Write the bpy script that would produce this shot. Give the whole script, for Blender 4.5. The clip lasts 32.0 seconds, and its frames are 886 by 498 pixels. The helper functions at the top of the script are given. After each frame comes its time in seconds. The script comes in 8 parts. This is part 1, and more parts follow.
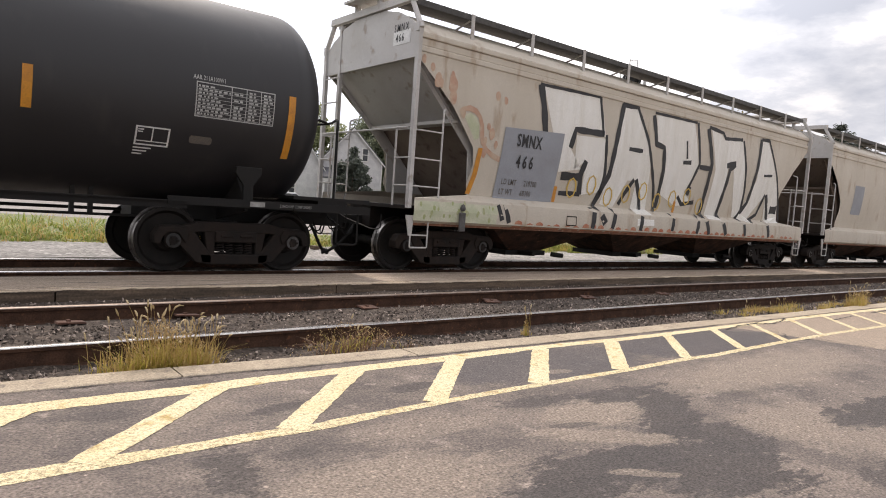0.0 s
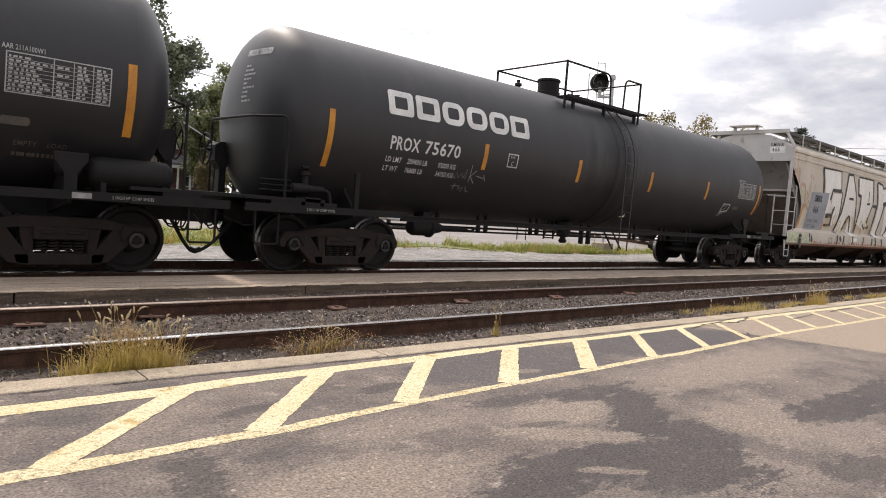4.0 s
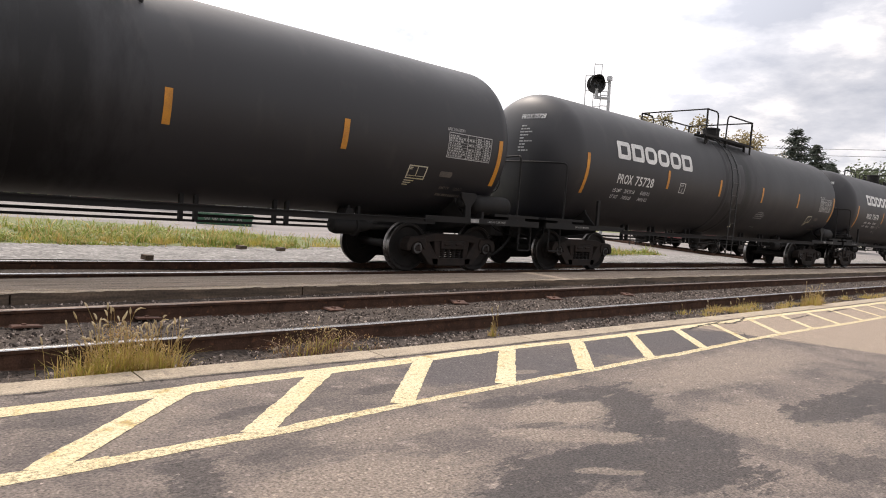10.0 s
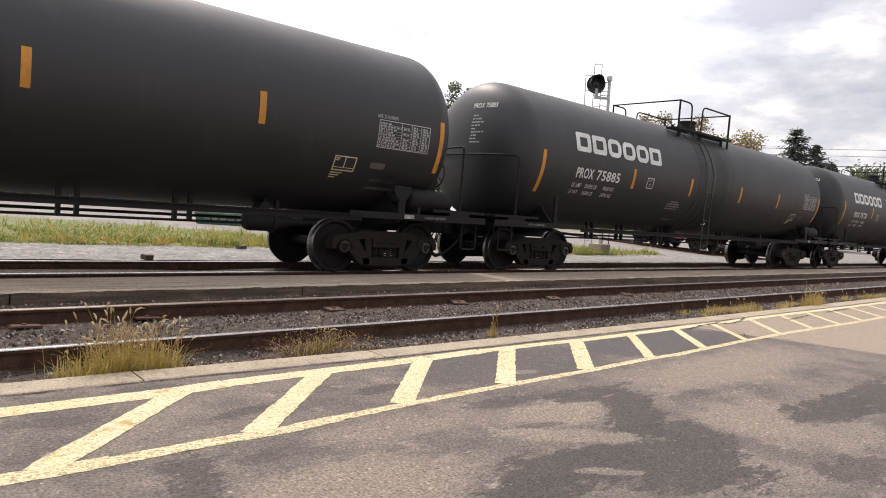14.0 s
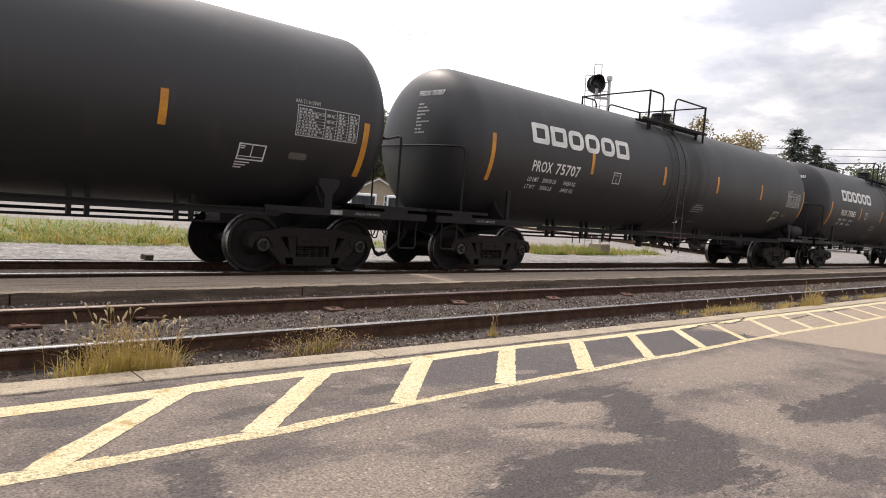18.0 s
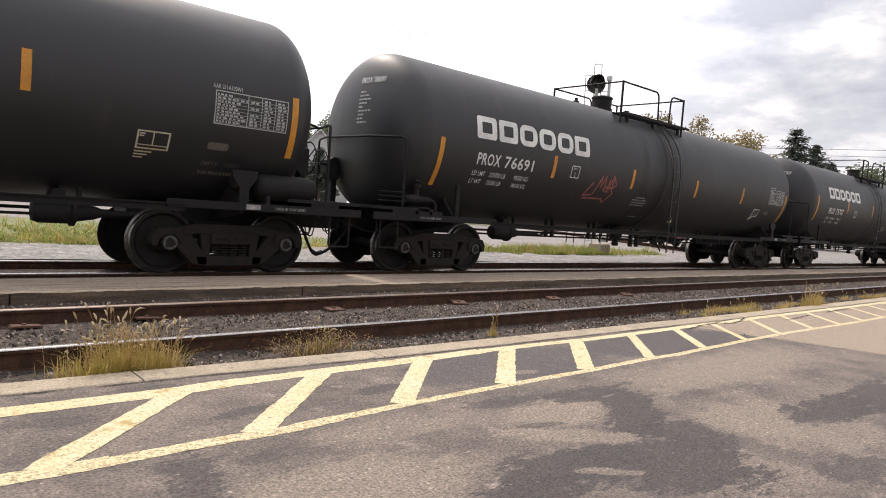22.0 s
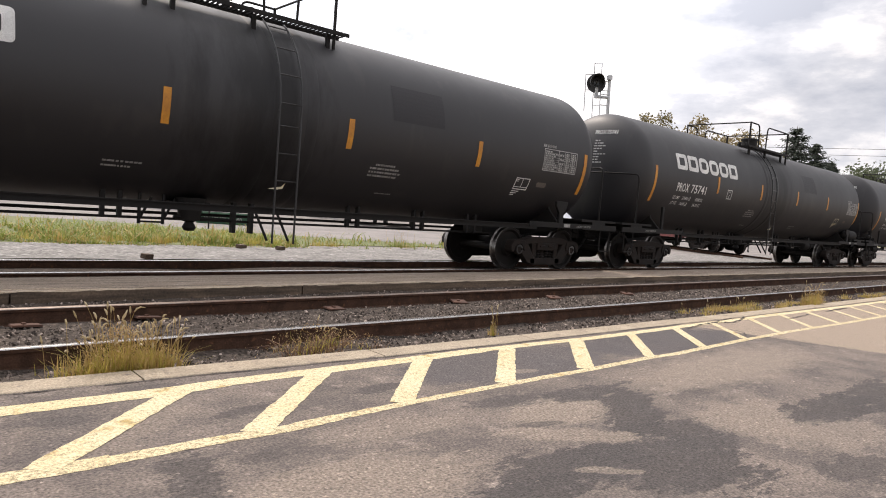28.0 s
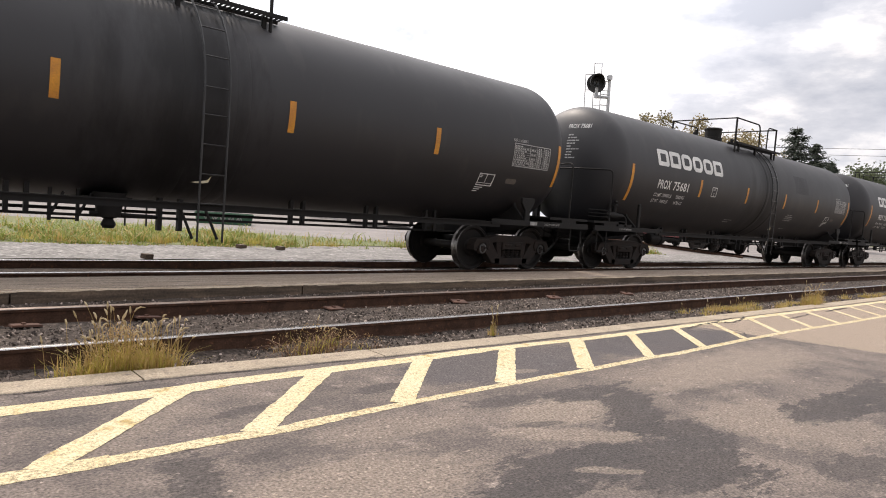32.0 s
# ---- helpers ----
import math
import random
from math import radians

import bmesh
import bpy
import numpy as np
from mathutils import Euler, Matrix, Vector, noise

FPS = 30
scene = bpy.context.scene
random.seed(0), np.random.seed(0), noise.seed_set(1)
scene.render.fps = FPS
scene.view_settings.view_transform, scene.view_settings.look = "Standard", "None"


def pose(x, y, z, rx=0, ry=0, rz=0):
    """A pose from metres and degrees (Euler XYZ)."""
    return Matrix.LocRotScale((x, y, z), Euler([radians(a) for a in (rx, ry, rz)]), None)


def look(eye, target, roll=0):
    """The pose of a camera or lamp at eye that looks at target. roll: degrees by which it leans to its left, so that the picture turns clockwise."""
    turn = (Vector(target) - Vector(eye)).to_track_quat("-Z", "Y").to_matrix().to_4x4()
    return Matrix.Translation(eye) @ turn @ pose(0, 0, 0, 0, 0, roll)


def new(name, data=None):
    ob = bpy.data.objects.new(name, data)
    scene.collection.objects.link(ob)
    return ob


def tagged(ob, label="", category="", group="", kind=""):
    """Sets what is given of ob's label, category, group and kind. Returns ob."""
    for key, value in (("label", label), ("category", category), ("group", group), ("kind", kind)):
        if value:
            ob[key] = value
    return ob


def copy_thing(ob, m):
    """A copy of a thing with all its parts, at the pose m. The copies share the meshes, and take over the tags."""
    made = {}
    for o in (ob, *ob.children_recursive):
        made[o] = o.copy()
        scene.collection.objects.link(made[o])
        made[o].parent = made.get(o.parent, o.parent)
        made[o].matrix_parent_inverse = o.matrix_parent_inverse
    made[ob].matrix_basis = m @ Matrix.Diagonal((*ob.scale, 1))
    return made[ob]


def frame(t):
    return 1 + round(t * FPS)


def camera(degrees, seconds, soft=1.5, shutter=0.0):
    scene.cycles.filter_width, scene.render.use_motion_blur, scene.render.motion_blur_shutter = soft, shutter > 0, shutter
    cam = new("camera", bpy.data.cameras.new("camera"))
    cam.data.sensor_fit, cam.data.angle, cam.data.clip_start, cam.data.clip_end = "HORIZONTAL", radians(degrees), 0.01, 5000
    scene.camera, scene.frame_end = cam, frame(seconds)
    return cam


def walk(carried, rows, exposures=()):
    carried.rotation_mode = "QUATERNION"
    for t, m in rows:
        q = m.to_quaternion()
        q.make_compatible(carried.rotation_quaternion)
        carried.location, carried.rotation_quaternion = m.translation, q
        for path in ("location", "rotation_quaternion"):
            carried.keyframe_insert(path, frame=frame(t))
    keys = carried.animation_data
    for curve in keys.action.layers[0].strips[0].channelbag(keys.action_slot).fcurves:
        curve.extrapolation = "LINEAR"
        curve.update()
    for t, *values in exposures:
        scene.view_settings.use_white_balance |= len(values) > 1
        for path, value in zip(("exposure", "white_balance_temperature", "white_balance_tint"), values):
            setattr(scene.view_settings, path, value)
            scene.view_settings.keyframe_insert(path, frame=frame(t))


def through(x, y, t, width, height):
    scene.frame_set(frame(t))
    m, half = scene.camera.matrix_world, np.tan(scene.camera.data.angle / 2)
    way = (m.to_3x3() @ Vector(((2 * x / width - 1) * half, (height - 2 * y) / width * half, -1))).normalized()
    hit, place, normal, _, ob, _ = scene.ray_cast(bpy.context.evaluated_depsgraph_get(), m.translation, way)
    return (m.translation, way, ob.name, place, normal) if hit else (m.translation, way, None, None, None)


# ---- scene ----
EYE = (0.0, 0.0, 1.196)
# seconds, heading from the rails' normal, tilt, lean
AIM = [(0, 38.972, -3.751, 4.100), (0.5, 39.134, -3.720, 4.088), (1, 39.217, -3.711, 4.105), (1.5, 39.449, -3.684, 4.123),
       (2, 40.167, -3.641, 4.135), (2.5, 40.702, -3.590, 4.167), (3, 41.075, -3.573, 4.225), (3.5, 41.351, -3.552, 4.254),
       (5.5, 41.949, -3.489, 4.283), (6, 42.040, -3.484, 4.289), (7, 42.097, -3.457, 4.270), (7.5, 42.101, -3.419, 4.275),
       (8, 42.097, -3.408, 4.290), (8.5, 42.003, -3.412, 4.290), (9, 41.902, -3.416, 4.270), (9.5, 41.831, -3.419, 4.261),
       (10, 41.803, -3.422, 4.254), (10.5, 41.747, -3.424, 4.255), (11.5, 41.747, -3.424, 4.255), (12, 41.812, -3.421, 4.265),
       (13, 41.812, -3.421, 4.265), (16.5, 41.814, -3.421, 4.265), (25.5, 41.814, -3.421, 4.265), (27.5, 41.823, -3.495, 4.265), (32, 41.823, -3.495, 4.265)]


def aim(heading, tilt, lean):
    h, p = radians(heading), radians(tilt)
    way = Vector((math.sin(h) * math.cos(p), math.cos(h) * math.cos(p), math.sin(p)))
    return look(EYE, Vector(EYE) + way * 10, lean)


cam = camera(67.79, 32.0, soft=1.0)
walk(cam, [(t, aim(h, p, l)) for t, h, p, l in AIM], exposures=[(0.0, 0.0, 6700, 14), (32.0, 0.0, 6700, 14)])

# ---------------------------------------------------------------- light
SUN_AZ, SUN_EL = 84.0, 52.0          # degrees: bearing of the sun counted from +x towards +y, height


def make_world():
    w = bpy.data.worlds.new("sky")
    w.use_nodes = True
    scene.world = w
    nt = w.node_tree
    nt.nodes.clear()
    N, Lk = nt.nodes.new, nt.links.new
    out, bg = N("ShaderNodeOutputWorld"), N("ShaderNodeBackground")
    sky = N("ShaderNodeTexSky")
    sky.sky_type, sky.sun_disc = "NISHITA", False
    sky.sun_elevation, sky.sun_rotation = radians(SUN_EL), radians(90 - SUN_AZ)
    sky.air_density, sky.dust_density = 1.0, 3.0
    tc = N("ShaderNodeTexCoord")
    mp = N("ShaderNodeMapping")
    mp.inputs["Scale"].default_value = (1.0, 1.0, 2.6)
    n1 = N("ShaderNodeTexNoise")
    n1.inputs["Scale"].default_value, n1.inputs["Detail"].default_value = 2.3, 9
    n1.inputs["Roughness"].default_value, n1.inputs["Distortion"].default_value = 0.52, 0.25
    n2 = N("ShaderNodeTexNoise")
    n2.inputs["Scale"].default_value, n2.inputs["Detail"].default_value = 6.5, 9
    n2.inputs["Roughness"].default_value = 0.58
    cover = N("ShaderNodeValToRGB")           # how much cloud
    cover.color_ramp.elements[0].position, cover.color_ramp.elements[1].position = 0.20, 0.36
    shade = N("ShaderNodeValToRGB")           # thick and thin cloud
    shade.color_ramp.elements[0].position, shade.color_ramp.elements[0].color = 0.33, (5.5, 5.9, 6.7, 1)
    shade.color_ramp.elements[1].position, shade.color_ramp.elements[1].color = 0.585, (10.5, 10.5, 10.6, 1)
    half_tone = shade.color_ramp.elements.new(0.485)
    half_tone.color = (7.5, 7.8, 8.4, 1)
    mix = N("ShaderNodeMix")
    mix.data_type = "RGBA"
    Lk(tc.outputs["Generated"], mp.inputs["Vector"])
    Lk(mp.outputs["Vector"], n1.inputs["Vector"])
    Lk(mp.outputs["Vector"], n2.inputs["Vector"])
    Lk(n1.outputs["Fac"], cover.inputs["Fac"])
    # a bright heap of cloud with grey bellies beside and below it
    thick = n2.outputs["Fac"]
    for d, wide, amount in (((0.918, 0.314, 0.242), 4.0, 0.16), ((0.892, 0.349, 0.288), 7.0, -0.09), ((0.855, 0.44, 0.275), 8.0, -0.08), ((0.923, 0.342, 0.175), 6.5, -0.10), ((0.949, 0.297, 0.108), 5.0, 0.09), ((0.819, 0.539, 0.196), 8.0, 0.07), ((0.72, 0.62, 0.30), 14.0, 0.12)):
        dot, fall, add = N("ShaderNodeVectorMath"), N("ShaderNodeMapRange"), N("ShaderNodeMath")
        dot.operation, fall.interpolation_type, add.operation = "DOT_PRODUCT", "SMOOTHSTEP", "ADD"
        dot.inputs[1].default_value = Vector(d).normalized()
        fall.inputs["From Min"].default_value, fall.inputs["From Max"].default_value = math.cos(radians(wide)), 1.0
        fall.inputs["To Max"].default_value = amount
        Lk(tc.outputs["Generated"], dot.inputs[0])
        Lk(dot.outputs["Value"], fall.inputs["Value"])
        Lk(thick, add.inputs[0])
        Lk(fall.outputs["Result"], add.inputs[1])
        thick = add.outputs[0]
    Lk(thick, shade.inputs["Fac"])
    # the veil glows round the sun
    glow = N("ShaderNodeVectorMath")
    glow.operation = "DOT_PRODUCT"
    glow.inputs[1].default_value = (math.cos(radians(SUN_AZ)) * math.cos(radians(SUN_EL)),
                                    math.sin(radians(SUN_AZ)) * math.cos(radians(SUN_EL)), math.sin(radians(SUN_EL)))
    gr = N("ShaderNodeMapRange")
    gr.inputs["From Min"].default_value, gr.inputs["From Max"].default_value = 0.42, 1.0
    gr.inputs["To Min"].default_value, gr.inputs["To Max"].default_value = 1.0, 2.7
    mul = N("ShaderNodeVectorMath")
    mul.operation = "SCALE"
    Lk(tc.outputs["Generated"], glow.inputs[0])
    Lk(glow.outputs["Value"], gr.inputs["Value"])
    Lk(shade.outputs["Color"], mul.inputs[0])
    Lk(gr.outputs["Result"], mul.inputs["Scale"])
    Lk(cover.outputs["Color"], mix.inputs[0])
    Lk(sky.outputs["Color"], mix.inputs[6])
    Lk(mul.outputs["Vector"], mix.inputs[7])
    Lk(mix.outputs[2], bg.inputs["Color"])
    bg.inputs["Strength"].default_value = 0.10
    Lk(bg.outputs["Background"], out.inputs["Surface"])


make_world()
sun = new("sun", bpy.data.lights.new("sun", "SUN"))
sun.data.energy, sun.data.angle, sun.data.color = 2.6, radians(5.0), (1.0, 0.91, 0.80)
sun.matrix_world = look((math.cos(radians(SUN_AZ)) * 40, math.sin(radians(SUN_AZ)) * 40, 40 * math.tan(radians(SUN_EL))), (0, 0, 0))

# ---------------------------------------------------------------- materials


def surf(name, c1, c2, scale=3.0, rough=0.8, bump=0.3, fine=60.0, metal=0.0, c3=None, stain=0.5, streak=None, depth=0.01, spec=0.5, rand=0.0, grain=(0.72, 1.28)):
    """Paint, stone or metal with stains at one scale (c1, c2) and grain at another; c3 shows in spots of wear."""
    m = bpy.data.materials.new(name)
    m.use_nodes = True
    nt = m.node_tree
    N, Lk = nt.nodes.new, nt.links.new
    b = nt.nodes["Principled BSDF"]
    tc, mp = N("ShaderNodeTexCoord"), N("ShaderNodeMapping")
    if streak:
        mp.inputs["Scale"].default_value = streak
    Lk(tc.outputs["Object"], mp.inputs["Vector"])
    n1, n2 = N("ShaderNodeTexNoise"), N("ShaderNodeTexNoise")
    n1.inputs["Scale"].default_value, n1.inputs["Detail"].default_value, n1.inputs["Roughness"].default_value = scale, 6, 0.6
    n2.inputs["Scale"].default_value, n2.inputs["Detail"].default_value = fine, 4
    Lk(mp.outputs["Vector"], n1.inputs["Vector"])
    Lk(tc.outputs["Object"], n2.inputs["Vector"])
    r1 = N("ShaderNodeMapRange")
    r1.inputs["From Min"].default_value, r1.inputs["From Max"].default_value = 0.5 - 0.25 * stain, 0.5 + 0.25 * stain
    Lk(n1.outputs["Fac"], r1.inputs["Value"])
    mix = N("ShaderNodeMix")
    mix.data_type = "RGBA"
    mix.inputs[6].default_value, mix.inputs[7].default_value = (*c1, 1), (*c2, 1)
    Lk(r1.outputs["Result"], mix.inputs[0])
    col = mix.outputs[2]
    if c3:
        n3, r3, mx = N("ShaderNodeTexNoise"), N("ShaderNodeMapRange"), N("ShaderNodeMix")
        n3.inputs["Scale"].default_value, n3.inputs["Detail"].default_value = scale * 2.7, 8
        r3.inputs["From Min"].default_value, r3.inputs["From Max"].default_value = 0.60, 0.70
        mx.data_type = "RGBA"
        mx.inputs[7].default_value = (*c3, 1)
        Lk(mp.outputs["Vector"], n3.inputs["Vector"])
        Lk(n3.outputs["Fac"], r3.inputs["Value"])
        Lk(r3.outputs["Result"], mx.inputs[0])
        Lk(col, mx.inputs[6])
        col = mx.outputs[2]
    hsv = N("ShaderNodeHueSaturation")
    rg = N("ShaderNodeMapRange")
    rg.inputs["From Min"].default_value, rg.inputs["From Max"].default_value = 0.25, 0.75
    rg.inputs["To Min"].default_value, rg.inputs["To Max"].default_value = grain
    Lk(n2.outputs["Fac"], rg.inputs["Value"])
    val = rg.outputs["Result"]
    if rand:
        oi, rr, mm = N("ShaderNodeObjectInfo"), N("ShaderNodeMapRange"), N("ShaderNodeMath")
        rr.inputs["To Min"].default_value, rr.inputs["To Max"].default_value = 1 - rand, 1 + rand
        mm.operation = "MULTIPLY"
        Lk(oi.outputs["Random"], rr.inputs["Value"])
        Lk(val, mm.inputs[0])
        Lk(rr.outputs["Result"], mm.inputs[1])
        val = mm.outputs[0]
    Lk(val, hsv.inputs["Value"])
    Lk(col, hsv.inputs["Color"])
    Lk(hsv.outputs["Color"], b.inputs["Base Color"])
    rr2 = N("ShaderNodeMapRange")
    rr2.inputs["To Min"].default_value, rr2.inputs["To Max"].default_value = max(0.05, rough - 0.15), min(1, rough + 0.12)
    Lk(n1.outputs["Fac"], rr2.inputs["Value"])
    Lk(rr2.outputs["Result"], b.inputs["Roughness"])
    b.inputs["Metallic"].default_value = metal
    b.inputs["Specular IOR Level"].default_value = spec
    if bump:
        bp = N("ShaderNodeBump")
        bp.inputs["Strength"].default_value, bp.inputs["Distance"].default_value = bump, depth
        Lk(n2.outputs["Fac"], bp.inputs["Height"])
        Lk(bp.outputs["Normal"], b.inputs["Normal"])
    return m


def speckled(m, scale, steps, amount):
    """Scatters single lighter and darker stones over a material made by surf()."""
    nt = m.node_tree
    N, Lk = nt.nodes.new, nt.links.new
    hsv = nt.nodes["Principled BSDF"].inputs["Base Color"].links[0].from_node
    tc, vo, vr, vm = N("ShaderNodeTexCoord"), N("ShaderNodeTexVoronoi"), N("ShaderNodeValToRGB"), N("ShaderNodeMix")
    vo.inputs["Scale"].default_value = scale
    Lk(tc.outputs["Object"], vo.inputs["Vector"])
    e = vr.color_ramp.elements
    e[0].position, e[1].position = steps[0][0], steps[-1][0]
    e[0].color, e[1].color = (steps[0][1],) * 3 + (1,), (steps[-1][1],) * 3 + (1,)
    for p, k in steps[1:-1]:
        e.new(p).color = (k, k, k, 1)
    Lk(vo.outputs["Color"], vr.inputs["Fac"])
    vm.data_type, vm.blend_type = "RGBA", "MULTIPLY"
    vm.inputs[0].default_value = amount
    Lk(hsv.inputs["Color"].links[0].from_socket, vm.inputs[6])
    Lk(vr.outputs["Color"], vm.inputs[7])
    Lk(vm.outputs[2], hsv.inputs["Color"])
    return m


def leafy(name, c1, c2, through=0.35):
    """Leaves and grass: colour changes from blade to blade, light passes through."""
    m = bpy.data.materials.new(name)
    m.use_nodes = True
    nt = m.node_tree
    N, Lk = nt.nodes.new, nt.links.new
    b = nt.nodes["Principled BSDF"]
    g, mix = N("ShaderNodeNewGeometry"), N("ShaderNodeMix")
    mix.data_type = "RGBA"
    mix.inputs[6].default_value, mix.inputs[7].default_value = (*c1, 1), (*c2, 1)
    Lk(g.outputs["Random Per Island"], mix.inputs[0])
    Lk(mix.outputs[2], b.inputs["Base Color"])
    b.inputs["Roughness"].default_value = 0.65
    t, add, out = N("ShaderNodeBsdfTranslucent"), N("ShaderNodeMixShader"), nt.nodes["Material Output"]
    Lk(mix.outputs[2], t.inputs["Color"])
    add.inputs[0].default_value = through
    Lk(b.outputs["BSDF"], add.inputs[1])
    Lk(t.outputs["BSDF"], add.inputs[2])
    Lk(add.outputs["Shader"], out.inputs["Surface"])
    return m


M = {}
M["tank"] = surf("black_tank_paint", (0.0085, 0.0080, 0.0102), (0.0135, 0.0125, 0.0152), 0.8, 0.56, 0.08, 160, c3=(0.020, 0.018, 0.019), stain=0.8, streak=(1.0, 1.0, 0.35), depth=0.002, spec=0.66, grain=(0.85, 1.15))


def spilled(m):
    """Dark spilled load that has run down the tank's sides below the dome, as streaks of uneven reach."""
    nt = m.node_tree
    N, Lk = nt.nodes.new, nt.links.new
    hsv = nt.nodes["Principled BSDF"].inputs["Base Color"].links[0].from_node
    tc, xyz, ab, mp, n, ad, mr, mx = (N("ShaderNode" + k) for k in ("TexCoord", "SeparateXYZ", "Math", "Mapping", "TexNoise", "Math", "MapRange", "Mix"))
    Lk(tc.outputs["Object"], xyz.inputs["Vector"])
    ab.operation = "ABSOLUTE"
    Lk(xyz.outputs["X"], ab.inputs[0])
    mp.inputs["Scale"].default_value = (1.7, 0.7, 0.40)
    Lk(tc.outputs["Object"], mp.inputs["Vector"])
    n.inputs["Scale"].default_value, n.inputs["Detail"].default_value, n.inputs["Roughness"].default_value = 1.6, 7, 0.65
    Lk(mp.outputs["Vector"], n.inputs["Vector"])
    ad.operation = "MULTIPLY_ADD"
    ad.inputs[1].default_value = 3.2
    Lk(n.outputs["Fac"], ad.inputs[0])
    Lk(ab.outputs[0], ad.inputs[2])
    mr.inputs["From Min"].default_value, mr.inputs["From Max"].default_value = 2.75, 1.85
    mr.inputs["To Max"].default_value = 0.85
    Lk(ad.outputs[0], mr.inputs["Value"])
    mx.data_type = "RGBA"
    mx.inputs[7].default_value = (0.0045, 0.0042, 0.0050, 1)
    Lk(mr.outputs["Result"], mx.inputs[0])
    Lk(hsv.inputs["Color"].links[0].from_socket, mx.inputs[6])
    Lk(mx.outputs[2], hsv.inputs["Color"])
    gl = N("ShaderNodeMapRange")
    gl.inputs["To Min"].default_value, gl.inputs["To Max"].default_value = 0.66, 0.40
    Lk(mr.outputs["Result"], gl.inputs["Value"])
    Lk(gl.outputs["Result"], nt.nodes["Principled BSDF"].inputs["Specular IOR Level"])
    return m


spilled(M["tank"])
M["steel"] = surf("grimy_black_steel", (0.0045, 0.0042, 0.0042), (0.011, 0.0095, 0.0088), 4, 0.74, 0.3, 90, depth=0.004, spec=0.35)
M["frame"] = surf("dusty_cast_steel", (0.0090, 0.0066, 0.0056), (0.0195, 0.0128, 0.0100), 5, 0.86, 0.4, 70, depth=0.004, spec=0.35, rand=0.45)
M["wheel"] = surf("rolled_wheel_steel", (0.008, 0.0068, 0.0062), (0.017, 0.0135, 0.0115), 6, 0.75, 0.2, 80, spec=0.3)
M["rim"] = surf("polished_wheel_rim", (0.26, 0.25, 0.24), (0.10, 0.09, 0.085), 8, 0.32, 0.1, 60, metal=0.9)
M["cap"] = surf("bearing_cap_face", (0.060, 0.058, 0.058), (0.028, 0.027, 0.026), 12, 0.5, 0.2, 60, metal=0.2, rand=0.75)
M["ladder"] = surf("glossy_black_ladder_paint", (0.012, 0.012, 0.013), (0.020, 0.020, 0.021), 6, 0.40, 0.1, 60, spec=0.5)
M["amber"] = surf("amber_reflective_tape", (0.62, 0.27, 0.025), (0.48, 0.20, 0.03), 5, 0.5, 0.1, 90)
M["white"] = surf("white_stencil_paint", (0.74, 0.74, 0.72), (0.58, 0.58, 0.57), 3, 0.6, 0.1, 120)
M["pale"] = surf("faded_stencil_paint", (0.36, 0.35, 0.34), (0.22, 0.22, 0.21), 6, 0.7, 0.1, 120)
M["yellowing"] = surf("yellowed_stencil_paint", (0.50, 0.42, 0.22), (0.55, 0.52, 0.42), 5, 0.7, 0.1, 120)
M["olive"] = surf("dull_label_paint", (0.13, 0.11, 0.09), (0.10, 0.09, 0.08), 6, 0.7, 0.1, 120)
M["cream"] = surf("weathered_cream_paint", (0.58, 0.53, 0.455), (0.50, 0.445, 0.37), 1.1, 0.6, 0.15, 120, c3=(0.42, 0.34, 0.26), stain=0.9, streak=(1.2, 1.2, 0.3), depth=0.003)
M["hopgrey"] = surf("weathered_pale_grey_paint", (0.52, 0.51, 0.50), (0.44, 0.42, 0.40), 1.5, 0.6, 0.15, 120, c3=(0.34, 0.29, 0.25), stain=0.9, depth=0.003)
M["walkway"] = surf("galvanised_grating", (0.045, 0.043, 0.042), (0.08, 0.077, 0.073), 6, 0.7, 0.3, 50)
M["greypatch"] = surf("blue_grey_paint_patch", (0.30, 0.32, 0.36), (0.27, 0.28, 0.31), 2, 0.6, 0.1, 120)
M["black"] = surf("black_spray_paint", (0.014, 0.014, 0.017), (0.030, 0.030, 0.034), 5, 0.6, 0.1, 120)
M["spray"] = surf("white_spray_paint", (0.80, 0.79, 0.76), (0.72, 0.70, 0.65), 1.6, 0.6, 0.1, 120, streak=(3, 3, 0.4))
M["redspray"] = surf("faded_red_spray_paint", (0.47, 0.27, 0.19), (0.53, 0.41, 0.31), 4, 0.7, 0.1, 120)
M["yellowspray"] = surf("yellow_spray_paint", (0.62, 0.42, 0.08), (0.58, 0.42, 0.15), 6, 0.7, 0.1, 120)
M["greenspray"] = surf("green_spray_paint", (0.30, 0.36, 0.14), (0.42, 0.42, 0.25), 6, 0.7, 0.1, 120)
M["dustmark"] = surf("dried_brown_spill", (0.16, 0.13, 0.10), (0.08, 0.07, 0.06), 8, 0.8, 0.1, 90)
M["pinkspray"] = surf("crimson_spray_paint", (0.36, 0.12, 0.10), (0.27, 0.09, 0.08), 6, 0.7, 0.1, 120)
M["rust"] = surf("rusty_steel", (0.085, 0.046, 0.031), (0.050, 0.029, 0.021), 8, 0.95, 0.5, 80, c3=(0.14, 0.066, 0.038), spec=0.15)
M["railtop"] = surf("polished_railhead", (0.50, 0.49, 0.48), (0.36, 0.33, 0.31), 9, 0.28, 0.1, 40, metal=0.9, streak=(0.3, 4, 4))
M["railtop_dull"] = surf("dull_railhead", (0.30, 0.25, 0.22), (0.18, 0.12, 0.09), 9, 0.45, 0.1, 40, metal=0.7, streak=(0.3, 4, 4))
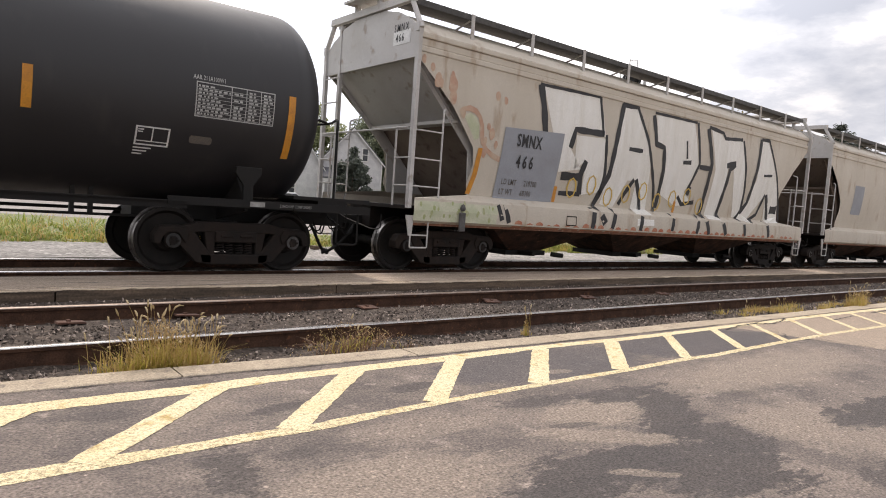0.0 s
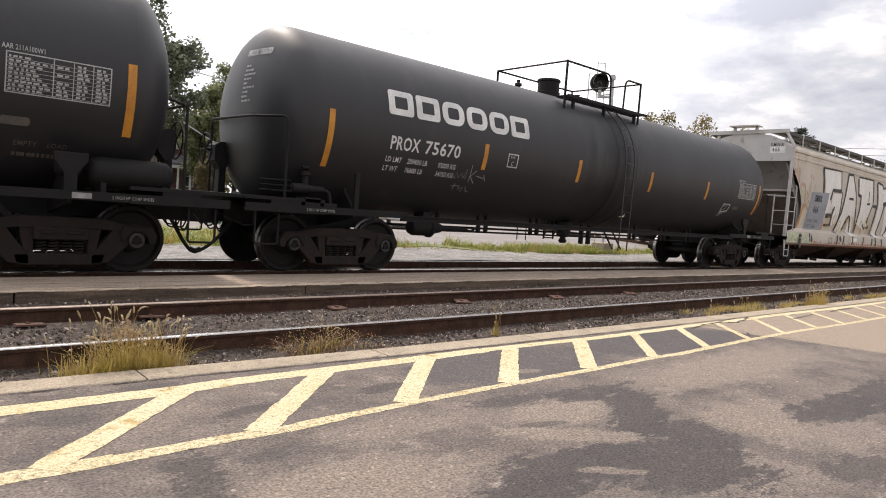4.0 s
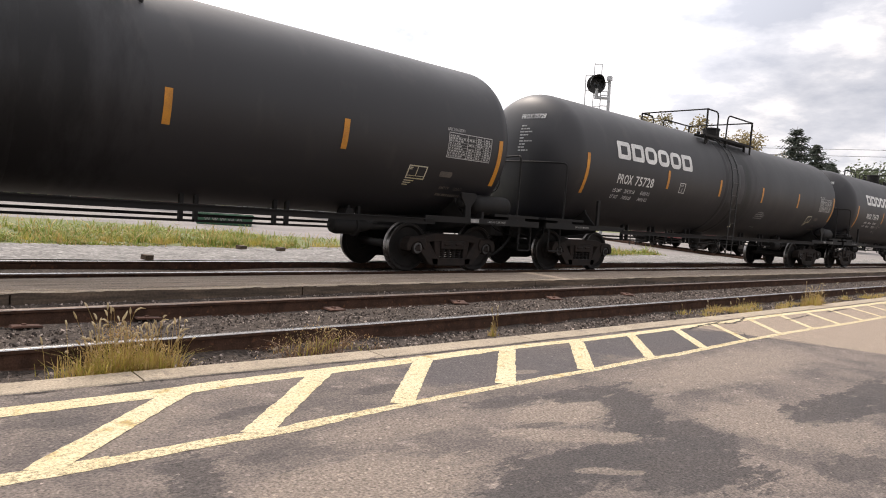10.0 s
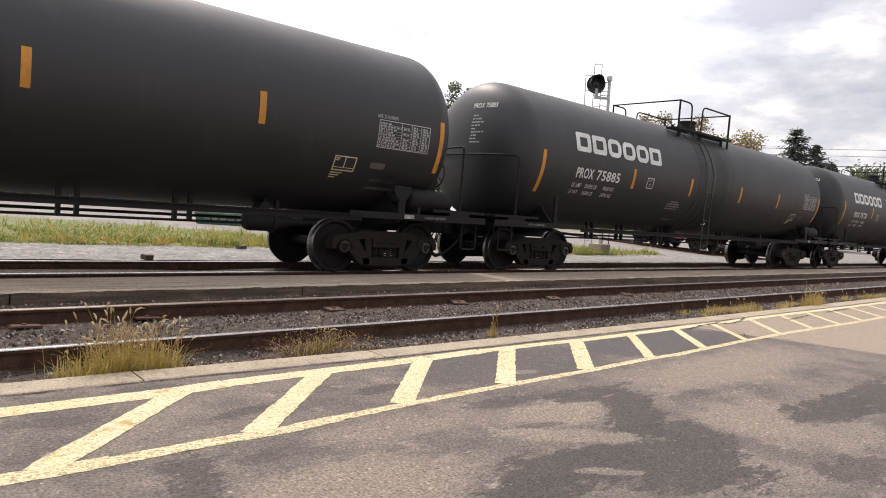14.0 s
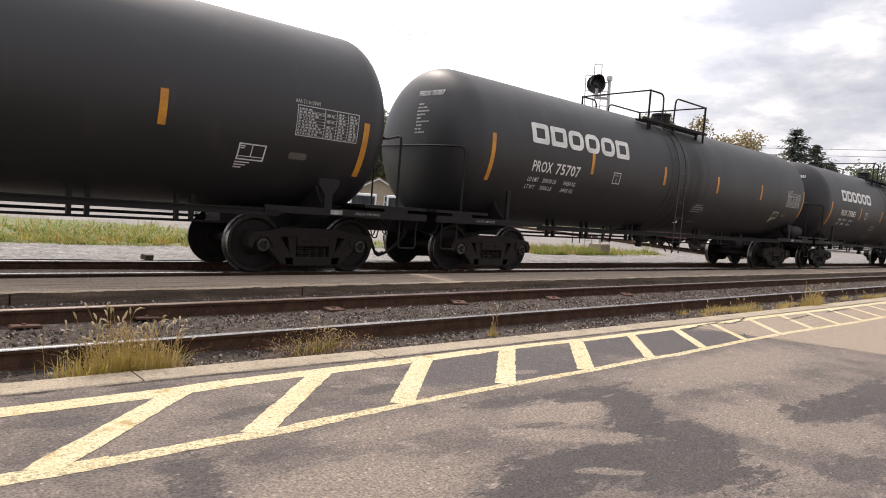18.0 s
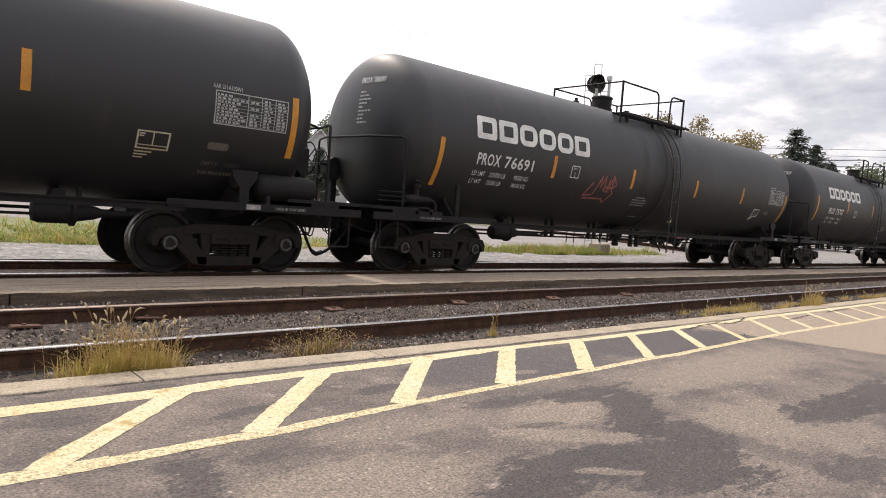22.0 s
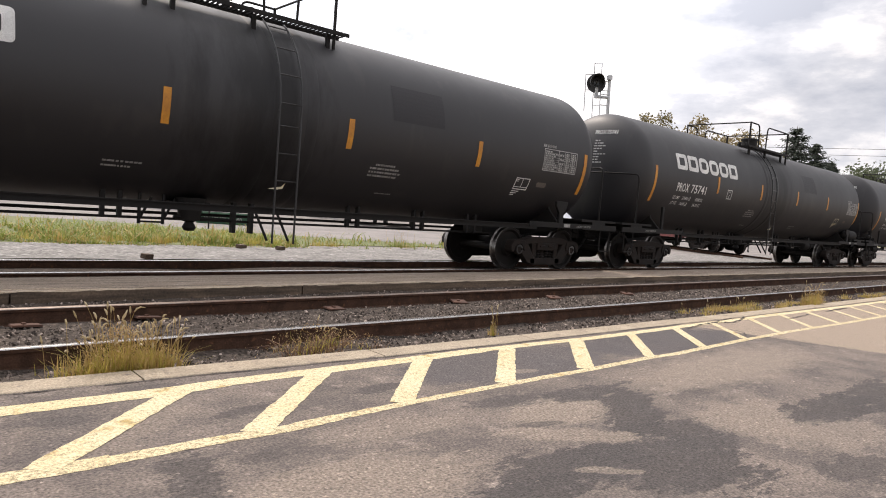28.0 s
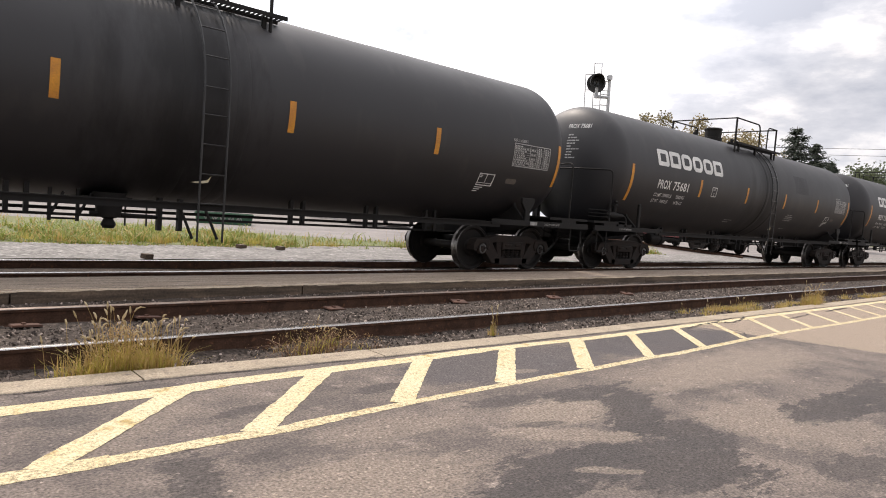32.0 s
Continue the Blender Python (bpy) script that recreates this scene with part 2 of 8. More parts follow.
M["plate"] = surf("rusty_tie_plate", (0.12, 0.056, 0.036), (0.075, 0.040, 0.029), 14, 0.9, 0.5, 60)
M["tie"] = surf("creosoted_timber", (0.065, 0.050, 0.040), (0.11, 0.085, 0.065), 5, 0.9, 0.6, 40, streak=(6, 0.6, 6))
M["deck"] = speckled(surf("worn_platform_surface", (0.42, 0.335, 0.262), (0.275, 0.212, 0.162), 2.6, 0.92, 0.7, 60, c3=(0.52, 0.44, 0.36), stain=0.7, streak=(0.30, 4.0, 1), grain=(0.55, 1.45)), 45, ((0.0, 0.5), (0.3, 0.9), (0.8, 1.1), (1.0, 1.5)), 0.7)
M["deckedge"] = surf("worn_edge_timber", (0.165, 0.118, 0.082), (0.070, 0.052, 0.038), 3, 0.95, 0.7, 40, streak=(0.5, 5, 5))
M["kerb"] = speckled(surf("old_kerb_concrete", (0.41, 0.338, 0.248), (0.31, 0.256, 0.188), 3, 0.92, 0.6, 90, c3=(0.19, 0.155, 0.13), stain=0.8, grain=(0.6, 1.4)), 70, ((0.0, 0.6), (0.3, 0.92), (0.8, 1.05), (1.0, 1.3)), 0.6)
M["ballast"] = speckled(surf("crushed_stone", (0.052, 0.040, 0.033), (0.092, 0.073, 0.060), 7, 0.92, 1.0, 40, c3=(0.12, 0.10, 0.088), depth=0.03, spec=0.25), 40, ((0.0, 0.5), (0.45, 0.85), (0.75, 1.2), (0.90, 2.4), (1.0, 4.0)), 0.9)
M["gravel"] = speckled(surf("pale_gravel", (0.29, 0.272, 0.252), (0.195, 0.184, 0.170), 1.6, 0.95, 0.9, 14, c3=(0.40, 0.38, 0.36), depth=0.03, grain=(0.6, 1.35)), 20, ((0.0, 0.35), (0.4, 0.85), (0.8, 1.1), (1.0, 1.8)), 0.9)
M["farroad"] = surf("pale_worn_pavement", (0.245, 0.22, 0.205), (0.19, 0.172, 0.162), 0.5, 0.95, 0.3, 20)
M["earth"] = surf("grassy_earth", (0.10, 0.125, 0.035), (0.16, 0.16, 0.06), 0.6, 0.95, 0.5, 12, c3=(0.20, 0.17, 0.11))
M["brick"] = surf("red_brick", (0.175, 0.095, 0.088), (0.125, 0.070, 0.066), 3, 0.9, 0.3, 30)
M["siding"] = surf("white_clapboard", (0.62, 0.62, 0.62), (0.52, 0.52, 0.53), 2, 0.7, 0.1, 30)
M["trim"] = surf("white_window_trim", (0.70, 0.70, 0.68), (0.60, 0.60, 0.58), 3, 0.6, 0.1, 30)
M["shingle"] = surf("brown_roof_shingles", (0.20, 0.15, 0.125), (0.13, 0.10, 0.09), 3, 0.9, 0.6, 9)
M["greyshingle"] = surf("grey_roof_shingles", (0.13, 0.13, 0.14), (0.09, 0.09, 0.10), 3, 0.9, 0.6, 9)
M["glass"] = surf("dark_window_glass", (0.03, 0.035, 0.04), (0.05, 0.055, 0.06), 2, 0.12, 0.0, 10)
M["bark"] = surf("grey_brown_bark", (0.16, 0.125, 0.095), (0.08, 0.06, 0.05), 5, 0.95, 0.9, 25, streak=(4, 4, 0.6), depth=0.03)
M["leaf"] = leafy("maple_leaves", (0.112, 0.133, 0.092), (0.22, 0.24, 0.16), 0.55)
M["leaf_pale"] = leafy("pale_leaves", (0.16, 0.19, 0.095), (0.30, 0.31, 0.165), 0.6)
M["leaf_autumn"] = leafy("turning_leaves", (0.23, 0.18, 0.085), (0.34, 0.28, 0.15))
M["leaf_mixed"] = leafy("olive_leaves", (0.14, 0.135, 0.065), (0.28, 0.22, 0.11), 0.55)
M["needle"] = leafy("spruce_needles", (0.060, 0.074, 0.062), (0.120, 0.138, 0.108), 0.35)
M["grass"] = leafy("green_grass", (0.14, 0.20, 0.035), (0.36, 0.385, 0.10))
M["weed"] = leafy("yellowing_weed_leaves", (0.30, 0.28, 0.045), (0.58, 0.47, 0.13), 0.5)
M["dry"] = leafy("dry_grass", (0.38, 0.26, 0.085), (0.58, 0.43, 0.18), 0.42)
M["seed"] = leafy("seed_heads", (0.46, 0.36, 0.20), (0.66, 0.56, 0.38), 0.4)
M["galv"] = surf("galvanised_mast", (0.58, 0.59, 0.60), (0.46, 0.47, 0.48), 4, 0.55, 0.1, 60, metal=0.1)
M["table"] = surf("grey_white_stencil_paint", (0.46, 0.46, 0.45), (0.34, 0.34, 0.33), 5, 0.7, 0.1, 120)
M["blackpaint"] = surf("black_enamel", (0.012, 0.012, 0.012), (0.02, 0.02, 0.02), 4, 0.5, 0.1, 60)
M["carwhite"] = surf("white_car_paint", (0.72, 0.73, 0.74), (0.66, 0.67, 0.68), 2, 0.25, 0.0, 60)
M["carred"] = surf("maroon_flatcar_paint", (0.15, 0.025, 0.025), (0.09, 0.022, 0.022), 3, 0.6, 0.2, 60)
M["dumpgreen"] = surf("green_container_paint", (0.03, 0.10, 0.055), (0.025, 0.08, 0.045), 3, 0.6, 0.2, 60)
M["rubber"] = surf("black_rubber", (0.014, 0.014, 0.014), (0.025, 0.025, 0.025), 5, 0.75, 0.1, 60)
M["fence"] = surf("brown_fence_boards", (0.23, 0.12, 0.08), (0.17, 0.09, 0.065), 4, 0.9, 0.3, 30, streak=(5, 5, 0.5))
M["palegreen"] = surf("washed_green_spray_paint", (0.46, 0.49, 0.33), (0.58, 0.57, 0.45), 5, 0.7, 0.1, 120)
M["lip"] = surf("worn_pale_beam_top", (0.58, 0.48, 0.37), (0.38, 0.30, 0.22), 4, 0.95, 0.6, 50, c3=(0.16, 0.12, 0.09), streak=(0.4, 4, 4))
M["crack"] = surf("open_crack", (0.030, 0.026, 0.024), (0.05, 0.044, 0.04), 12, 0.95, 0.5, 80)
M["orangespray"] = surf("orange_red_spray_paint", (0.46, 0.15, 0.08), (0.48, 0.24, 0.15), 6, 0.7, 0.1, 120)
M["stem"] = leafy("dead_brown_stems", (0.15, 0.085, 0.05), (0.27, 0.17, 0.10), 0.2)
M["shoe"] = surf("worn_dark_plate", (0.10, 0.095, 0.095), (0.06, 0.057, 0.055), 6, 0.6, 0.2, 60)
# rusty brown, darkened for the shade in the hopper end recess and gap
M["rustshade"] = surf("brown_shaded_sheet", (0.20, 0.155, 0.125), (0.13, 0.098, 0.08), 1.6, 0.8, 0.2, 90, c3=(0.09, 0.06, 0.05), stain=0.9)
M["gate"] = surf("rust_stained_steel", (0.075, 0.038, 0.026), (0.030, 0.021, 0.017), 4, 0.9, 0.4, 60, c3=(0.14, 0.065, 0.04), spec=0.2)
M["rustedge"] = surf("rusty_lower_edge", (0.24, 0.105, 0.06), (0.13, 0.065, 0.042), 6, 0.9, 0.4, 60, c3=(0.40, 0.28, 0.20))
M["speck"] = leafy("fine_orange_spikelets", (0.46, 0.29, 0.12), (0.62, 0.46, 0.24), 0.4)
M["greytank"] = surf("grey_touch_up_paint", (0.040, 0.038, 0.041), (0.028, 0.027, 0.029), 1.5, 0.6, 0.05, 120)
M["tan"] = surf("tan_stucco", (0.42, 0.36, 0.26), (0.34, 0.29, 0.21), 1.5, 0.9, 0.3, 40)
M["repaint"] = surf("darker_repaint", (0.0125, 0.0118, 0.0145), (0.018, 0.0168, 0.020), 1.2, 0.6, 0.08, 160)
M["leaf_dark"] = leafy("dark_distant_leaves", (0.075, 0.095, 0.055), (0.14, 0.16, 0.09), 0.4)


# ---------------------------------------------------------------- mesh helpers


class Shape:
    """Collects vertices and faces of one mesh."""

    def __init__(self):
        self.v, self.f, self.m = [], [], []

    def add(self, verts, faces, mat=0):
        o = len(self.v)
        self.v += [tuple(p) for p in verts]
        self.f += [tuple(i + o for i in f) for f in faces]
        self.m += [mat] * len(faces)
        return self

    def box(self, x0, x1, y0, y1, z0, z1, mat=0, rot=None, at=None):
        p = [(x, y, z) for z in (z0, z1) for x, y in ((x0, y0), (x1, y0), (x1, y1), (x0, y1))]
        if rot is not None:
            c = Vector(at or ((x0 + x1) / 2, (y0 + y1) / 2, (z0 + z1) / 2))
            e = Euler([radians(a) for a in rot]).to_matrix()
            p = [c + e @ (Vector(k) - c) for k in p]
        return self.add(p, [(3, 2, 1, 0), (4, 5, 6, 7), (0, 1, 5, 4), (1, 2, 6, 5), (2, 3, 7, 6), (3, 0, 4, 7)], mat)

    def prism(self, poly, lo, hi, axis="y", mat=0):
        """A polygon, in the two other axes, drawn out from lo to hi."""
        n = len(poly)
        put = {"y": lambda a, b, c: (a, c, b), "x": lambda a, b, c: (c, a, b), "z": lambda a, b, c: (a, b, c)}[axis]
        p = [put(a, b, lo) for a, b in poly] + [put(a, b, hi) for a, b in poly]
        f = [tuple(range(n))[::-1], tuple(range(n, 2 * n))] + [(i, (i + 1) % n, n + (i + 1) % n, n + i) for i in range(n)]
        return self.add(p, f, mat)

    def tube(self, pts, r, n=8, cap=True, mat=0):
        """A round bar along a line of points; r may be one radius or one for each point."""
        pts = [Vector(p) for p in pts]
        rs = r if isinstance(r, (list, tuple)) else [r] * len(pts)
        rings, side = [], None
        for i, p in enumerate(pts):
            d = (pts[min(i + 1, len(pts) - 1)] - pts[max(i - 1, 0)]).normalized()
            if side is None:
                side = d.orthogonal().normalized()
            side = (side - d * side.dot(d)).normalized()
            up = d.cross(side)
            rings.append([p + rs[i] * (math.cos(2 * math.pi * k / n) * side + math.sin(2 * math.pi * k / n) * up) for k in range(n)])
        v = [k for ring in rings for k in ring]
        f = [(i * n + k, i * n + (k + 1) % n, (i + 1) * n + (k + 1) % n, (i + 1) * n + k) for i in range(len(pts) - 1) for k in range(n)]
        if cap:
            f += [tuple(range(n))[::-1], tuple(range((len(pts) - 1) * n, len(pts) * n))]
        return self.add(v, f, mat)

    def lathe(self, prof, at=(0, 0, 0), axis="y", n=32, mat=0, mats=None):
        """A profile of (along, radius), turned round an axis through at."""
        at = Vector(at)
        put = {"x": lambda a, c, s: Vector((a, c, s)), "y": lambda a, c, s: Vector((c, a, s)), "z": lambda a, c, s: Vector((c, s, a))}[axis]
        v = [at + put(a, r * math.cos(2 * math.pi * k / n), r * math.sin(2 * math.pi * k / n)) for a, r in prof for k in range(n)]
        for i in range(len(prof) - 1):
            f = [(i * n + k, i * n + (k + 1) % n, (i + 1) * n + (k + 1) % n, (i + 1) * n + k) for k in range(n)]
            o = len(self.v) if i == 0 else o
            if i == 0:
                self.add(v, f, mats[i] if mats else mat)
            else:
                self.f += [tuple(q + o for q in g) for g in f]
                self.m += [mats[i] if mats else mat] * n
        return self

    def mesh(self, name, mats, smooth=None):
        me = bpy.data.meshes.new(name)
        me.from_pydata(self.v, [], self.f)
        for m in (mats if isinstance(mats, (list, tuple)) else [mats]):
            me.materials.append(m)
        if len(me.materials) > 1:
            me.polygons.foreach_set("material_index", self.m)
        bm = bmesh.new()
        bm.from_mesh(me)
        bmesh.ops.recalc_face_normals(bm, faces=bm.faces)
        bm.to_mesh(me)
        bm.free()
        if smooth:
            me.shade_smooth()
            me.set_sharp_from_angle(angle=radians(smooth))
        me.update()
        return me


def bevelled(ob, w, seg=2):
    b = ob.modifiers.new("bevel", "BEVEL")
    b.width, b.segments, b.limit_method, b.angle_limit = w, seg, "ANGLE", radians(40)
    return ob


def part(name, shape, mats, parent, label="", smooth=None, bevel=0.0, at=None):
    """One mesh object under a thing or a part, or at top level where parent is None."""
    ob = new(name, shape.mesh(name, mats, smooth) if isinstance(shape, Shape) else shape)
    ob.parent = parent
    if at is not None:
        ob.matrix_local = at
    if label:
        ob["label"] = label
    return bevelled(ob, bevel) if bevel else ob


def thing(name, label, category, group="", kind="", at=None):
    ob = new(name)
    ob.empty_display_size = 0.3
    if at is not None:
        ob.matrix_basis = at
    return tagged(ob, label, category, group, kind)


def bent(pts, r=0.08, n=4):
    """The corners of a line of points, rounded."""
    pts = [Vector(p) for p in pts]
    out = [pts[0]]
    for a, b, c in zip(pts, pts[1:], pts[2:]):
        u, w = (a - b), (c - b)
        k = min(r, u.length * 0.45, w.length * 0.45)
        p, q = b + u.normalized() * k, b + w.normalized() * k
        out += [(1 - t) ** 2 * p + 2 * t * (1 - t) * b + t * t * q for t in [i / n for i in range(n + 1)]]
    return out + [pts[-1]]


def words(text, size, narrow=0.8, spacing=1.0, bold=0.0):
    """A flat Shape with the words in the built-in font, lower left corner at the origin, in x and y."""
    cu = bpy.data.curves.new("words", "FONT")
    cu.body, cu.size, cu.resolution_u, cu.space_character = text, size, 2, spacing
    cu.offset = bold * size
    ob = new("words", cu)
    me = bpy.data.meshes.new_from_object(ob.evaluated_get(bpy.context.evaluated_depsgraph_get()))
    s = Shape()
    s.add([(v.co.x * narrow, v.co.y, 0) for v in me.vertices], [tuple(p.vertices) for p in me.polygons])
    bpy.data.objects.remove(ob)
    bpy.data.curves.remove(cu)
    bpy.data.meshes.remove(me)
    return s


def width_of(s):
    return max(v[0] for v in s.v) if s.v else 0.0


# ---------------------------------------------------------------- the ground and the two tracks
def patch_asphalt():
    """Old asphalt: worn pale where tyres ran, darker sealed patches with ragged edges, sandy beyond a seam."""
    m = surf("old_asphalt", (0.112, 0.092, 0.082), (0.197, 0.160, 0.136), 2.0, 0.9, 1.0, 75, c3=(0.25, 0.205, 0.176), stain=0.5, depth=0.012, grain=(0.35, 1.6))
    nt = m.node_tree
    N, Lk = nt.nodes.new, nt.links.new
    b = nt.nodes["Principled BSDF"]
    grain = b.inputs["Base Color"].links[0].from_node
    col = grain.inputs["Color"].links[0].from_socket
    tc = N("ShaderNodeTexCoord")
    wob, wide = N("ShaderNodeTexNoise"), N("ShaderNodeTexNoise")
    wob.inputs["Scale"].default_value, wob.inputs["Detail"].default_value, wob.inputs["Roughness"].default_value = 5.5, 13, 0.78
    wide.inputs["Scale"].default_value, wide.inputs["Detail"].default_value = 0.9, 3
    drawn = N("ShaderNodeMapping")           # frayed along the rails' way
    drawn.inputs["Scale"].default_value = (0.6, 1.5, 1.0)
    drawn.inputs["Rotation"].default_value = (0, 0, radians(12))
    Lk(tc.outputs["Object"], drawn.inputs["Vector"])
    Lk(drawn.outputs["Vector"], wob.inputs["Vector"])
    Lk(tc.outputs["Object"], wide.inputs["Vector"])

    def blob(x, y, ax, ay, turn, soft, ragged, colour, strength):
        nonlocal col
        mp, ln, ad, mr, mx = N("ShaderNodeMapping"), N("ShaderNodeVectorMath"), N("ShaderNodeMath"), N("ShaderNodeMapRange"), N("ShaderNodeMix")
        mp.vector_type = "TEXTURE"
        mp.inputs["Location"].default_value = (x, y, 0)
        mp.inputs["Rotation"].default_value = (0, 0, radians(turn))
        mp.inputs["Scale"].default_value = (ax, ay, 1)
        ln.operation = "LENGTH"
        ad.operation = "MULTIPLY_ADD"
        ragged *= 3.4
        ad.inputs[1].default_value = ragged
        Lk(tc.outputs["Object"], mp.inputs["Vector"])
        Lk(mp.outputs["Vector"], ln.inputs[0])
        Lk(wob.outputs["Fac"], ad.inputs[0])
        Lk(ln.outputs["Value"], ad.inputs[2])
        mr.inputs["From Min"].default_value, mr.inputs["From Max"].default_value = 1.0 + ragged * 0.5 + soft, 1.0 + ragged * 0.5 - soft
        mr.inputs["To Max"].default_value = strength
        mr.clamp = True
        Lk(ad.outputs[0], mr.inputs["Value"])
        mx.data_type = "RGBA"
        mx.inputs[7].default_value = (*colour, 1)
        Lk(mr.outputs["Result"], mx.inputs[0])
        Lk(col, mx.inputs[6])
        col = mx.outputs[2]

    pale, dark, sand = (0.250, 0.202, 0.163), (0.062, 0.053, 0.050), (0.34, 0.267, 0.202)
    blob(1.66, 2.23, 0.58, 0.27, -8, 0.25, 0.8, pale, 0.8)
    blob(3.31, 2.45, 0.42, 0.20, -9, 0.15, 1, pale, 0.9)
    blob(5.89, 2.57, 1.51, 0.35, 1, 0.3, 0.8, pale, 0.9)
    blob(4.37, 1.76, 0.47, 0.28, 6, 0.25, 1, pale, 0.7)
    blob(4.52, 1.31, 0.50, 0.21, -10, 0.25, 1, pale, 0.6)
    blob(2.20, 2.72, 0.43, 0.14, -4, 0.3, 1, pale, 0.5)
    blob(1.03, 3.30, 0.43, 0.12, 41, 0.35, 1.2, pale, 0.45)
    blob(3.79, 2.65, 0.35, 0.13, 0, 0.06, 1, dark, 0.85)
    blob(3.70, 2.22, 0.64, 0.19, 36, 0.06, 1.2, dark, 0.9)
    blob(2.64, 1.88, 0.54, 0.20, -3, 0.06, 1.1, dark, 0.9)
    blob(3.11, 1.65, 0.49, 0.40, -29, 0.06, 1.1, dark, 0.9)
    blob(3.65, 1.80, 0.29, 0.25, -81, 0.06, 1.2, dark, 0.85)
    blob(2.27, 1.76, 0.32, 0.14, -15, 0.06, 1.1, dark, 0.9)
    blob(2.98, 2.15, 0.42, 0.11, -36, 0.10, 1.0, pale, 0.75)
    blob(2.73, 1.73, 0.17, 0.04, -37, 0.1, 1, pale, 0.6)
    blob(5.25, 1.53, 0.65, 0.19, -4, 0.06, 1.1, dark, 0.9)
    blob(6.02, 1.50, 0.80, 0.18, 6, 0.06, 1.1, dark, 0.85)
    blob(4.00, 1.01, 0.32, 0.14, -12, 0.08, 1.1, dark, 0.7)
    blob(3.11, 2.79, 0.29, 0.09, -2, 0.08, 1.2, dark, 0.7)
    blob(2.98, 2.36, 0.16, 0.04, -13, 0.08, 1.2, dark, 0.6)
    blob(1.09, 2.66, 0.27, 0.12, 80, 0.1, 1.5, dark, 0.8)
    blob(1.43, 2.71, 0.16, 0.06, -1, 0.1, 1.5, dark, 0.6)
    blob(1.63, 3.37, 0.23, 0.06, 16, 0.1, 1.6, dark, 0.7)
    blob(2.56, 3.38, 0.24, 0.07, 7, 0.1, 1.5, dark, 0.75)
    blob(0.74, 3.64, 0.19, 0.08, -11, 0.12, 1.8, dark, 0.5)
    blob(1.28, 4.01, 0.22, 0.06, -2, 0.1, 1.5, dark, 0.5)
    blob(4.66, 2.26, 0.16, 0.07, -15, 0.1, 1.2, dark, 0.5)
    blob(4.0, 3.5, 1.15, 0.44, 0, 0.10, 0.3, (0.085, 0.075, 0.076), 0.8)
    blob(6.3, 3.5, 1.35, 0.44, 0, 0.10, 0.3, (0.080, 0.071, 0.073), 0.85)
    blob(3.84, 3.27, 0.15, 0.055, -10, 0.06, 0.1, pale, 0.6)
    # beyond the seam the surface is newer and sandy
    sep, mr, mx = N("ShaderNodeSeparateXYZ"), N("ShaderNodeMapRange"), N("ShaderNodeMix")
    Lk(tc.outputs["Object"], sep.inputs["Vector"])
    mr.inputs["From Min"].default_value, mr.inputs["From Max"].default_value = 8.93, 8.97
    slant = N("ShaderNodeMath")
    slant.operation = "MULTIPLY_ADD"
    slant.inputs[1].default_value = 0.35
    Lk(sep.outputs["Y"], slant.inputs[0])
    Lk(sep.outputs["X"], slant.inputs[2])
    Lk(slant.outputs[0], mr.inputs["Value"])
    mx.data_type = "RGBA"
    mx.inputs[7].default_value = (*sand, 1)
    sc = N("ShaderNodeMath")
    sc.operation = "MULTIPLY"
    sc.inputs[1].default_value = 0.85
    Lk(mr.outputs["Result"], sc.inputs[0])
    Lk(sc.outputs[0], mx.inputs[0])
    Lk(col, mx.inputs[6])
    # flakes worn out of the surface and pale crumbs
    fn = N("ShaderNodeTexNoise")
    fn.inputs["Scale"].default_value, fn.inputs["Detail"].default_value, fn.inputs["Roughness"].default_value = 17, 8, 0.72
    Lk(tc.outputs["Object"], fn.inputs["Vector"])
    fr, fm = N("ShaderNodeValToRGB"), N("ShaderNodeMix")
    e = fr.color_ramp.elements
    e[0].position, e[0].color = 0.36, (1.5, 1.48, 1.45, 1)
    e[1].position, e[1].color = 0.66, (0.50, 0.50, 0.50, 1)
    e.new(0.40).color = (1.0, 1.0, 1.0, 1)
    e.new(0.60).color = (1.0, 1.0, 1.0, 1)
    Lk(fn.outputs["Fac"], fr.inputs["Fac"])
    fm.data_type, fm.blend_type = "RGBA", "MULTIPLY"
    fm.inputs[0].default_value = 0.9
    Lk(mx.outputs[2], fm.inputs[6])
    Lk(fr.outputs["Color"], fm.inputs[7])
    # single pale and dark stones of the aggregate
    vo, vr, vm = N("ShaderNodeTexVoronoi"), N("ShaderNodeValToRGB"), N("ShaderNodeMix")
    vo.inputs["Scale"].default_value = 62
    Lk(tc.outputs["Object"], vo.inputs["Vector"])
    e = vr.color_ramp.elements
    e[0].position, e[0].color = 0.0, (0.40, 0.40, 0.40, 1)
    e[1].position, e[1].color = 1.0, (3.6, 3.5, 3.35, 1)
    for p, k in ((0.22, 0.80), (0.78, 1.08), (0.90, 1.35), (0.955, 1.9)):
        e.new(p).color = (k, k, k, 1)
    Lk(vo.outputs["Color"], vr.inputs["Fac"])
    vm.data_type, vm.blend_type = "RGBA", "MULTIPLY"
    vm.inputs[0].default_value = 0.75
    Lk(fm.outputs[2], vm.inputs[6])
    Lk(vr.outputs["Color"], vm.inputs[7])
    Lk(vm.outputs[2], grain.inputs["Color"])
    return m


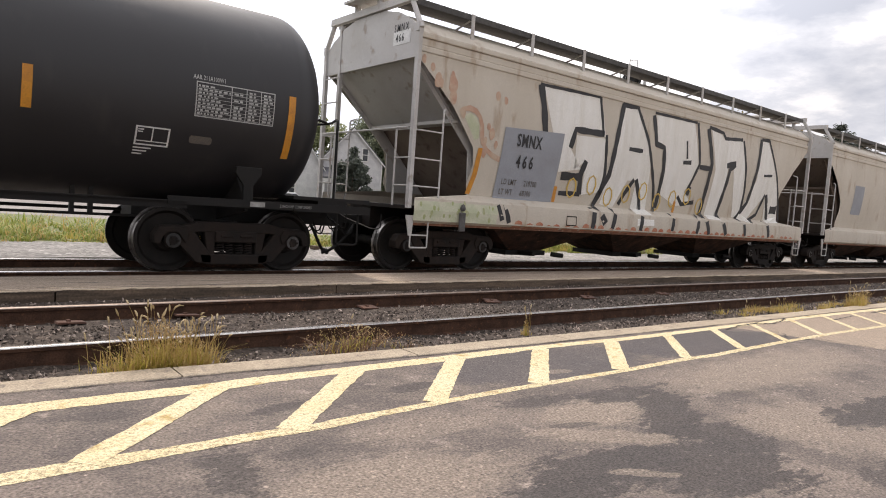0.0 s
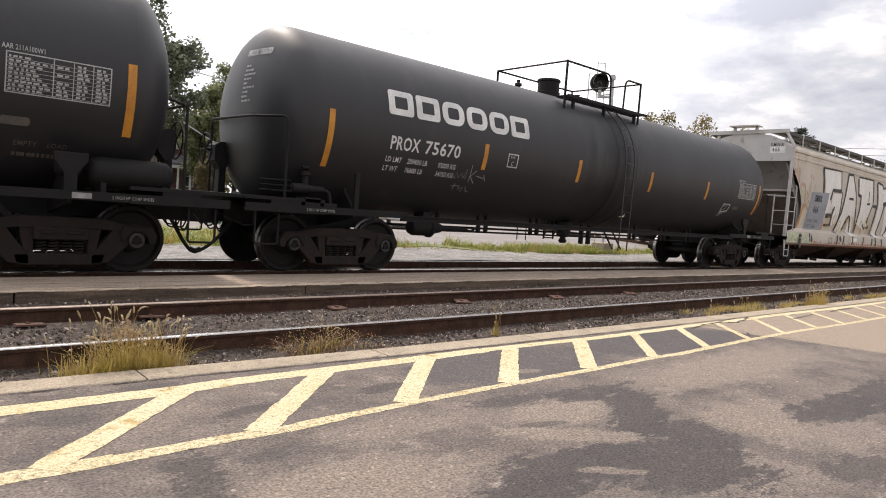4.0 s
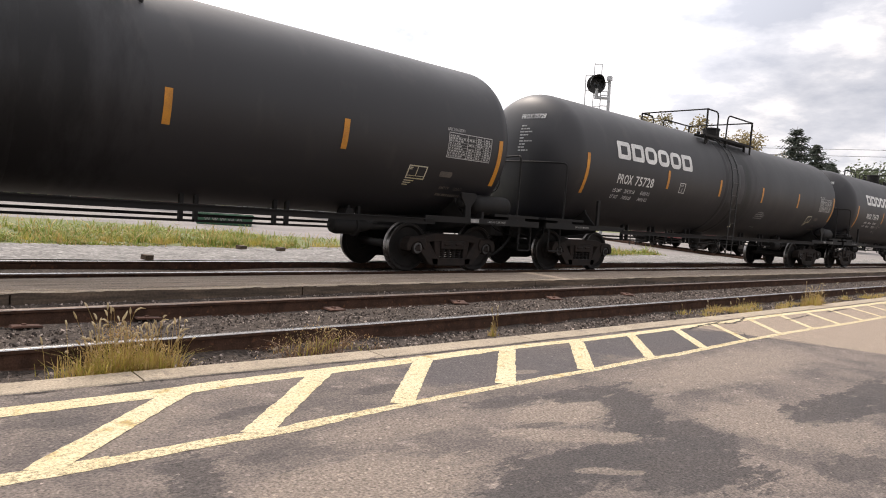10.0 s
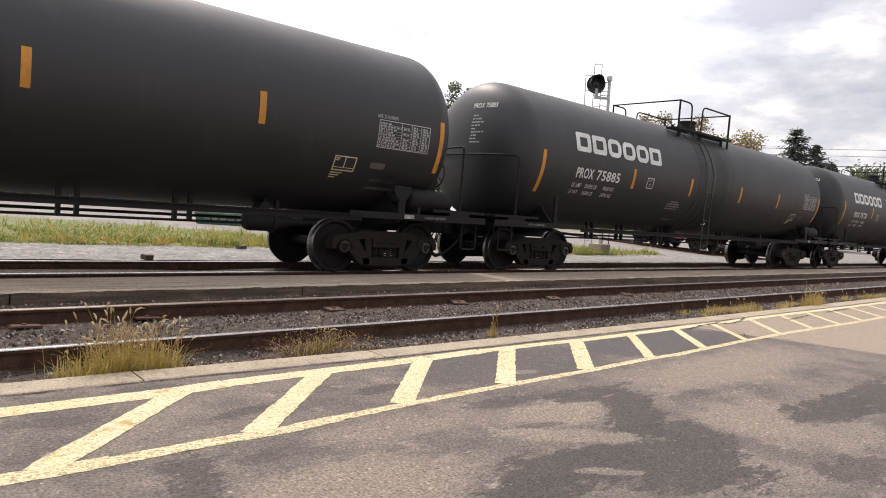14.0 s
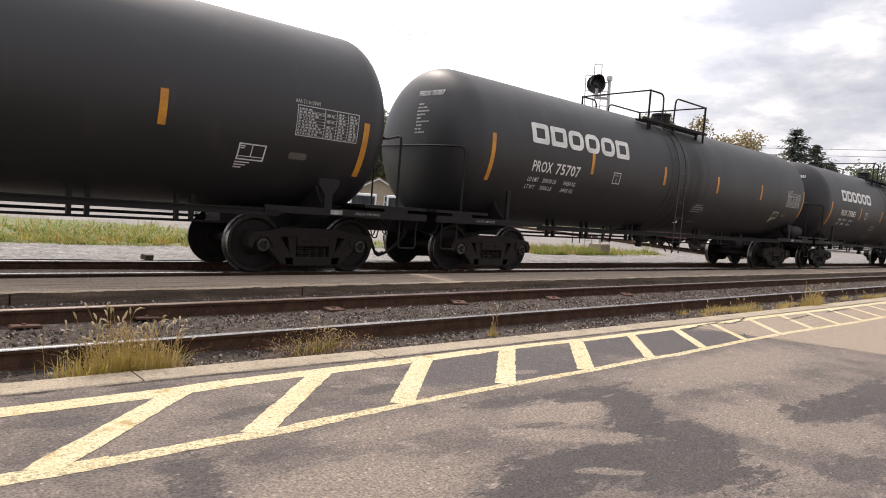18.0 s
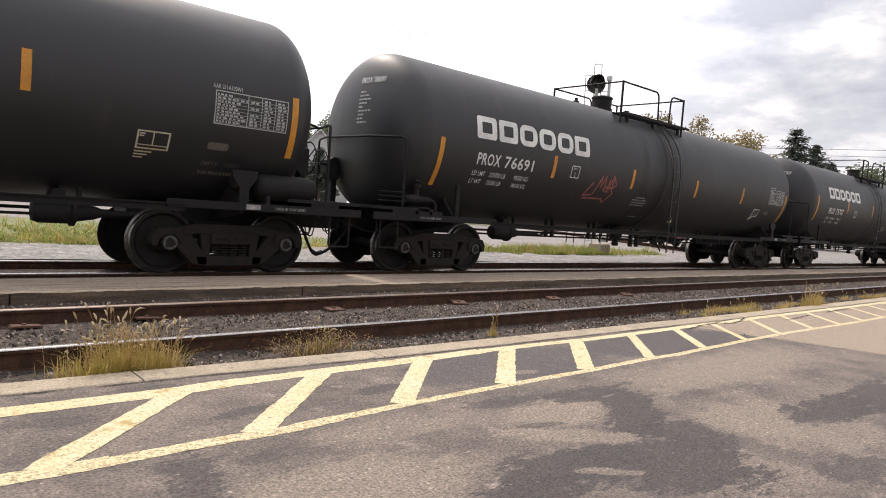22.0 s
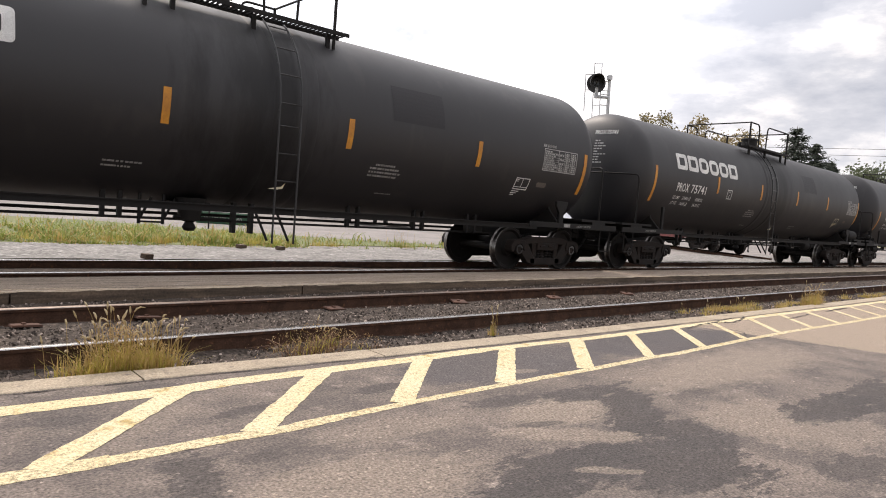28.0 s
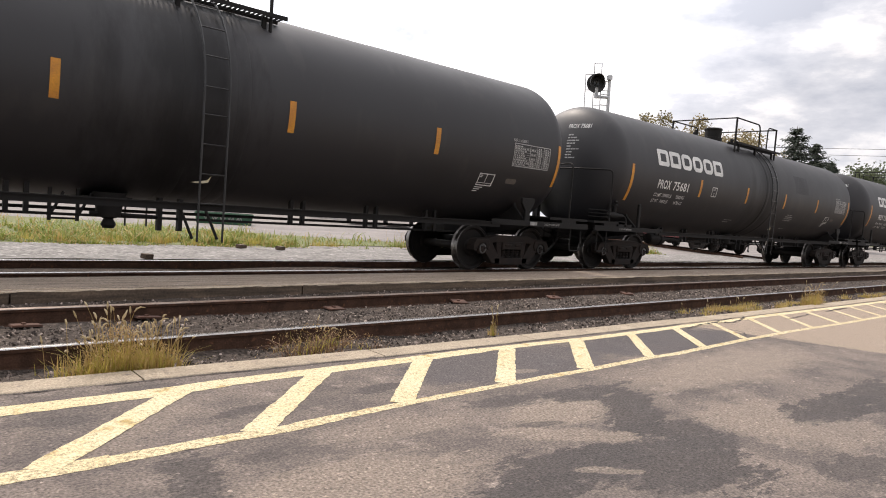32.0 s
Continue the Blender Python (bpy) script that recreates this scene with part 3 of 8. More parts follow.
def yellow_paint(name, wear):
    """Road paint, thin and worn through to the asphalt in spots."""
    m = surf(name, (0.65, 0.525, 0.295), (0.73, 0.63, 0.42), 2.0, 0.8, 1.0, 80, c3=(0.47, 0.33, 0.12), stain=0.9, depth=0.010, grain=(0.55, 1.35))
    nt = m.node_tree
    N, Lk = nt.nodes.new, nt.links.new
    b = nt.nodes["Principled BSDF"]
    grain = b.inputs["Base Color"].links[0].from_node
    col = grain.inputs["Color"].links[0].from_socket
    tc, n, mr, mx = N("ShaderNodeTexCoord"), N("ShaderNodeTexNoise"), N("ShaderNodeMapRange"), N("ShaderNodeMix")
    n.inputs["Scale"].default_value, n.inputs["Detail"].default_value, n.inputs["Roughness"].default_value = 34, 8, 0.85
    Lk(tc.outputs["Object"], n.inputs["Vector"])
    mr.inputs["From Min"].default_value, mr.inputs["From Max"].default_value = wear, wear + 0.06
    Lk(n.outputs["Fac"], mr.inputs["Value"])
    mx.data_type = "RGBA"
    mx.inputs[7].default_value = (0.30, 0.235, 0.13, 1)
    Lk(mr.outputs["Result"], mx.inputs[0])
    Lk(col, mx.inputs[6])
    Lk(mx.outputs[2], grain.inputs["Color"])
    return m


M["asphalt"], M["yellow"], M["yellow_thin"] = patch_asphalt(), yellow_paint("worn_yellow_road_paint", 0.53), yellow_paint("thin_yellow_road_paint", 0.495)
RAIL_A, RAIL_B = (4.96, 6.46), (9.70, 11.20)     # centre lines of the rails of the near and the far track
TOP_A, TOP_B = 0.098, 0.0
X0, X1 = -45.0, 190.0


def sheet(name, x0, x1, y0, y1, z, mat, label, nx=1, ny=1, rough=0.0):
    s = Shape()
    rnd = random.Random(5)
    for j in range(ny + 1):
        for i in range(nx + 1):
            s.v.append((x0 + (x1 - x0) * i / nx, y0 + (y1 - y0) * j / ny, z + (rnd.uniform(-rough, rough) if rough else 0)))
    for j in range(ny):
        for i in range(nx):
            a = j * (nx + 1) + i
            s.f.append((a, a + 1, a + nx + 2, a + nx + 1))
            s.m.append(0)
    return tagged(part(name, s, mat, None), label, "", "", "structure")


def bed(y):
    """Height of the ballast across the near track."""
    return float(np.interp(y, [4.4, 4.9, 4.98, 5.1, 5.9, 6.4, 6.5, 8.0], [-0.060, -0.055, -0.048, -0.034, -0.034, -0.045, -0.085, -0.12]))


def ground():
    sheet("ground", -2500, 2500, -2500, 2500, -0.24, M["earth"], "grassy and dusty ground out to the horizon")
    s = Shape().prism([(-60, -60), (160, -60), (160, 3.96), (9.4, 3.98), (3.3, 4.08), (0.6, 4.22), (-8, 4.35), (-60, 4.35)], -0.23, 0.0, "z")
    tagged(part("pavement", s, M["asphalt"], None), "patched old grey asphalt with darker sealed patches", "", "", "structure")
    # crushed stone of the near track, uneven
    s = Shape()
    rnd = random.Random(3)
    nx, ys = 460, [4.40, 4.55, 4.7, 4.87, 5.05, 5.2, 5.4, 5.6, 5.8, 6.0, 6.2, 6.38, 6.55, 6.8, 7.1, 7.4, 7.7, 8.05]
    for y in ys:
        for i in range(nx + 1):
            x = X0 + (110 - X0) * i / nx
            base = bed(y)
            s.v.append((x + rnd.uniform(-.05, .05), y, base + rnd.uniform(-0.014, 0.014)))
    for j in range(len(ys) - 1):
        for i in range(nx):
            a = j * (nx + 1) + i
            s.f.append((a, a + 1, a + nx + 2, a + nx + 1))
            s.m.append(0)
    tagged(part("ballast", s, M["ballast"], None, smooth=180), "dark grey crushed stone ballast between the rails", "", "", "structure")
    sheet("far_ballast", X0, X1, 9.15, 12.3, -0.13, M["ballast"], "dark oily ballast under the train", 200, 10, 0.02)
    sheet("gravel_strip", X0, X1, 12.2, 15.4, -0.09, M["gravel"], "pale grey gravel strip beside the far track", 300, 8, 0.012)
    sheet("far_road", X0, 160, 15.3, 47.0, -0.12, M["farroad"], "pale worn pavement behind the verge", 1, 1)
    s = Shape().prism([(X0, 15.25), (8.6, 15.25), (9.6, 16.3), (14.4, 16.7), (15.4, 15.25), (26.5, 15.25), (26.0, 16.4), (17.0, 17.2), (14.0, 18.2), (10.0, 21.0), (6.0, 25.0), (0.0, 27.0), (X0, 29.0)], -0.20, -0.10, "z")
    tagged(part("lawn", s, M["earth"], None), "rough green grass verge behind the gravel", "", "", "structure")


def stones():
    """Loose ballast stones near the camera's side."""
    rnd = random.Random(11)
    s = Shape()
    base = [Vector(p).normalized() for p in [(1, 1, 1), (1, -1, -1), (-1, 1, -1), (-1, -1, 1), (1.3, 0, 0), (-1.3, 0, 0), (0, 0, 1.2), (0, 0, -1.2)]]
    faces = [(0, 6, 4), (6, 3, 5), (0, 2, 6), (6, 2, 5), (4, 6, 3), (4, 3, 1), (0, 4, 1), (0, 1, 2), (1, 3, 7), (7, 3, 5), (7, 5, 2), (1, 7, 2)]
    for _ in range(21000):
        x = rnd.uniform(0.2, 16) if rnd.random() < 0.75 else rnd.uniform(16, 40)
        y = rnd.choice((rnd.uniform(4.42, 4.9), rnd.uniform(5.04, 6.38), rnd.uniform(5.04, 6.38), rnd.uniform(6.55, 7.98)))
        z = bed(y) + 0.004
        r = rnd.uniform(0.008, 0.015) if rnd.random() < 0.8 else rnd.uniform(0.013, 0.024)
        e = Euler([rnd.uniform(0, 6.28) for _ in range(3)]).to_matrix()
        k = Vector((rnd.uniform(.7, 1.3), rnd.uniform(.7, 1.2), rnd.uniform(.55, .9)))
        s.add([(Vector((x, y, z)) + e @ (Vector((p.x * k.x, p.y * k.y, p.z * k.z)) * r * rnd.uniform(.8, 1.15))) for p in base], faces)
    me = s.mesh("stones", stone_mat())
    tagged(part("ballast_stones", me, None, None), "loose grey ballast stones", "stones", "", "stuff")


def stone_mat():
    m = surf("loose_stone", (0.055, 0.044, 0.038), (0.095, 0.079, 0.068), 20, 0.92, 0.4, 90, spec=0.25)
    nt = m.node_tree
    N, Lk = nt.nodes.new, nt.links.new
    b = nt.nodes["Principled BSDF"]
    g, h, r = N("ShaderNodeNewGeometry"), N("ShaderNodeHueSaturation"), N("ShaderNodeMapRange")
    pw = N("ShaderNodeMath")
    pw.operation = "POWER"
    pw.inputs[1].default_value = 2.6
    r.inputs["To Min"].default_value, r.inputs["To Max"].default_value = 0.75, 6.5
    Lk(g.outputs["Random Per Island"], pw.inputs[0])
    Lk(pw.outputs[0], r.inputs["Value"])
    Lk(r.outputs["Result"], h.inputs["Value"])
    Lk(b.inputs["Base Color"].links[0].from_socket, h.inputs["Color"])
    Lk(h.outputs["Color"], b.inputs["Base Color"])
    return m


RAIL = [(-0.070, -0.170), (0.070, -0.170), (0.070, -0.158), (0.012, -0.140), (0.009, -0.045), (0.033, -0.036), (0.037, -0.012), (0.031, -0.0045), (0.018, -0.0012), (0.0, 0.0),
        (-0.018, -0.0012), (-0.031, -0.0045), (-0.037, -0.012), (-0.033, -0.036), (-0.009, -0.045), (-0.012, -0.140), (-0.070, -0.158)]


def tracks():
    for ys, z, top, word in ((RAIL_A, TOP_A, "railtop_dull", "near"), (RAIL_B, TOP_B, "railtop", "far")):
        for y in ys:
            s = Shape()
            s.prism([(y + a, z + b) for a, b in RAIL], X0, X1, "x")
            s.m = [1 if i - 2 in (6, 7, 8, 9, 10, 11) else 0 for i in range(len(s.f))]
            tagged(part("rail", s, [M["rust"], M["railtop"] if (word == "far" or y < 5) else M["railtop_dull"]], None, smooth=30),
                   "rusty steel rail with a worn bright head", "rail", "rails", "structure")
    rnd = random.Random(8)
    tie = Shape().box(-0.115, 0.115, -1.22, 1.22, -0.09, 0.09).mesh("tie", M["tie"])
    for i in range(46):
        t = thing("railway_tie", "weathered dark timber railway tie sunk in ballast", "railway tie", "ties of the near track", at=pose(-0.2 + i * 0.547, 5.71, -0.165 + rnd.uniform(-.006, .004), 0, 0, rnd.uniform(-.8, .8)))
        part("timber", tie, None, t)
    plate = Shape().prism([(-0.11, 0), (0.11, 0), (0.105, 0.016), (-0.105, 0.016)], -0.075, 0.075, "y")
    plate.box(-0.03, 0.0, -0.02, 0.02, 0.016, 0.03)
    plate_me = plate.mesh("tie_plate", M["plate"])
    for x, y, rz, rx in ((1.06, 6.26, 2, -4), (2.06, 6.36, -3, -5), (4.07, 6.32, 6, 5), (6.02, 6.33, -14, 9), (7.92, 6.25, -18, 8), (9.90, 6.25, -16, 7)):
        t = thing("tie_plate", "loose rusty steel tie plate lying on the ballast", "tie plate", "loose tie plates", at=pose(x, y, bed(y) + 0.018, rx, 2, rz))
        part("plate", plate_me, None, t)


def mid_platform():
    root = thing("track_platform", "low worn platform strip between the two tracks with a timber edge", "platform", kind="structure")
    part("surface", Shape().box(X0, X1, 8.10, 9.20, -0.23, -0.002), M["deck"], root)
    rnd = random.Random(4)
    x, lens = -6.0, (2.9, 4.3, 3.4, 4.9, 3.8)
    k = 0
    while x < 70:
        ln = lens[k % 5]
        s = Shape()
        n = 44
        top = [(x + 0.01 + (ln - 0.02) * i / n, 0.002 - 0.012 * max(0.0, noise.noise((x + ln * i / n * 2.2, 3, 1))) + rnd.uniform(-0.005, 0.004)) for i in range(n + 1)]
        s.prism([(x + ln - 0.01, -0.22), (x + 0.01, -0.22)] + top, 7.97, 8.10, "y")
        s.m = [0, 0, 0, 0] + [1] * (n + 1) + [0] * (len(s.f) - n - 5)
        part("edge_beam", s, [M["deckedge"], M["lip"]], root)
        # lower plank of the face, set a little proud
        low = [(x + 0.015 + (ln - 0.03) * i / 16, -0.125 + rnd.uniform(-0.006, 0.006)) for i in range(17)]
        part("face_plank", Shape().prism([(x + ln - 0.015, -0.235), (x + 0.015, -0.235)] + low, 7.952, 7.97, "y"), M["deckedge"], root)
        x += ln
        k += 1
    sl = Shape()
    for i in range(420):
        x, y = rnd.uniform(-1, 30), 7.965 + abs(rnd.gauss(0, 0.075))
        ln, w, z = rnd.uniform(0.12, 0.9), rnd.uniform(0.006, 0.022), rnd.uniform(0.003, 0.009)
        tilt = rnd.uniform(-0.012, 0.012)
        sl.add([(x, y, -0.006), (x + ln, y + tilt, -0.006), (x + ln * 0.9, y + w + tilt, -0.006), (x + 0.05 * ln, y + w, -0.006), (x + 0.04, y + 0.002, z), (x + ln * 0.9, y + tilt + 0.002, z * 0.7), (x + ln * 0.8, y + w * 0.8 + tilt, z), (x + 0.1 * ln, y + w * 0.8, z)],
               [(4, 5, 6, 7), (0, 1, 5, 4), (1, 2, 6, 5), (2, 3, 7, 6), (3, 0, 4, 7)])
    tagged(part("splinters", sl, M["lip"], root), kind="stuff")


def deck_cracks():
    """Long splits in the platform's weathered surface."""
    root = bpy.data.objects["track_platform"]
    rnd = random.Random(91)
    for i in range(46):
        x, y, ln, w = rnd.uniform(-0.5, 26), rnd.choice((8.09, 8.14, 8.2, 8.3, 8.55, 8.9)) + rnd.uniform(-0.02, 0.02), rnd.uniform(0.4, 2.2), rnd.uniform(0.006, 0.020)
        n = 12
        s = Shape()
        mid = [(x + ln * k / n, y + 0.02 * noise.noise((x + k * 0.3, y * 3, 5)), w * rnd.uniform(0.15, 0.6) * math.sin(math.pi * (k + 0.3) / (n + 0.6))) for k in range(n + 1)]
        s.add([(a, b + c, 0.0035) for a, b, c in mid] + [(a, b - c, 0.0035) for a, b, c in mid], [(n + 1 + k, n + 2 + k, k + 1, k) for k in range(n)])
        part("split", s, M["crack"], root)


def kerb_line(x):
    """Where the kerb's side towards the pavement runs: it bends a little."""
    k = [(-8, 4.36), (0.6, 4.23), (3.3, 4.09), (9.4, 3.99), (80, 3.97)]
    return float(np.interp(x, [p[0] for p in k], [p[1] for p in k]))


def kerb():
    root = thing("kerb", "cracked pale concrete platform edge", "kerb", kind="structure")
    rnd = random.Random(6)
    for i in range(34):
        x = -2.23 + i * 1.79
        a, b = kerb_line(x), kerb_line(x + 1.79)
        s = Shape()
        prof = [(0.0, -0.22), (0.25, -0.22), (0.25, -0.012), (0.238, 0.004), (0.012, 0.004), (0.0, -0.004)]
        k = rnd.uniform(-0.008, 0.008)
        s.v = [(x + 0.006, a + p + k, z) for p, z in prof] + [(x + 1.784, b + p + k, z) for p, z in prof]
        n = len(prof)
        s.f = [tuple(range(n)), tuple(range(n, 2 * n))] + [(j, (j + 1) % n, n + (j + 1) % n, n + j) for j in range(n)]
        s.m = [0] * len(s.f)
        part("kerb_stone", s, M["kerb"], root)


def markings():
    root = thing("hatched_marking", "worn pale yellow hatched safety marking on asphalt", "road marking", kind="structure")

    def band(pts, w, z=0.002):
        s = Shape()
        rnd = random.Random(int(pts[0][0] * 100))
        a, b = Vector((*pts[0], 0)), Vector((*pts[1], 0))
        d = (b - a).normalized()
        sd = Vector((-d.y, d.x, 0))
        n = max(4, int((b - a).length / 0.035))
        L, R = [], []
        for i in range(n + 1):
            p = a.lerp(b, i / n)
            L.append(p + sd * (w / 2 + rnd.uniform(-.007, .003) + 0.004 * noise.noise((p.x * 5, p.y * 5, 1))))
            R.append(p - sd * (w / 2 + rnd.uniform(-.007, .003) + 0.004 * noise.noise((p.x * 5, p.y * 5, 9))))
        s.v = [(p.x, p.y, z) for p in L + R]
        s.f = [(n + 1 + i, n + 2 + i, i + 1, i) for i in range(n)]
        s.m = [0] * n
        return s

    upper = [(-6, 3.90), (0.56, 3.906), (1.4, 3.893), (1.76, 3.925), (2.15, 3.925), (3.11, 3.924), (4.05, 3.944), (4.78, 3.928), (5.61, 3.89), (6.68, 3.891), (7.33, 3.902), (8.79, 3.888), (9.74, 3.91), (13.1, 3.87), (24.0, 3.86), (44.0, 3.86)]
    lower = [(-6, 3.0), (0.44, 3.006), (0.85, 3.0), (1.37, 3.004), (1.66, 2.987), (2.02, 3.02), (2.66, 3.044), (3.17, 3.06), (4.46, 3.062), (5.36, 3.088), (5.78, 3.065), (7.09, 3.114), (8.68, 3.132), (10.6, 3.09), (24.0, 3.08), (44.0, 3.08)]
    for a, b in zip(upper, upper[1:]):
        part("line", band([a, b], 0.165 if a[0] < 1.7 else 0.15 if a[0] < 4 else 0.115), M["yellow"], root)
    for a, b in zip(lower, lower[1:]):
        part("line", band([a, b], 0.13 if a[0] < 0.8 else 0.105 if a[0] < 2 else 0.08), M["yellow_thin"], root)
    bars = [(-2.35, -1.47), (-1.38, -0.50), (-0.40, 0.46), (0.576, 1.45), (1.52, 2.44), (2.49, 3.37), (3.44, 4.35), (4.39, 5.31), (5.39, 6.25), (6.40, 7.2), (7.42, 8.12), (8.38, 9.2), (9.40, 10.25), (10.36, 11.22)]
    bars += [(11.34 + 0.97 * i, 12.2 + 0.97 * i) for i in range(14)]
    for a, b in bars:
        ylo = float(np.interp(a, [p[0] for p in lower], [p[1] for p in lower]))
        yhi = float(np.interp(b, [p[0] for p in upper], [p[1] for p in upper]))
        part("stripe", band([(a, ylo + 0.02), (b, yhi - 0.03)], 0.15 if a < 4.5 else 0.125 if a < 5 else 0.11 if a < 7 else 0.09, 0.0035), M["yellow"], root)


def cracks():
    """Open cracks and broken edges in the pavement."""
    pv = bpy.data.objects["pavement"]
    rnd = random.Random(77)
    for pts, w in (([(7.35, 3.78), (7.75, 3.86), (8.2, 3.89), (8.55, 3.80), (8.9, 3.86), (9.3, 3.97)], 0.035), ([(8.2, 3.89), (8.5, 3.95), (8.95, 3.99)], 0.02),
                   ([(9.9, 3.62), (10.4, 3.66), (10.9, 3.70)], 0.03), ([(11.7, 3.72), (12.2, 3.76), (12.8, 3.77)], 0.035), ([(14.6, 3.66), (15.5, 3.72), (16.6, 3.74)], 0.03),
                   ([(7.6, 3.22), (7.86, 3.35), (7.9, 3.6), (7.75, 3.85)], 0.015), ([(7.64, 3.17), (8.0, 2.92), (8.04, 2.6), (8.13, 2.34), (8.23, 2.0), (8.5, 1.1), (8.8, 0.2)], 0.014),
                   ([(-2.0, 4.27), (0.6, 4.20), (1.9, 4.135), (3.3, 4.065), (6.0, 4.02), (9.4, 3.972), (16.0, 3.955)], 0.016)):
        L, R = [], []
        line = [Vector((*p, 0)) for p in pts]
        fine = [a.lerp(b, i / 14) for a, b in zip(line, line[1:]) for i in range(14)] + [line[-1]]
        for i, p in enumerate(fine):
            d = (fine[min(i + 1, len(fine) - 1)] - fine[max(i - 1, 0)]).normalized()
            sd = Vector((-d.y, d.x, 0))
            k = w / 2 * rnd.uniform(0.25, 1.2) * (0.3 if i in (0, len(fine) - 1) else 1)
            o = sd * rnd.uniform(-w, w) * 0.5
            L.append(p + o + sd * k)
            R.append(p + o - sd * k)
        s = Shape()
        n = len(fine)
        s.add([(p.x, p.y, 0.0055) for p in L + R], [(n + i, n + i + 1, i + 1, i) for i in range(n - 1)])
        part("crack", s, M["crack"], pv)


# ---------------------------------------------------------------- the train
# cars stand in their own space: x along the train, origin on the rails at the car's middle, y = 0 on the track's centre line
YC = 10.45
TANK_R, TANK_Z = 1.50, 2.56
WHEEL_R = 0.457


def way(t):
    """How far the train has rolled after t seconds."""
    k = t / 32.0
    start = 0.13 * max(0.0, 1.0 - t / 0.4)
    return start - 0.108 + 132.9162 * k + 0.6462 * k * k + 1.4944 * k ** 3 - 0.1035 * k ** 4


def wheelset_mesh():
    s = Shape()
    for sg in (-1, 1):
        prof = [(0.665, 0.02), (0.665, 0.15), (0.70, 0.17), (0.715, 0.36), (0.69, 0.385), (0.684, 0.482), (0.700, 0.486), (0.712, 0.472), (0.722, 0.459),
                (0.812, 0.452), (0.818, 0.446), (0.818, 0.398), (0.800, 0.388), (0.765, 0.36), (0.750, 0.19), (0.80, 0.15), (0.81, 0.09)]
        mats = [0] * 5 + [1, 1, 1, 1, 1] + [0] * 6
        s.lathe([(a * sg, r) for a, r in prof], n=40, mats=mats)
        cap = [(0.81, 0.085), (1.00, 0.083), (1.01, 0.115), (1.085, 0.115), (1.10, 0.10), (1.115, 0.10), (1.118, 0.062), (1.116, 0.0)]
        s.lathe([(a * sg, r) for a, r in cap], n=20, mats=[2, 2, 2, 2, 2, 4, 2])
        for k in range(3):
            a = 2 * math.pi * k / 3
            c = (0.055 * math.cos(a), sg * 1.118, 0.055 * math.sin(a))
            s.tube([c, (c[0], sg * 1.145, c[2])], 0.018, 6, mat=2)
    s.lathe([(-0.67, 0.08), (0.67, 0.08)], n=12)
    return s.mesh("wheelset", [M["wheel"], M["rim"], M["frame"], M["frame"], M["cap"]], 35)


def side_frame_mesh():
    """The cast side frame of a bogie: an arched top, two windows, the spring nest's opening."""
    s = Shape()
    def bars(y0, y1):
        s.prism([(-1.12, 0.50), (-1.04, 0.66), (-0.74, 0.67), (-0.50, 0.73), (0.50, 0.73), (0.74, 0.67), (1.04, 0.66), (1.12, 0.50), (0.88, 0.50), (0.70, 0.555), (0.50, 0.585), (-0.50, 0.585), (-0.70, 0.555), (-0.88, 0.50)], y0, y1)
        for k in (-1, 1):
            s.prism([(k * 0.60, 0.59), (k * 0.88, 0.52), (k * 0.84, 0.44), (k * 0.56, 0.15), (k * 0.34, 0.13), (k * 0.34, 0.24), (k * 0.46, 0.40)], y0, y1)
            s.prism([(k * 0.46, 0.60), (k * 0.30, 0.60), (k * 0.30, 0.24), (k * 0.40, 0.24)], y0 + 0.012, y1 - 0.012)
        s.prism([(-0.52, 0.27), (-0.48, 0.14), (-0.36, 0.12), (0.36, 0.12), (0.48, 0.14), (0.52, 0.27)], y0, y1)

    bars(-0.085, 0.085)
    for k in (-1, 1):
        s.prism([(k * 1.06, 0.40), (k * 1.14, 0.42), (k * 1.15, 0.53), (k * 1.08, 0.645), (k * 0.72, 0.645), (k * 0.68, 0.53), (k * 0.72, 0.42), (k * 0.78, 0.50), (k * 0.83, 0.565), (k * 0.96, 0.565), (k * 1.02, 0.52)], -0.115, 0.09)
    s.box(-0.31, 0.31, -0.115, 0.10, 0.445, 0.60)       # bolster end
    s.box(-0.24, -0.05, -0.135, -0.06, 0.515, 0.56)
    s.box(0.05, 0.24, -0.135, -0.06, 0.515, 0.56)
    return s.mesh("side_frame", M["frame"], 35)


def spring_mesh():
    pts = [(0.062 * math.cos(k * math.pi / 4), 0.062 * math.sin(k * math.pi / 4), 0.26 + 0.19 * k / 40) for k in range(41)]
    return Shape().tube(pts, 0.014, 5).mesh("spring", M["frame"], 60)


MESH = {}


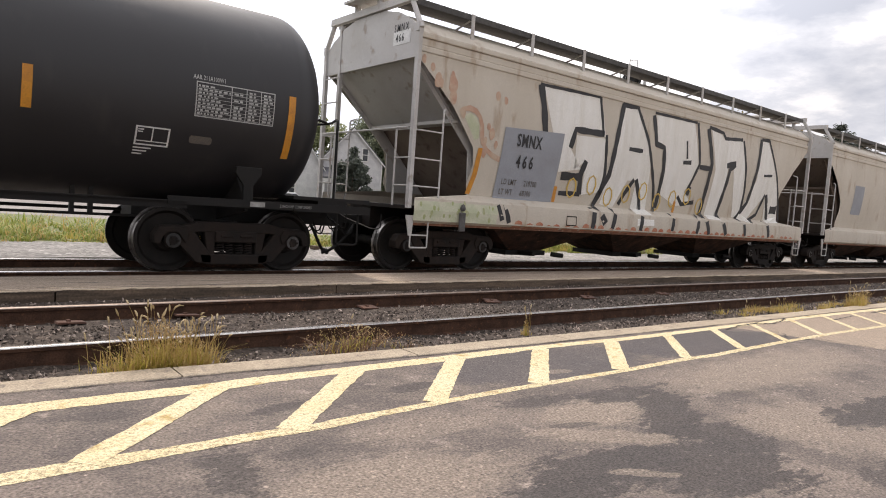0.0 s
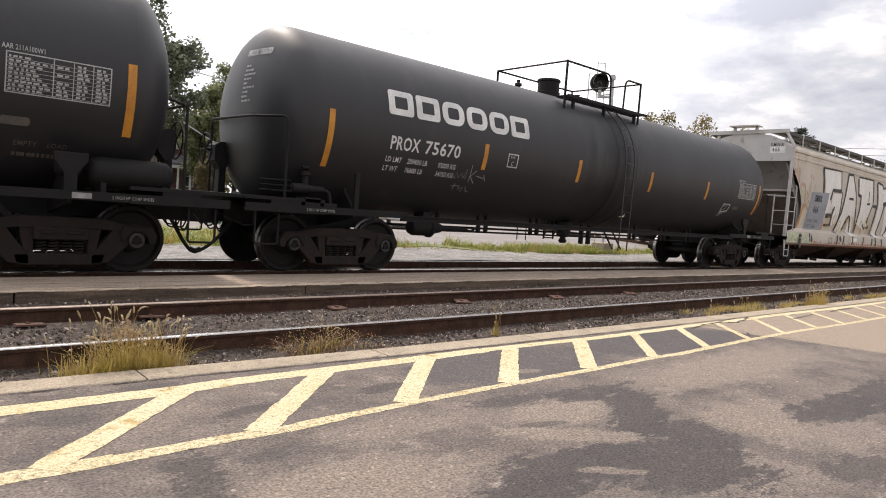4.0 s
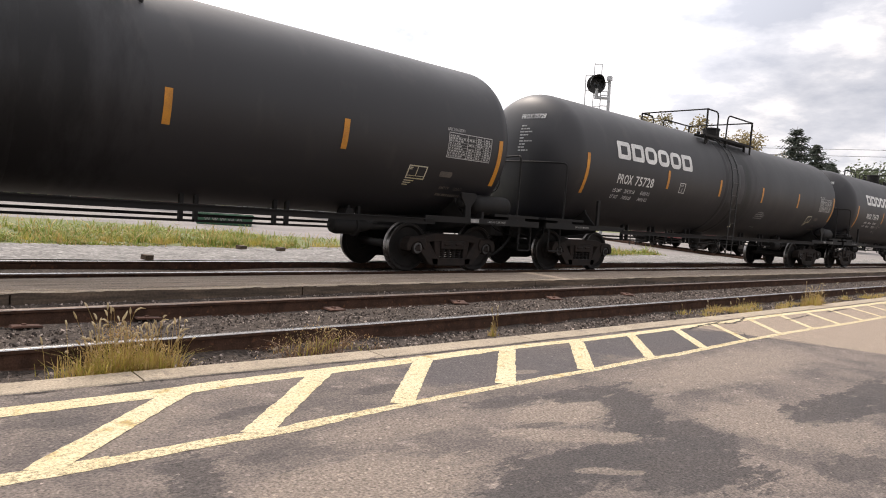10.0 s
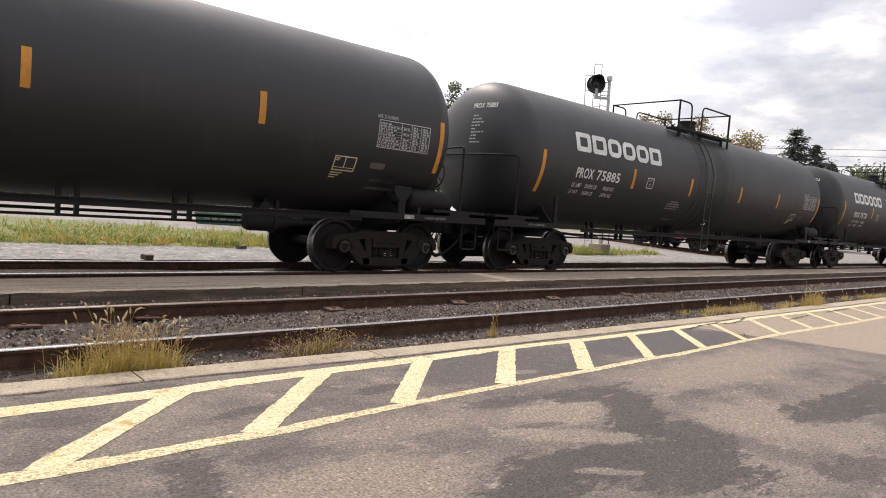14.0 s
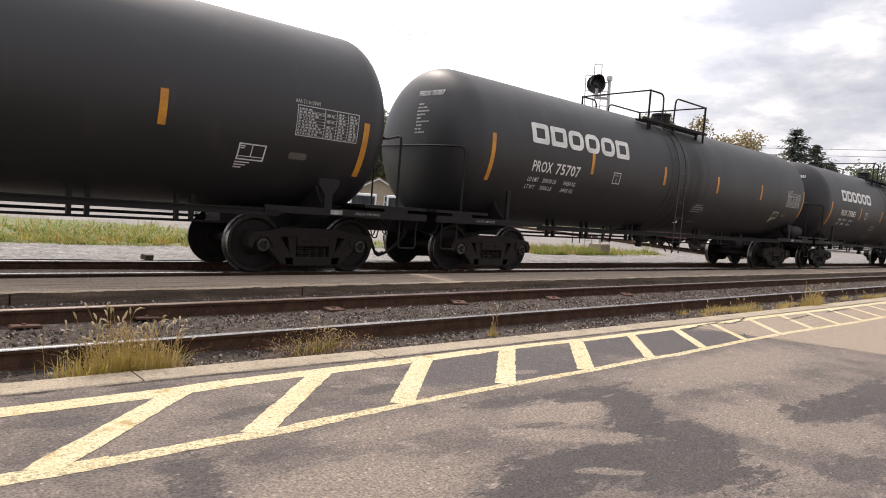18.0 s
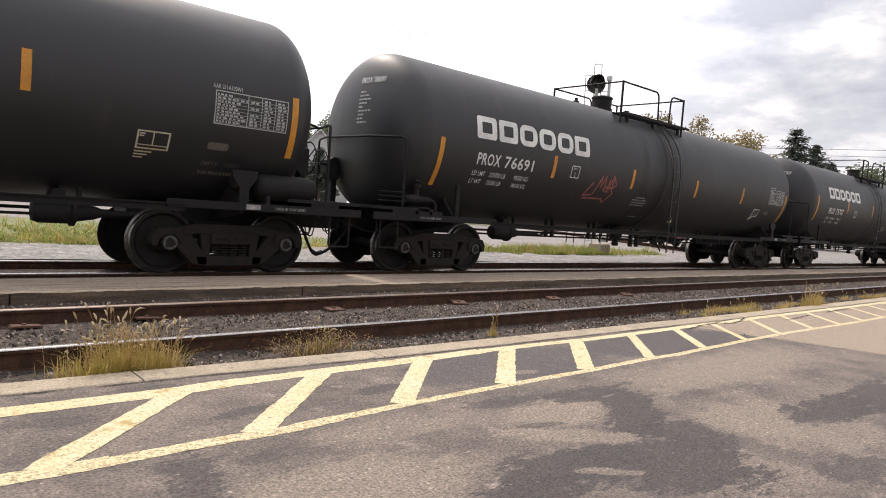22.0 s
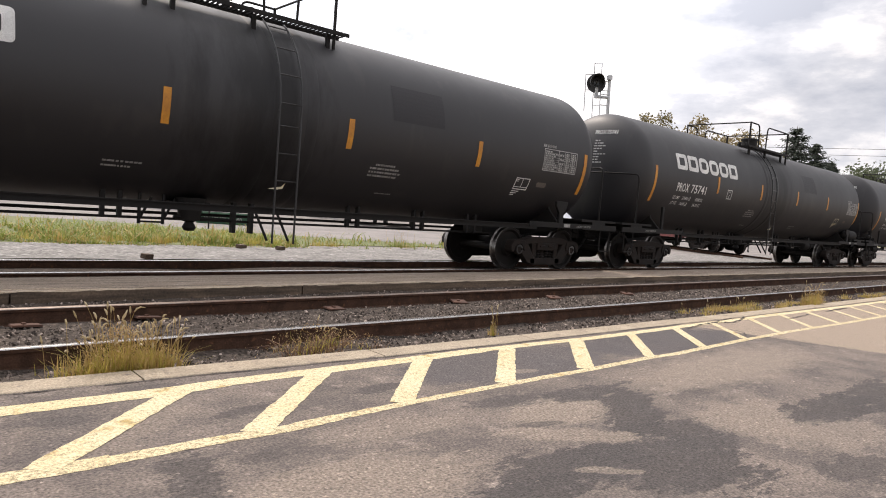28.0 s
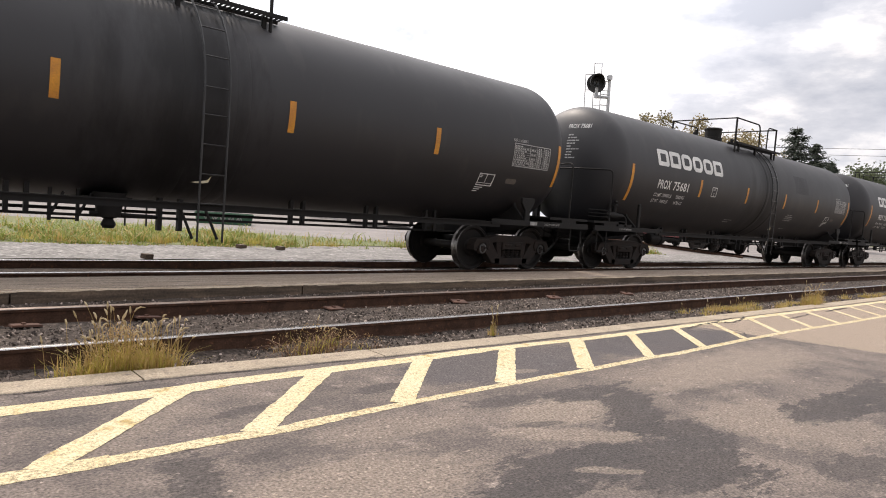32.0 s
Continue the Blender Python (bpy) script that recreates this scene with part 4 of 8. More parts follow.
def bogie(parent, x):
    if not MESH:
        MESH.update(wheelset=wheelset_mesh(), side_frame=side_frame_mesh(), springs=spring_mesh())
        b = Shape().box(-0.20, 0.20, -0.95, 0.95, 0.46, 0.62).box(-0.28, 0.28, -0.42, 0.42, 0.60, 0.72)
        for k in (-1, 1):
            b.box(k * 0.52 - 0.06, k * 0.52 + 0.06, -0.72, 0.72, 0.34, 0.44)
            for y in (-0.74, 0.74):
                b.prism([(k * 0.40, 0.30), (k * 0.44, 0.62), (k * 0.50, 0.62), (k * 0.47, 0.28)], y - 0.05, y + 0.05)
        MESH["bolster"] = b.mesh("bolster", M["steel"])
    g = part("bogie", MESH["bolster"], None, parent, at=pose(x, 0, 0))
    for sg in (-1, 1):
        f = part("side_frame", MESH["side_frame"], None, g, at=pose(0, sg * 1.0, 0, 0, 0, 0 if sg < 0 else 180))
        bevelled(f, 0.014, 2)
        for x in (-0.21, -0.07, 0.07, 0.21):
            part("spring", MESH["springs"], None, g, at=pose(x, sg * 1.0, 0))
    for k in (-1, 1):
        part("wheelset", MESH["wheelset"], None, g, at=pose(k * 0.889, 0, WHEEL_R))
    return g


def coupler(parent, x, sg):
    """Knuckle coupler with its shank, cut lever and hanging air hose, at the end x facing sg."""
    s = Shape()
    s.box(min(x - sg * 0.75, x - sg * 0.25), max(x - sg * 0.75, x - sg * 0.25), -0.09, 0.09, 0.76, 0.92)
    s.prism([(x - sg * 0.28, -0.14), (x - sg * 0.28, 0.14), (x - sg * 0.10, 0.20), (x + sg * 0.02, 0.17), (x + sg * 0.02, 0.08), (x - sg * 0.10, 0.02), (x + sg * 0.03, -0.06), (x + sg * 0.03, -0.17), (x - sg * 0.12, -0.18)], 0.70, 0.98, "z")
    part("coupler", s, M["steel"], parent, bevel=0.015)
    h = Shape()
    pts = [(x - sg * 0.45, -0.22, 0.74), (x - sg * 0.36, -0.22, 0.60), (x - sg * 0.24, -0.16, 0.42), (x - sg * 0.10, -0.06, 0.27), (x + sg * 0.02, 0.0, 0.22)]
    h.tube(bent(pts, 0.12), 0.028, 8)
    h.tube([(x - sg * 0.06, -0.03, 0.26), (x + sg * 0.04, 0.01, 0.22)], 0.042, 8)
    part("air_hose", h, M["rubber"], parent)
    c = Shape()
    c.tube(bent([(x - sg * 0.35, -1.25, 0.98), (x - sg * 0.35, -1.25, 0.74), (x - sg * 0.30, -1.05, 0.72), (x - sg * 0.20, -0.35, 0.86), (x - sg * 0.10, -0.10, 0.99)], 0.06), 0.012, 6)
    for k, d in ((-0.30, 0.20), (-0.18, 0.16), (0.16, 0.18), (0.28, 0.14)):
        c.tube(bent([(x - sg * 0.42, k, 0.78), (x - sg * 0.36, k, 0.78 - d), (x - sg * 0.24, k * 0.9, 0.76 - d), (x - sg * 0.18, k * 0.8, 0.72)], 0.05), 0.012, 6)
    part("cut_lever", c, M["steel"], parent)


CYL_L, CYL_R = 7.82, 7.74            # where the dished heads begin


def gauge(r, z):
    """Sets the tank's radius and its middle's height for the car that is built next: the cars are not all alike."""
    global TANK_R, TANK_Z
    TANK_R, TANK_Z = r, z


FULL = 2.45                           # how full the left head's shoulder is; 2 would be an ellipse


def girth(x):
    """The tank's radius at a place along it."""
    over, full = (-x - CYL_L, FULL) if x < 0 else (x - CYL_R, 2.0)
    return TANK_R * max(0.0, 1 - (max(0.0, over) / 0.74) ** full) ** (1 / full)


def wrap(s, x, z, dr=0.004):
    """Lays a flat drawing (x, y) on the near side of the tank, its origin at (x, z)."""
    a0 = math.asin((z - TANK_Z) / TANK_R)
    o = Shape()
    for px, py, pz in s.v:
        a = a0 + py / TANK_R
        r = girth(x + px) + dr + pz
        o.v.append((x + px, -r * math.cos(a), TANK_Z + r * math.sin(a)))
    o.f, o.m = s.f, s.m
    return o


def slab(w, h, nx=1, ny=4):
    s = Shape()
    s.v = [(w * i / nx, h * j / ny, 0) for j in range(ny + 1) for i in range(nx + 1)]
    s.f = [(j * (nx + 1) + i, j * (nx + 1) + i + 1, (j + 1) * (nx + 1) + i + 1, (j + 1) * (nx + 1) + i) for j in range(ny) for i in range(nx)]
    s.m = [0] * len(s.f)
    return s


def moved(s, dx, dy):
    o = Shape()
    o.v, o.f, o.m = [(x + dx, y + dy, z) for x, y, z in s.v], list(s.f), list(s.m)
    return o


def joined(*ss):
    o = Shape()
    for s in ss:
        o.add(s.v, s.f)
        o.m[-len(s.f):] = s.m
    return o


def tank_car(label, half=7.10, valve=1, reservoir=True):
    """Black tank car. half: from its middle to a bogie's; valve: the end, -1 or 1, with the hand brake."""
    car = thing("tank_car", label, "tank car", "black tank cars of the train")
    bow = (0, 8, 16, 24, 32, 40, 48, 55, 62, 68, 74, 79, 84, 88, 90)
    prof = [(-CYL_L - 0.74 * max(0.0, math.cos(radians(a))) ** (2 / FULL), TANK_R * math.sin(radians(a)) ** (2 / FULL)) for a in bow]
    prof += [(-CYL_L + (CYL_R + CYL_L) * i / 20, TANK_R) for i in range(1, 20)]
    prof += [(CYL_R + 0.74 * math.cos(radians(a)), TANK_R * math.sin(radians(a))) for a in bow[::-1]]
    part("tank", Shape().lathe(prof, (0, 0, TANK_Z), "x", 72), M["tank"], car, smooth=50)
    # wide band round the middle that carries the platform
    mx = -0.19
    xm = -0.55 * valve + mx
    band = Shape()
    for x in (xm - 0.32, xm + 0.42):
        band.lathe([(x - 0.10, TANK_R), (x - 0.085, TANK_R + 0.006), (x + 0.085, TANK_R + 0.006), (x + 0.10, TANK_R)], (0, 0, TANK_Z), "x", 72)
    part("tank_band", band, M["tank"], car, smooth=50)
    # stub sills, body bolsters and end platforms
    for sg in (-1, 1):
        hb = half if sg < 0 else half - 0.05
        s = Shape().box(sg * (half - 1.3), sg * (half + 1.72), -0.30, 0.30, 0.72, 1.08) if sg > 0 else Shape().box(-(half + 1.72), -(half - 1.3), -0.30, 0.30, 0.72, 1.08)
        s.prism([(sg * (half - 1.2), 1.08), (sg * (half + 1.0), 1.08), (sg * (half + 0.5), 1.45), (sg * (half - 0.9), 1.16)], -0.26, 0.26)
        part("stub_sill", s, M["steel"], car)
        for k in (-1, 1):
            b = Shape()
            c = sg * hb
            b.prism([(k * 0.3, 0.74), (k * 1.40, 0.92), (k * 1.40, 1.05), (k * 1.10, 1.35), (k * 1.0, 1.60), (k * 0.3, 1.10)], c - 0.03, c + 0.03, "x")
            if sg > 0:
                b.prism([(c - 0.075, 1.00), (c + 0.075, 1.00), (c + 0.075, 1.28), (c + 0.19, 1.44), (c + 0.19, 1.54), (c - 0.19, 1.54), (c - 0.19, 1.44), (c - 0.075, 1.28)], k * 1.42 - 0.03, k * 1.42 + 0.03)
            else:
                b.box(c - 0.045, c + 0.045, k * 1.42 - 0.03, k * 1.42 + 0.03, 1.00, 1.66)
            part("body_bolster", b, M["steel"], car, bevel=0.012)
        e = Shape()
        xa, xb = sorted((sg * (half + 0.62), sg * (half + 1.93)))
        e.box(xa, xb, -1.50, 1.50, 1.135, 1.185).box((xa + xb) / 2 - 0.25, (xa + xb) / 2 + 0.25, -1.495, 1.495, 1.00, 1.14)
        e.box(xa, xb, -1.53, -1.49, 0.96, 1.08)
        e.box(xa, xb, 1.49, 1.53, 0.96, 1.08)
        part("end_platform", e, M["steel"], car)
        for yy in (-1.50, 1.50):
            sill = Shape().box(sg * half - 1.15, sg * half + 1.0, yy - 0.02, yy + 0.02, 0.97, 1.08)
            part("side_sill", sill, M["steel"], car)
        # one rail round the head, with a post on each side, and the step below it
        xo, x1, x2 = sg * (half + 1.80), sg * (half + 1.30), sg * (half + 1.57)
        h = Shape().tube(bent([(x1, -1.46, 1.06), (x1, -1.46, 2.39), (x2, -0.75, 2.40), (x2, 0.75, 2.42), (x1, 1.42, 2.42), (x1, 1.42, 1.06)], 0.12), 0.021, 8)
        for yy in (-0.62, 0.62):
            h.tube([(x2, yy, 2.41), (sg * (half + 1.30), yy, 2.47)], 0.02, 6)
        part("handrail", h, M["steel"], car)
        for yy in (-1.47, 1.47):
            st = Shape().tube(bent([(xo - sg * 0.05, yy, 1.02), (xo - sg * 0.05, yy, 0.48), (xo - sg * 0.42, yy, 0.48), (xo - sg * 0.42, yy, 1.02)], 0.05), 0.016, 6)
            part("sill_step", st, M["steel"], car)
        bogie(car, hb * sg)
        coupler(car, sg * (half + 2.02), sg)
    # long side rail, pipes, hangers and the outlet valve under the tank
    r = Shape().box(-half + 0.9, half - 0.9, -1.50, -1.46, 0.92, 1.018).box(-half + 0.9, half - 0.9, -1.54, -1.46, 1.006, 1.022)
    part("running_rail", r, M["steel"], car)
    p = Shape()
    p.tube([(-half + 0.8, -0.62, 0.755), (half - 0.8, -0.62, 0.755)], 0.02, 6)
    p.tube([(-half + 0.8, 0.30, 0.80), (half - 0.8, 0.30, 0.80)], 0.025, 6)
    part("brake_pipe", p, M["steel"], car)
    for x in (-4.85, -3.5, -1.86, 2.1, 3.6, 5.0) if valve < 0 else (-4.85, -3.55, -1.6, 2.0, 3.5, 4.9):
        h = Shape()
        for d in (-0.04, 0.18):
            h.box(x + d, x + d + 0.055, -0.68, -0.60, 0.74, 1.15)
        part("pipe_hanger", h, M["steel"], car)
    vx, ox = (-1.39, -0.67) if valve < 0 else (-2.66, -0.95)
    h = Shape()
    for x in (vx, vx + 0.33):
        h.tube([(x, -0.64, 0.67), (x, -0.64, 1.1)], 0.024, 6).tube([(x, -0.64, 0.72), (x + 0.16, -0.64, 1.05)], 0.018, 6)
    h.tube([(vx, -0.64, 0.70), (vx + 0.33, -0.64, 0.70)], 0.014, 6)
    part("lever_hanger", h, M["steel"], car)
    for x in ((ox + 0.66, ox + 0.95) if valve < 0 else ()):
        part("valve_post", Shape().box(x - 0.03, x + 0.03, -0.70, -0.60, 0.58, 1.05), M["steel"], car)
    v = Shape()
    v.lathe([(0.59, 0.0), (0.59, 0.07), (0.64, 0.10), (0.72, 0.06), (0.75, 0.15), (0.88, 0.17), (1.08, 0.22)], (ox, -0.62, 0), "z", 16)
    v.tube([(ox - 0.25, -0.66, 0.79), (ox + 0.62, -0.66, 0.77)], 0.026, 8)
    v.box(ox - 0.30, ox + 0.30, -0.62, 0.2, 0.90, 1.02)
    part("bottom_outlet", v, M["steel"], car, smooth=40)
    gr = Shape()
    for x in (xm - 0.18, xm + 0.17):
        gr.tube([(x - 0.13, -1.20, 1.02), (x, -1.44, 0.53)], 0.020, 6)
    part("ladder_brace", gr, M["steel"], car)
    # brake cylinder block beside the brake end
    bc = Shape()
    bx = -half + 2.2 if valve < 0 else half - 2.1
    bc.lathe([(bx - 0.46, 0.0), (bx - 0.44, 0.13), (bx - 0.36, 0.16), (bx - 0.02, 0.16), (bx, 0.19), (bx + 0.05, 0.19), (bx + 0.07, 0.13), (bx + 0.30, 0.09), (bx + 0.40, 0.05), (bx + 1.05, 0.03), (bx + 1.06, 0.0)], (0, -0.66, 0.80), "x", 18)
    bc.prism([(bx - 0.30, 0.90), (bx - 0.22, 1.10), (bx - 0.10, 1.10), (bx - 0.06, 0.90)], -0.80, -0.52)
    bc.tube(bent([(bx + 0.95, -0.66, 0.80), (bx + 1.15, -0.66, 0.76), (bx + 1.35, -0.66, 0.86)], 0.06), 0.028, 8)
    part("brake_cylinder", bc, M["steel"], car, smooth=40)
    # top: grated platforms, manway, railings, small valves
    v = valve
    xa, xb = sorted((-1.75 * v + mx, 1.40 * v + mx))
    for yy in (-1.0, 1.0):
        wk = Shape()
        for k in (-0.16, 0.16):
            wk.box(xa, xb, yy + k - 0.012, yy + k + 0.012, 3.835, 3.895)
        for i in range(44):
            x = xa + 0.03 + (xb - xa - 0.06) * i / 43
            wk.box(x - 0.013, x + 0.013, yy - 0.148, yy + 0.148, 3.862, 3.880)
        for x in (xa + 0.4, (xa + xb) / 2, xb - 0.3):
            wk.box(x - 0.03, x + 0.03, yy - 0.03, yy + 0.03, 3.50, 3.86)
        part("top_platform", wk, M["steel"], car)
    dx = 0.78 * v + mx * 0.65
    dm = Shape().lathe([(3.85, 0.28), (4.12, 0.28), (4.13, 0.255), (4.36, 0.255), (4.37, 0.275), (4.41, 0.275), (4.43, 0.25), (4.44, 0.0)], (dx, 0, 0), "z", 28)
    part("manway", dm, M["steel"], car, smooth=40)
    rx = -1.85 if v < 0 else 2.2
    pv = Shape().lathe([(3.88, 0.10), (4.02, 0.10), (4.03, 0.06), (4.12, 0.06), (4.13, 0.085), (4.18, 0.08), (4.20, 0.04), (4.26, 0.04), (4.27, 0.0)], (rx, 0.1, 0), "z", 14)
    part("relief_valve", pv, M["steel"], car, smooth=40)
    for x, y, h in ((-0.42, -0.25, 0.16), (-0.20, -0.12, 0.12), (-0.05, -0.28, 0.18)):
        sv = Shape().lathe([(3.86, 0.07), (4.02, 0.07), (4.03, 0.045), (3.98 + h * 0.7, 0.045), (3.98 + h * 0.72, 0.06), (3.98 + h, 0.05), (4.0 + h, 0.0)], (x * v + mx, y, 0), "z", 10)
        sv.tube([(x * v + mx - 0.09, y, 3.98 + h), (x * v + mx + 0.09, y, 4.0 + h)], 0.012, 6)
        part("small_valve", sv, M["steel"], car, smooth=40)
    za, zb = 3.86, 4.62
    for yy in (-1.06, 1.06):
        rl = Shape()
        rl.tube([(-1.53 * v + mx, yy, 3.62), (-1.53 * v + mx, yy, zb + 0.02)], 0.027, 6)
        rl.tube(bent([(-1.53 * v + mx, yy, zb), (-0.88 * v + mx, yy, zb), (-0.85 * v + mx, yy, za)], 0.16), 0.022, 6)
        rl.tube([(1.38 * v + mx, yy, 3.55), (1.38 * v + mx, yy, zb + 0.02)], 0.030, 6)
        rl.tube(bent([(1.38 * v + mx, yy, zb), (-0.26 * v + mx, yy, zb), (-0.31 * v + mx, yy, za)], 0.16), 0.022, 6)
        part("safety_railing", rl, M["steel"], car)
    for x in (-1.53 * v + mx, 1.38 * v + mx):
        part("cross_rail", Shape().tube([(x, -1.06, zb), (x, 1.06, zb)], 0.02, 6), M["steel"], car)
    # ladder down both sides
    for sd in (-1, 1):
        ld = Shape()
        for x in (xm - 0.18, xm + 0.17):
            pts = []
            for a in [62, 52, 42, 32, 22, 12, 2, -6]:
                pts.append((x, sd * (TANK_R + 0.09) * math.cos(radians(a)), TANK_Z + (TANK_R + 0.09) * math.sin(radians(a))))
            pts += [(x, sd * (TANK_R + 0.09), 2.2), (x, sd * (TANK_R + 0.07), 0.50)]
            ld.tube(pts, 0.016, 6)
        for a in (50, 33, 17, 2):
            y, z = sd * (TANK_R + 0.09) * math.cos(radians(a)), TANK_Z + (TANK_R + 0.09) * math.sin(radians(a))
            ld.tube([(xm - 0.18, y, z), (xm + 0.17, y, z)], 0.010, 6)
        for z in (2.22, 1.82, 1.42, 1.02):
            ld.tube([(xm - 0.18, sd * (TANK_R + 0.08), z), (xm + 0.17, sd * (TANK_R + 0.08), z)], 0.010, 6)
        part("ladder", ld, M["ladder"], car)
    part("yellow_tag", Shape().add([(xm - 0.30, -1.60, 1.30), (xm - 0.08, -1.60, 1.34), (xm - 0.02, -1.60, 1.40), (xm - 0.06, -1.60, 1.31), (xm - 0.16, -1.60, 1.29)], [(0, 1, 2, 3, 4)]), M["yellowing"], car, "torn yellow tag on the ladder")
    # hand brake
    hb = Shape()
    bx, wx, by = (half + 1.36, half + 1.53, -0.42) if valve > 0 else (-half - 1.45, -half - 1.69, 0.68)
    hb.lathe([(-0.012, 0.27), (0, 0.285), (0.012, 0.27), (0, 0.255), (-0.012, 0.27)], (wx, by, 1.90), "x", 24)
    for k in range(5):
        a = 2 * math.pi * k / 5
        hb.tube([(wx, by, 1.90), (wx, by + 0.27 * math.cos(a), 1.90 + 0.27 * math.sin(a))], 0.012, 6)
    hb.tube([(wx, by, 1.90), (bx, by, 1.90)], 0.025, 8)
    hb.prism([(bx - 0.13, 1.72), (bx - 0.13, 1.98), (bx - 0.04, 2.04), (bx + 0.10, 2.04), (bx + 0.10, 1.62), (bx - 0.02, 1.58)], by - 0.15, by + 0.15)
    hb.box(bx - 0.02, bx + 0.10, by - 0.08, by + 0.08, 1.18, 1.62)
    hb.tube([(bx - 0.08, by - 0.05, 1.72), (bx - 0.10, by - 0.05, 1.20)], 0.014, 6)
    part("hand_brake", hb, M["steel"], car)
    # air reservoir on the bolster of the brake end
    rs = Shape()
    if reservoir:
        x = half + 0.68
        rs.lathe([(x - 0.54, 0.0), (x - 0.51, 0.12), (x - 0.45, 0.18), (x - 0.38, 0.195), (x + 0.38, 0.195), (x + 0.45, 0.18), (x + 0.51, 0.12), (x + 0.54, 0.0)], (0, -1.25, 1.33), "x", 24)
        rs.lathe([(half - 0.22, 0.0), (half - 0.19, 0.09), (half - 0.14, 0.115), (half + 0.04, 0.115), (half + 0.08, 0.07)], (0, -1.33, 1.36), "x", 16)
        rs.box(x - 0.4, x - 0.34, -1.48, -1.02, 1.05, 1.20).box(x + 0.34, x + 0.4, -1.48, -1.02, 1.05, 1.20)
        part("air_reservoir", rs, M["steel"], car, smooth=45)
        part("load_stencil", wrap(words("EMPTY", 0.10, 0.75, 1.1, 0.006), half - 0.62, 1.57, 0.004), M["olive"], car)
        part("load_stencil", wrap(words("LOAD", 0.10, 0.75, 1.1, 0.006), half - 0.27, 1.57, 0.004), M["olive"], car)
        part("load_stencil", wrap(bars_row(0.62, 0.06, 12), half - 0.62, 1.45, 0.004), M["olive"], car)
    else:
        x = -half - 0.86
        rs.box(x - 0.10, x + 0.16, -1.50, -1.20, 1.08, 1.21).box(x + 0.22, x + 0.46, -1.50, -1.36, 1.08, 1.14)
        rs.lathe([(x - 0.26, 0.0), (x - 0.24, 0.07), (x - 0.02, 0.085), (x + 0.08, 0.06), (x + 0.30, 0.05), (x + 0.32, 0.0)], (0, -1.30, 1.34), "x", 16)
        rs.tube(bent([(x + 0.30, -1.32, 1.34), (x + 0.40, -1.34, 1.30), (x + 0.42, -1.36, 1.10)], 0.05), 0.03, 8)
        rs.lathe([(1.4, 0.05), (1.54, 0.05), (1.55, 0.08), (1.60, 0.08), (1.63, 0.0)], (x - 0.02, -1.3, 0), "z", 12)
        rs.tube(bent([(x - 0.02, -1.3, 1.60), (x + 0.02, -1.34, 1.66), (x - 0.12, -1.36, 1.67)], 0.03), 0.022, 6)
        for z in (1.28, 1.36, 1.44):
            rs.tube([(x - 0.26, -1.30, z), (x - 0.62, -1.0, z)], 0.015, 6)
        part("brake_valve", rs, M["steel"], car, smooth=45)
    # small stencils
    cap = bars_row(0.42, 0.038, 11)
    part("capacity_stencil", wrap(cap, half + 0.30, 1.00 + 0.13, 0.03), M["pale"], car)
    for x in (-half - 0.95, half + 0.40):
        part("sill_stencil", flat_on_side(words("2 INCH HF COMP SHOES", 0.058, 0.72, 1.1, 0.012), x, 1.002, -1.535), M["pale"], car)
    part("sill_label", flat_on_side(slab(0.22, 0.07, 1, 1), half - 0.05, 0.99, -1.535), M["pale"], car)
    # the head's stencils, facing the camera's side
    rn = random.Random(2)
    hd = Shape()
    for k in range(9):
        w = rn.choice((0.14, 0.20, 0.28, 0.36))
        y, z = -0.14 + rn.uniform(-0.02, 0.02), 3.22 - 0.07 * k
        while w > 0.03:
            c = min(w, rn.uniform(0.05, 0.12))
            place_on_head(hd, -CYL_L, y - c, c, z, 0.030)
            y -= c + 0.018
            w -= c + 0.018
    tagged(part("head_stencil", hd, M["table"], car), kind="stuff")
    return car


def head_x(cyl, r):
    """How far the dished head stands out at a radius."""
    return cyl + 0.74 * max(0.0, 1 - (r / TANK_R) ** FULL) ** (1 / FULL)


def place_on_head(s, x, y, w, z, h):
    n = 4
    pts = []
    for zz in (z, z + h):
        for i in range(n + 1):
            yy = y + w * i / n
            pts.append((-head_x(-x, math.hypot(yy, zz - TANK_Z)) - 0.006, yy, zz))
    s.add(pts, [(i, i + 1, n + 2 + i, n + 1 + i) for i in range(n)])


def head_words(text, cyl, y, z, size):
    s = words(text, size, 0.78, 1.0, 0.01)
    o = Shape()
    for px, py, _ in s.v:
        yy, zz = y - px, z + py
        o.v.append((-head_x(cyl, math.hypot(yy, zz - TANK_Z)) - 0.014, yy, zz))
    o.f, o.m = s.f, s.m
    return o


def bars_row(w, h, n):
    """A line of unreadable small writing: short bars."""
    rn = random.Random(int(w * 1000) + n)
    s, x = Shape(), 0.0
    for i in range(n):
        k = w / n * rn.uniform(0.55, 0.95)
        s.add([(x, 0, 0), (x + k, 0, 0), (x + k, h, 0), (x, h, 0)], [(0, 1, 2, 3)])
        x += w / n
    return s


def flat_on_side(s, x, z, y):
    o = Shape()
    o.v, o.f, o.m = [(x + a, y, z + b) for a, b, _ in s.v], s.f, s.m
    return o


def rect(s, x0, x1, y0, y1):
    n = max(1, math.ceil((y1 - y0) / 0.06))
    s.add([(x, y0 + (y1 - y0) * i / n, 0) for i in range(n + 1) for x in (x0, x1)], [(2 * i, 2 * i + 1, 2 * i + 3, 2 * i + 2) for i in range(n)])


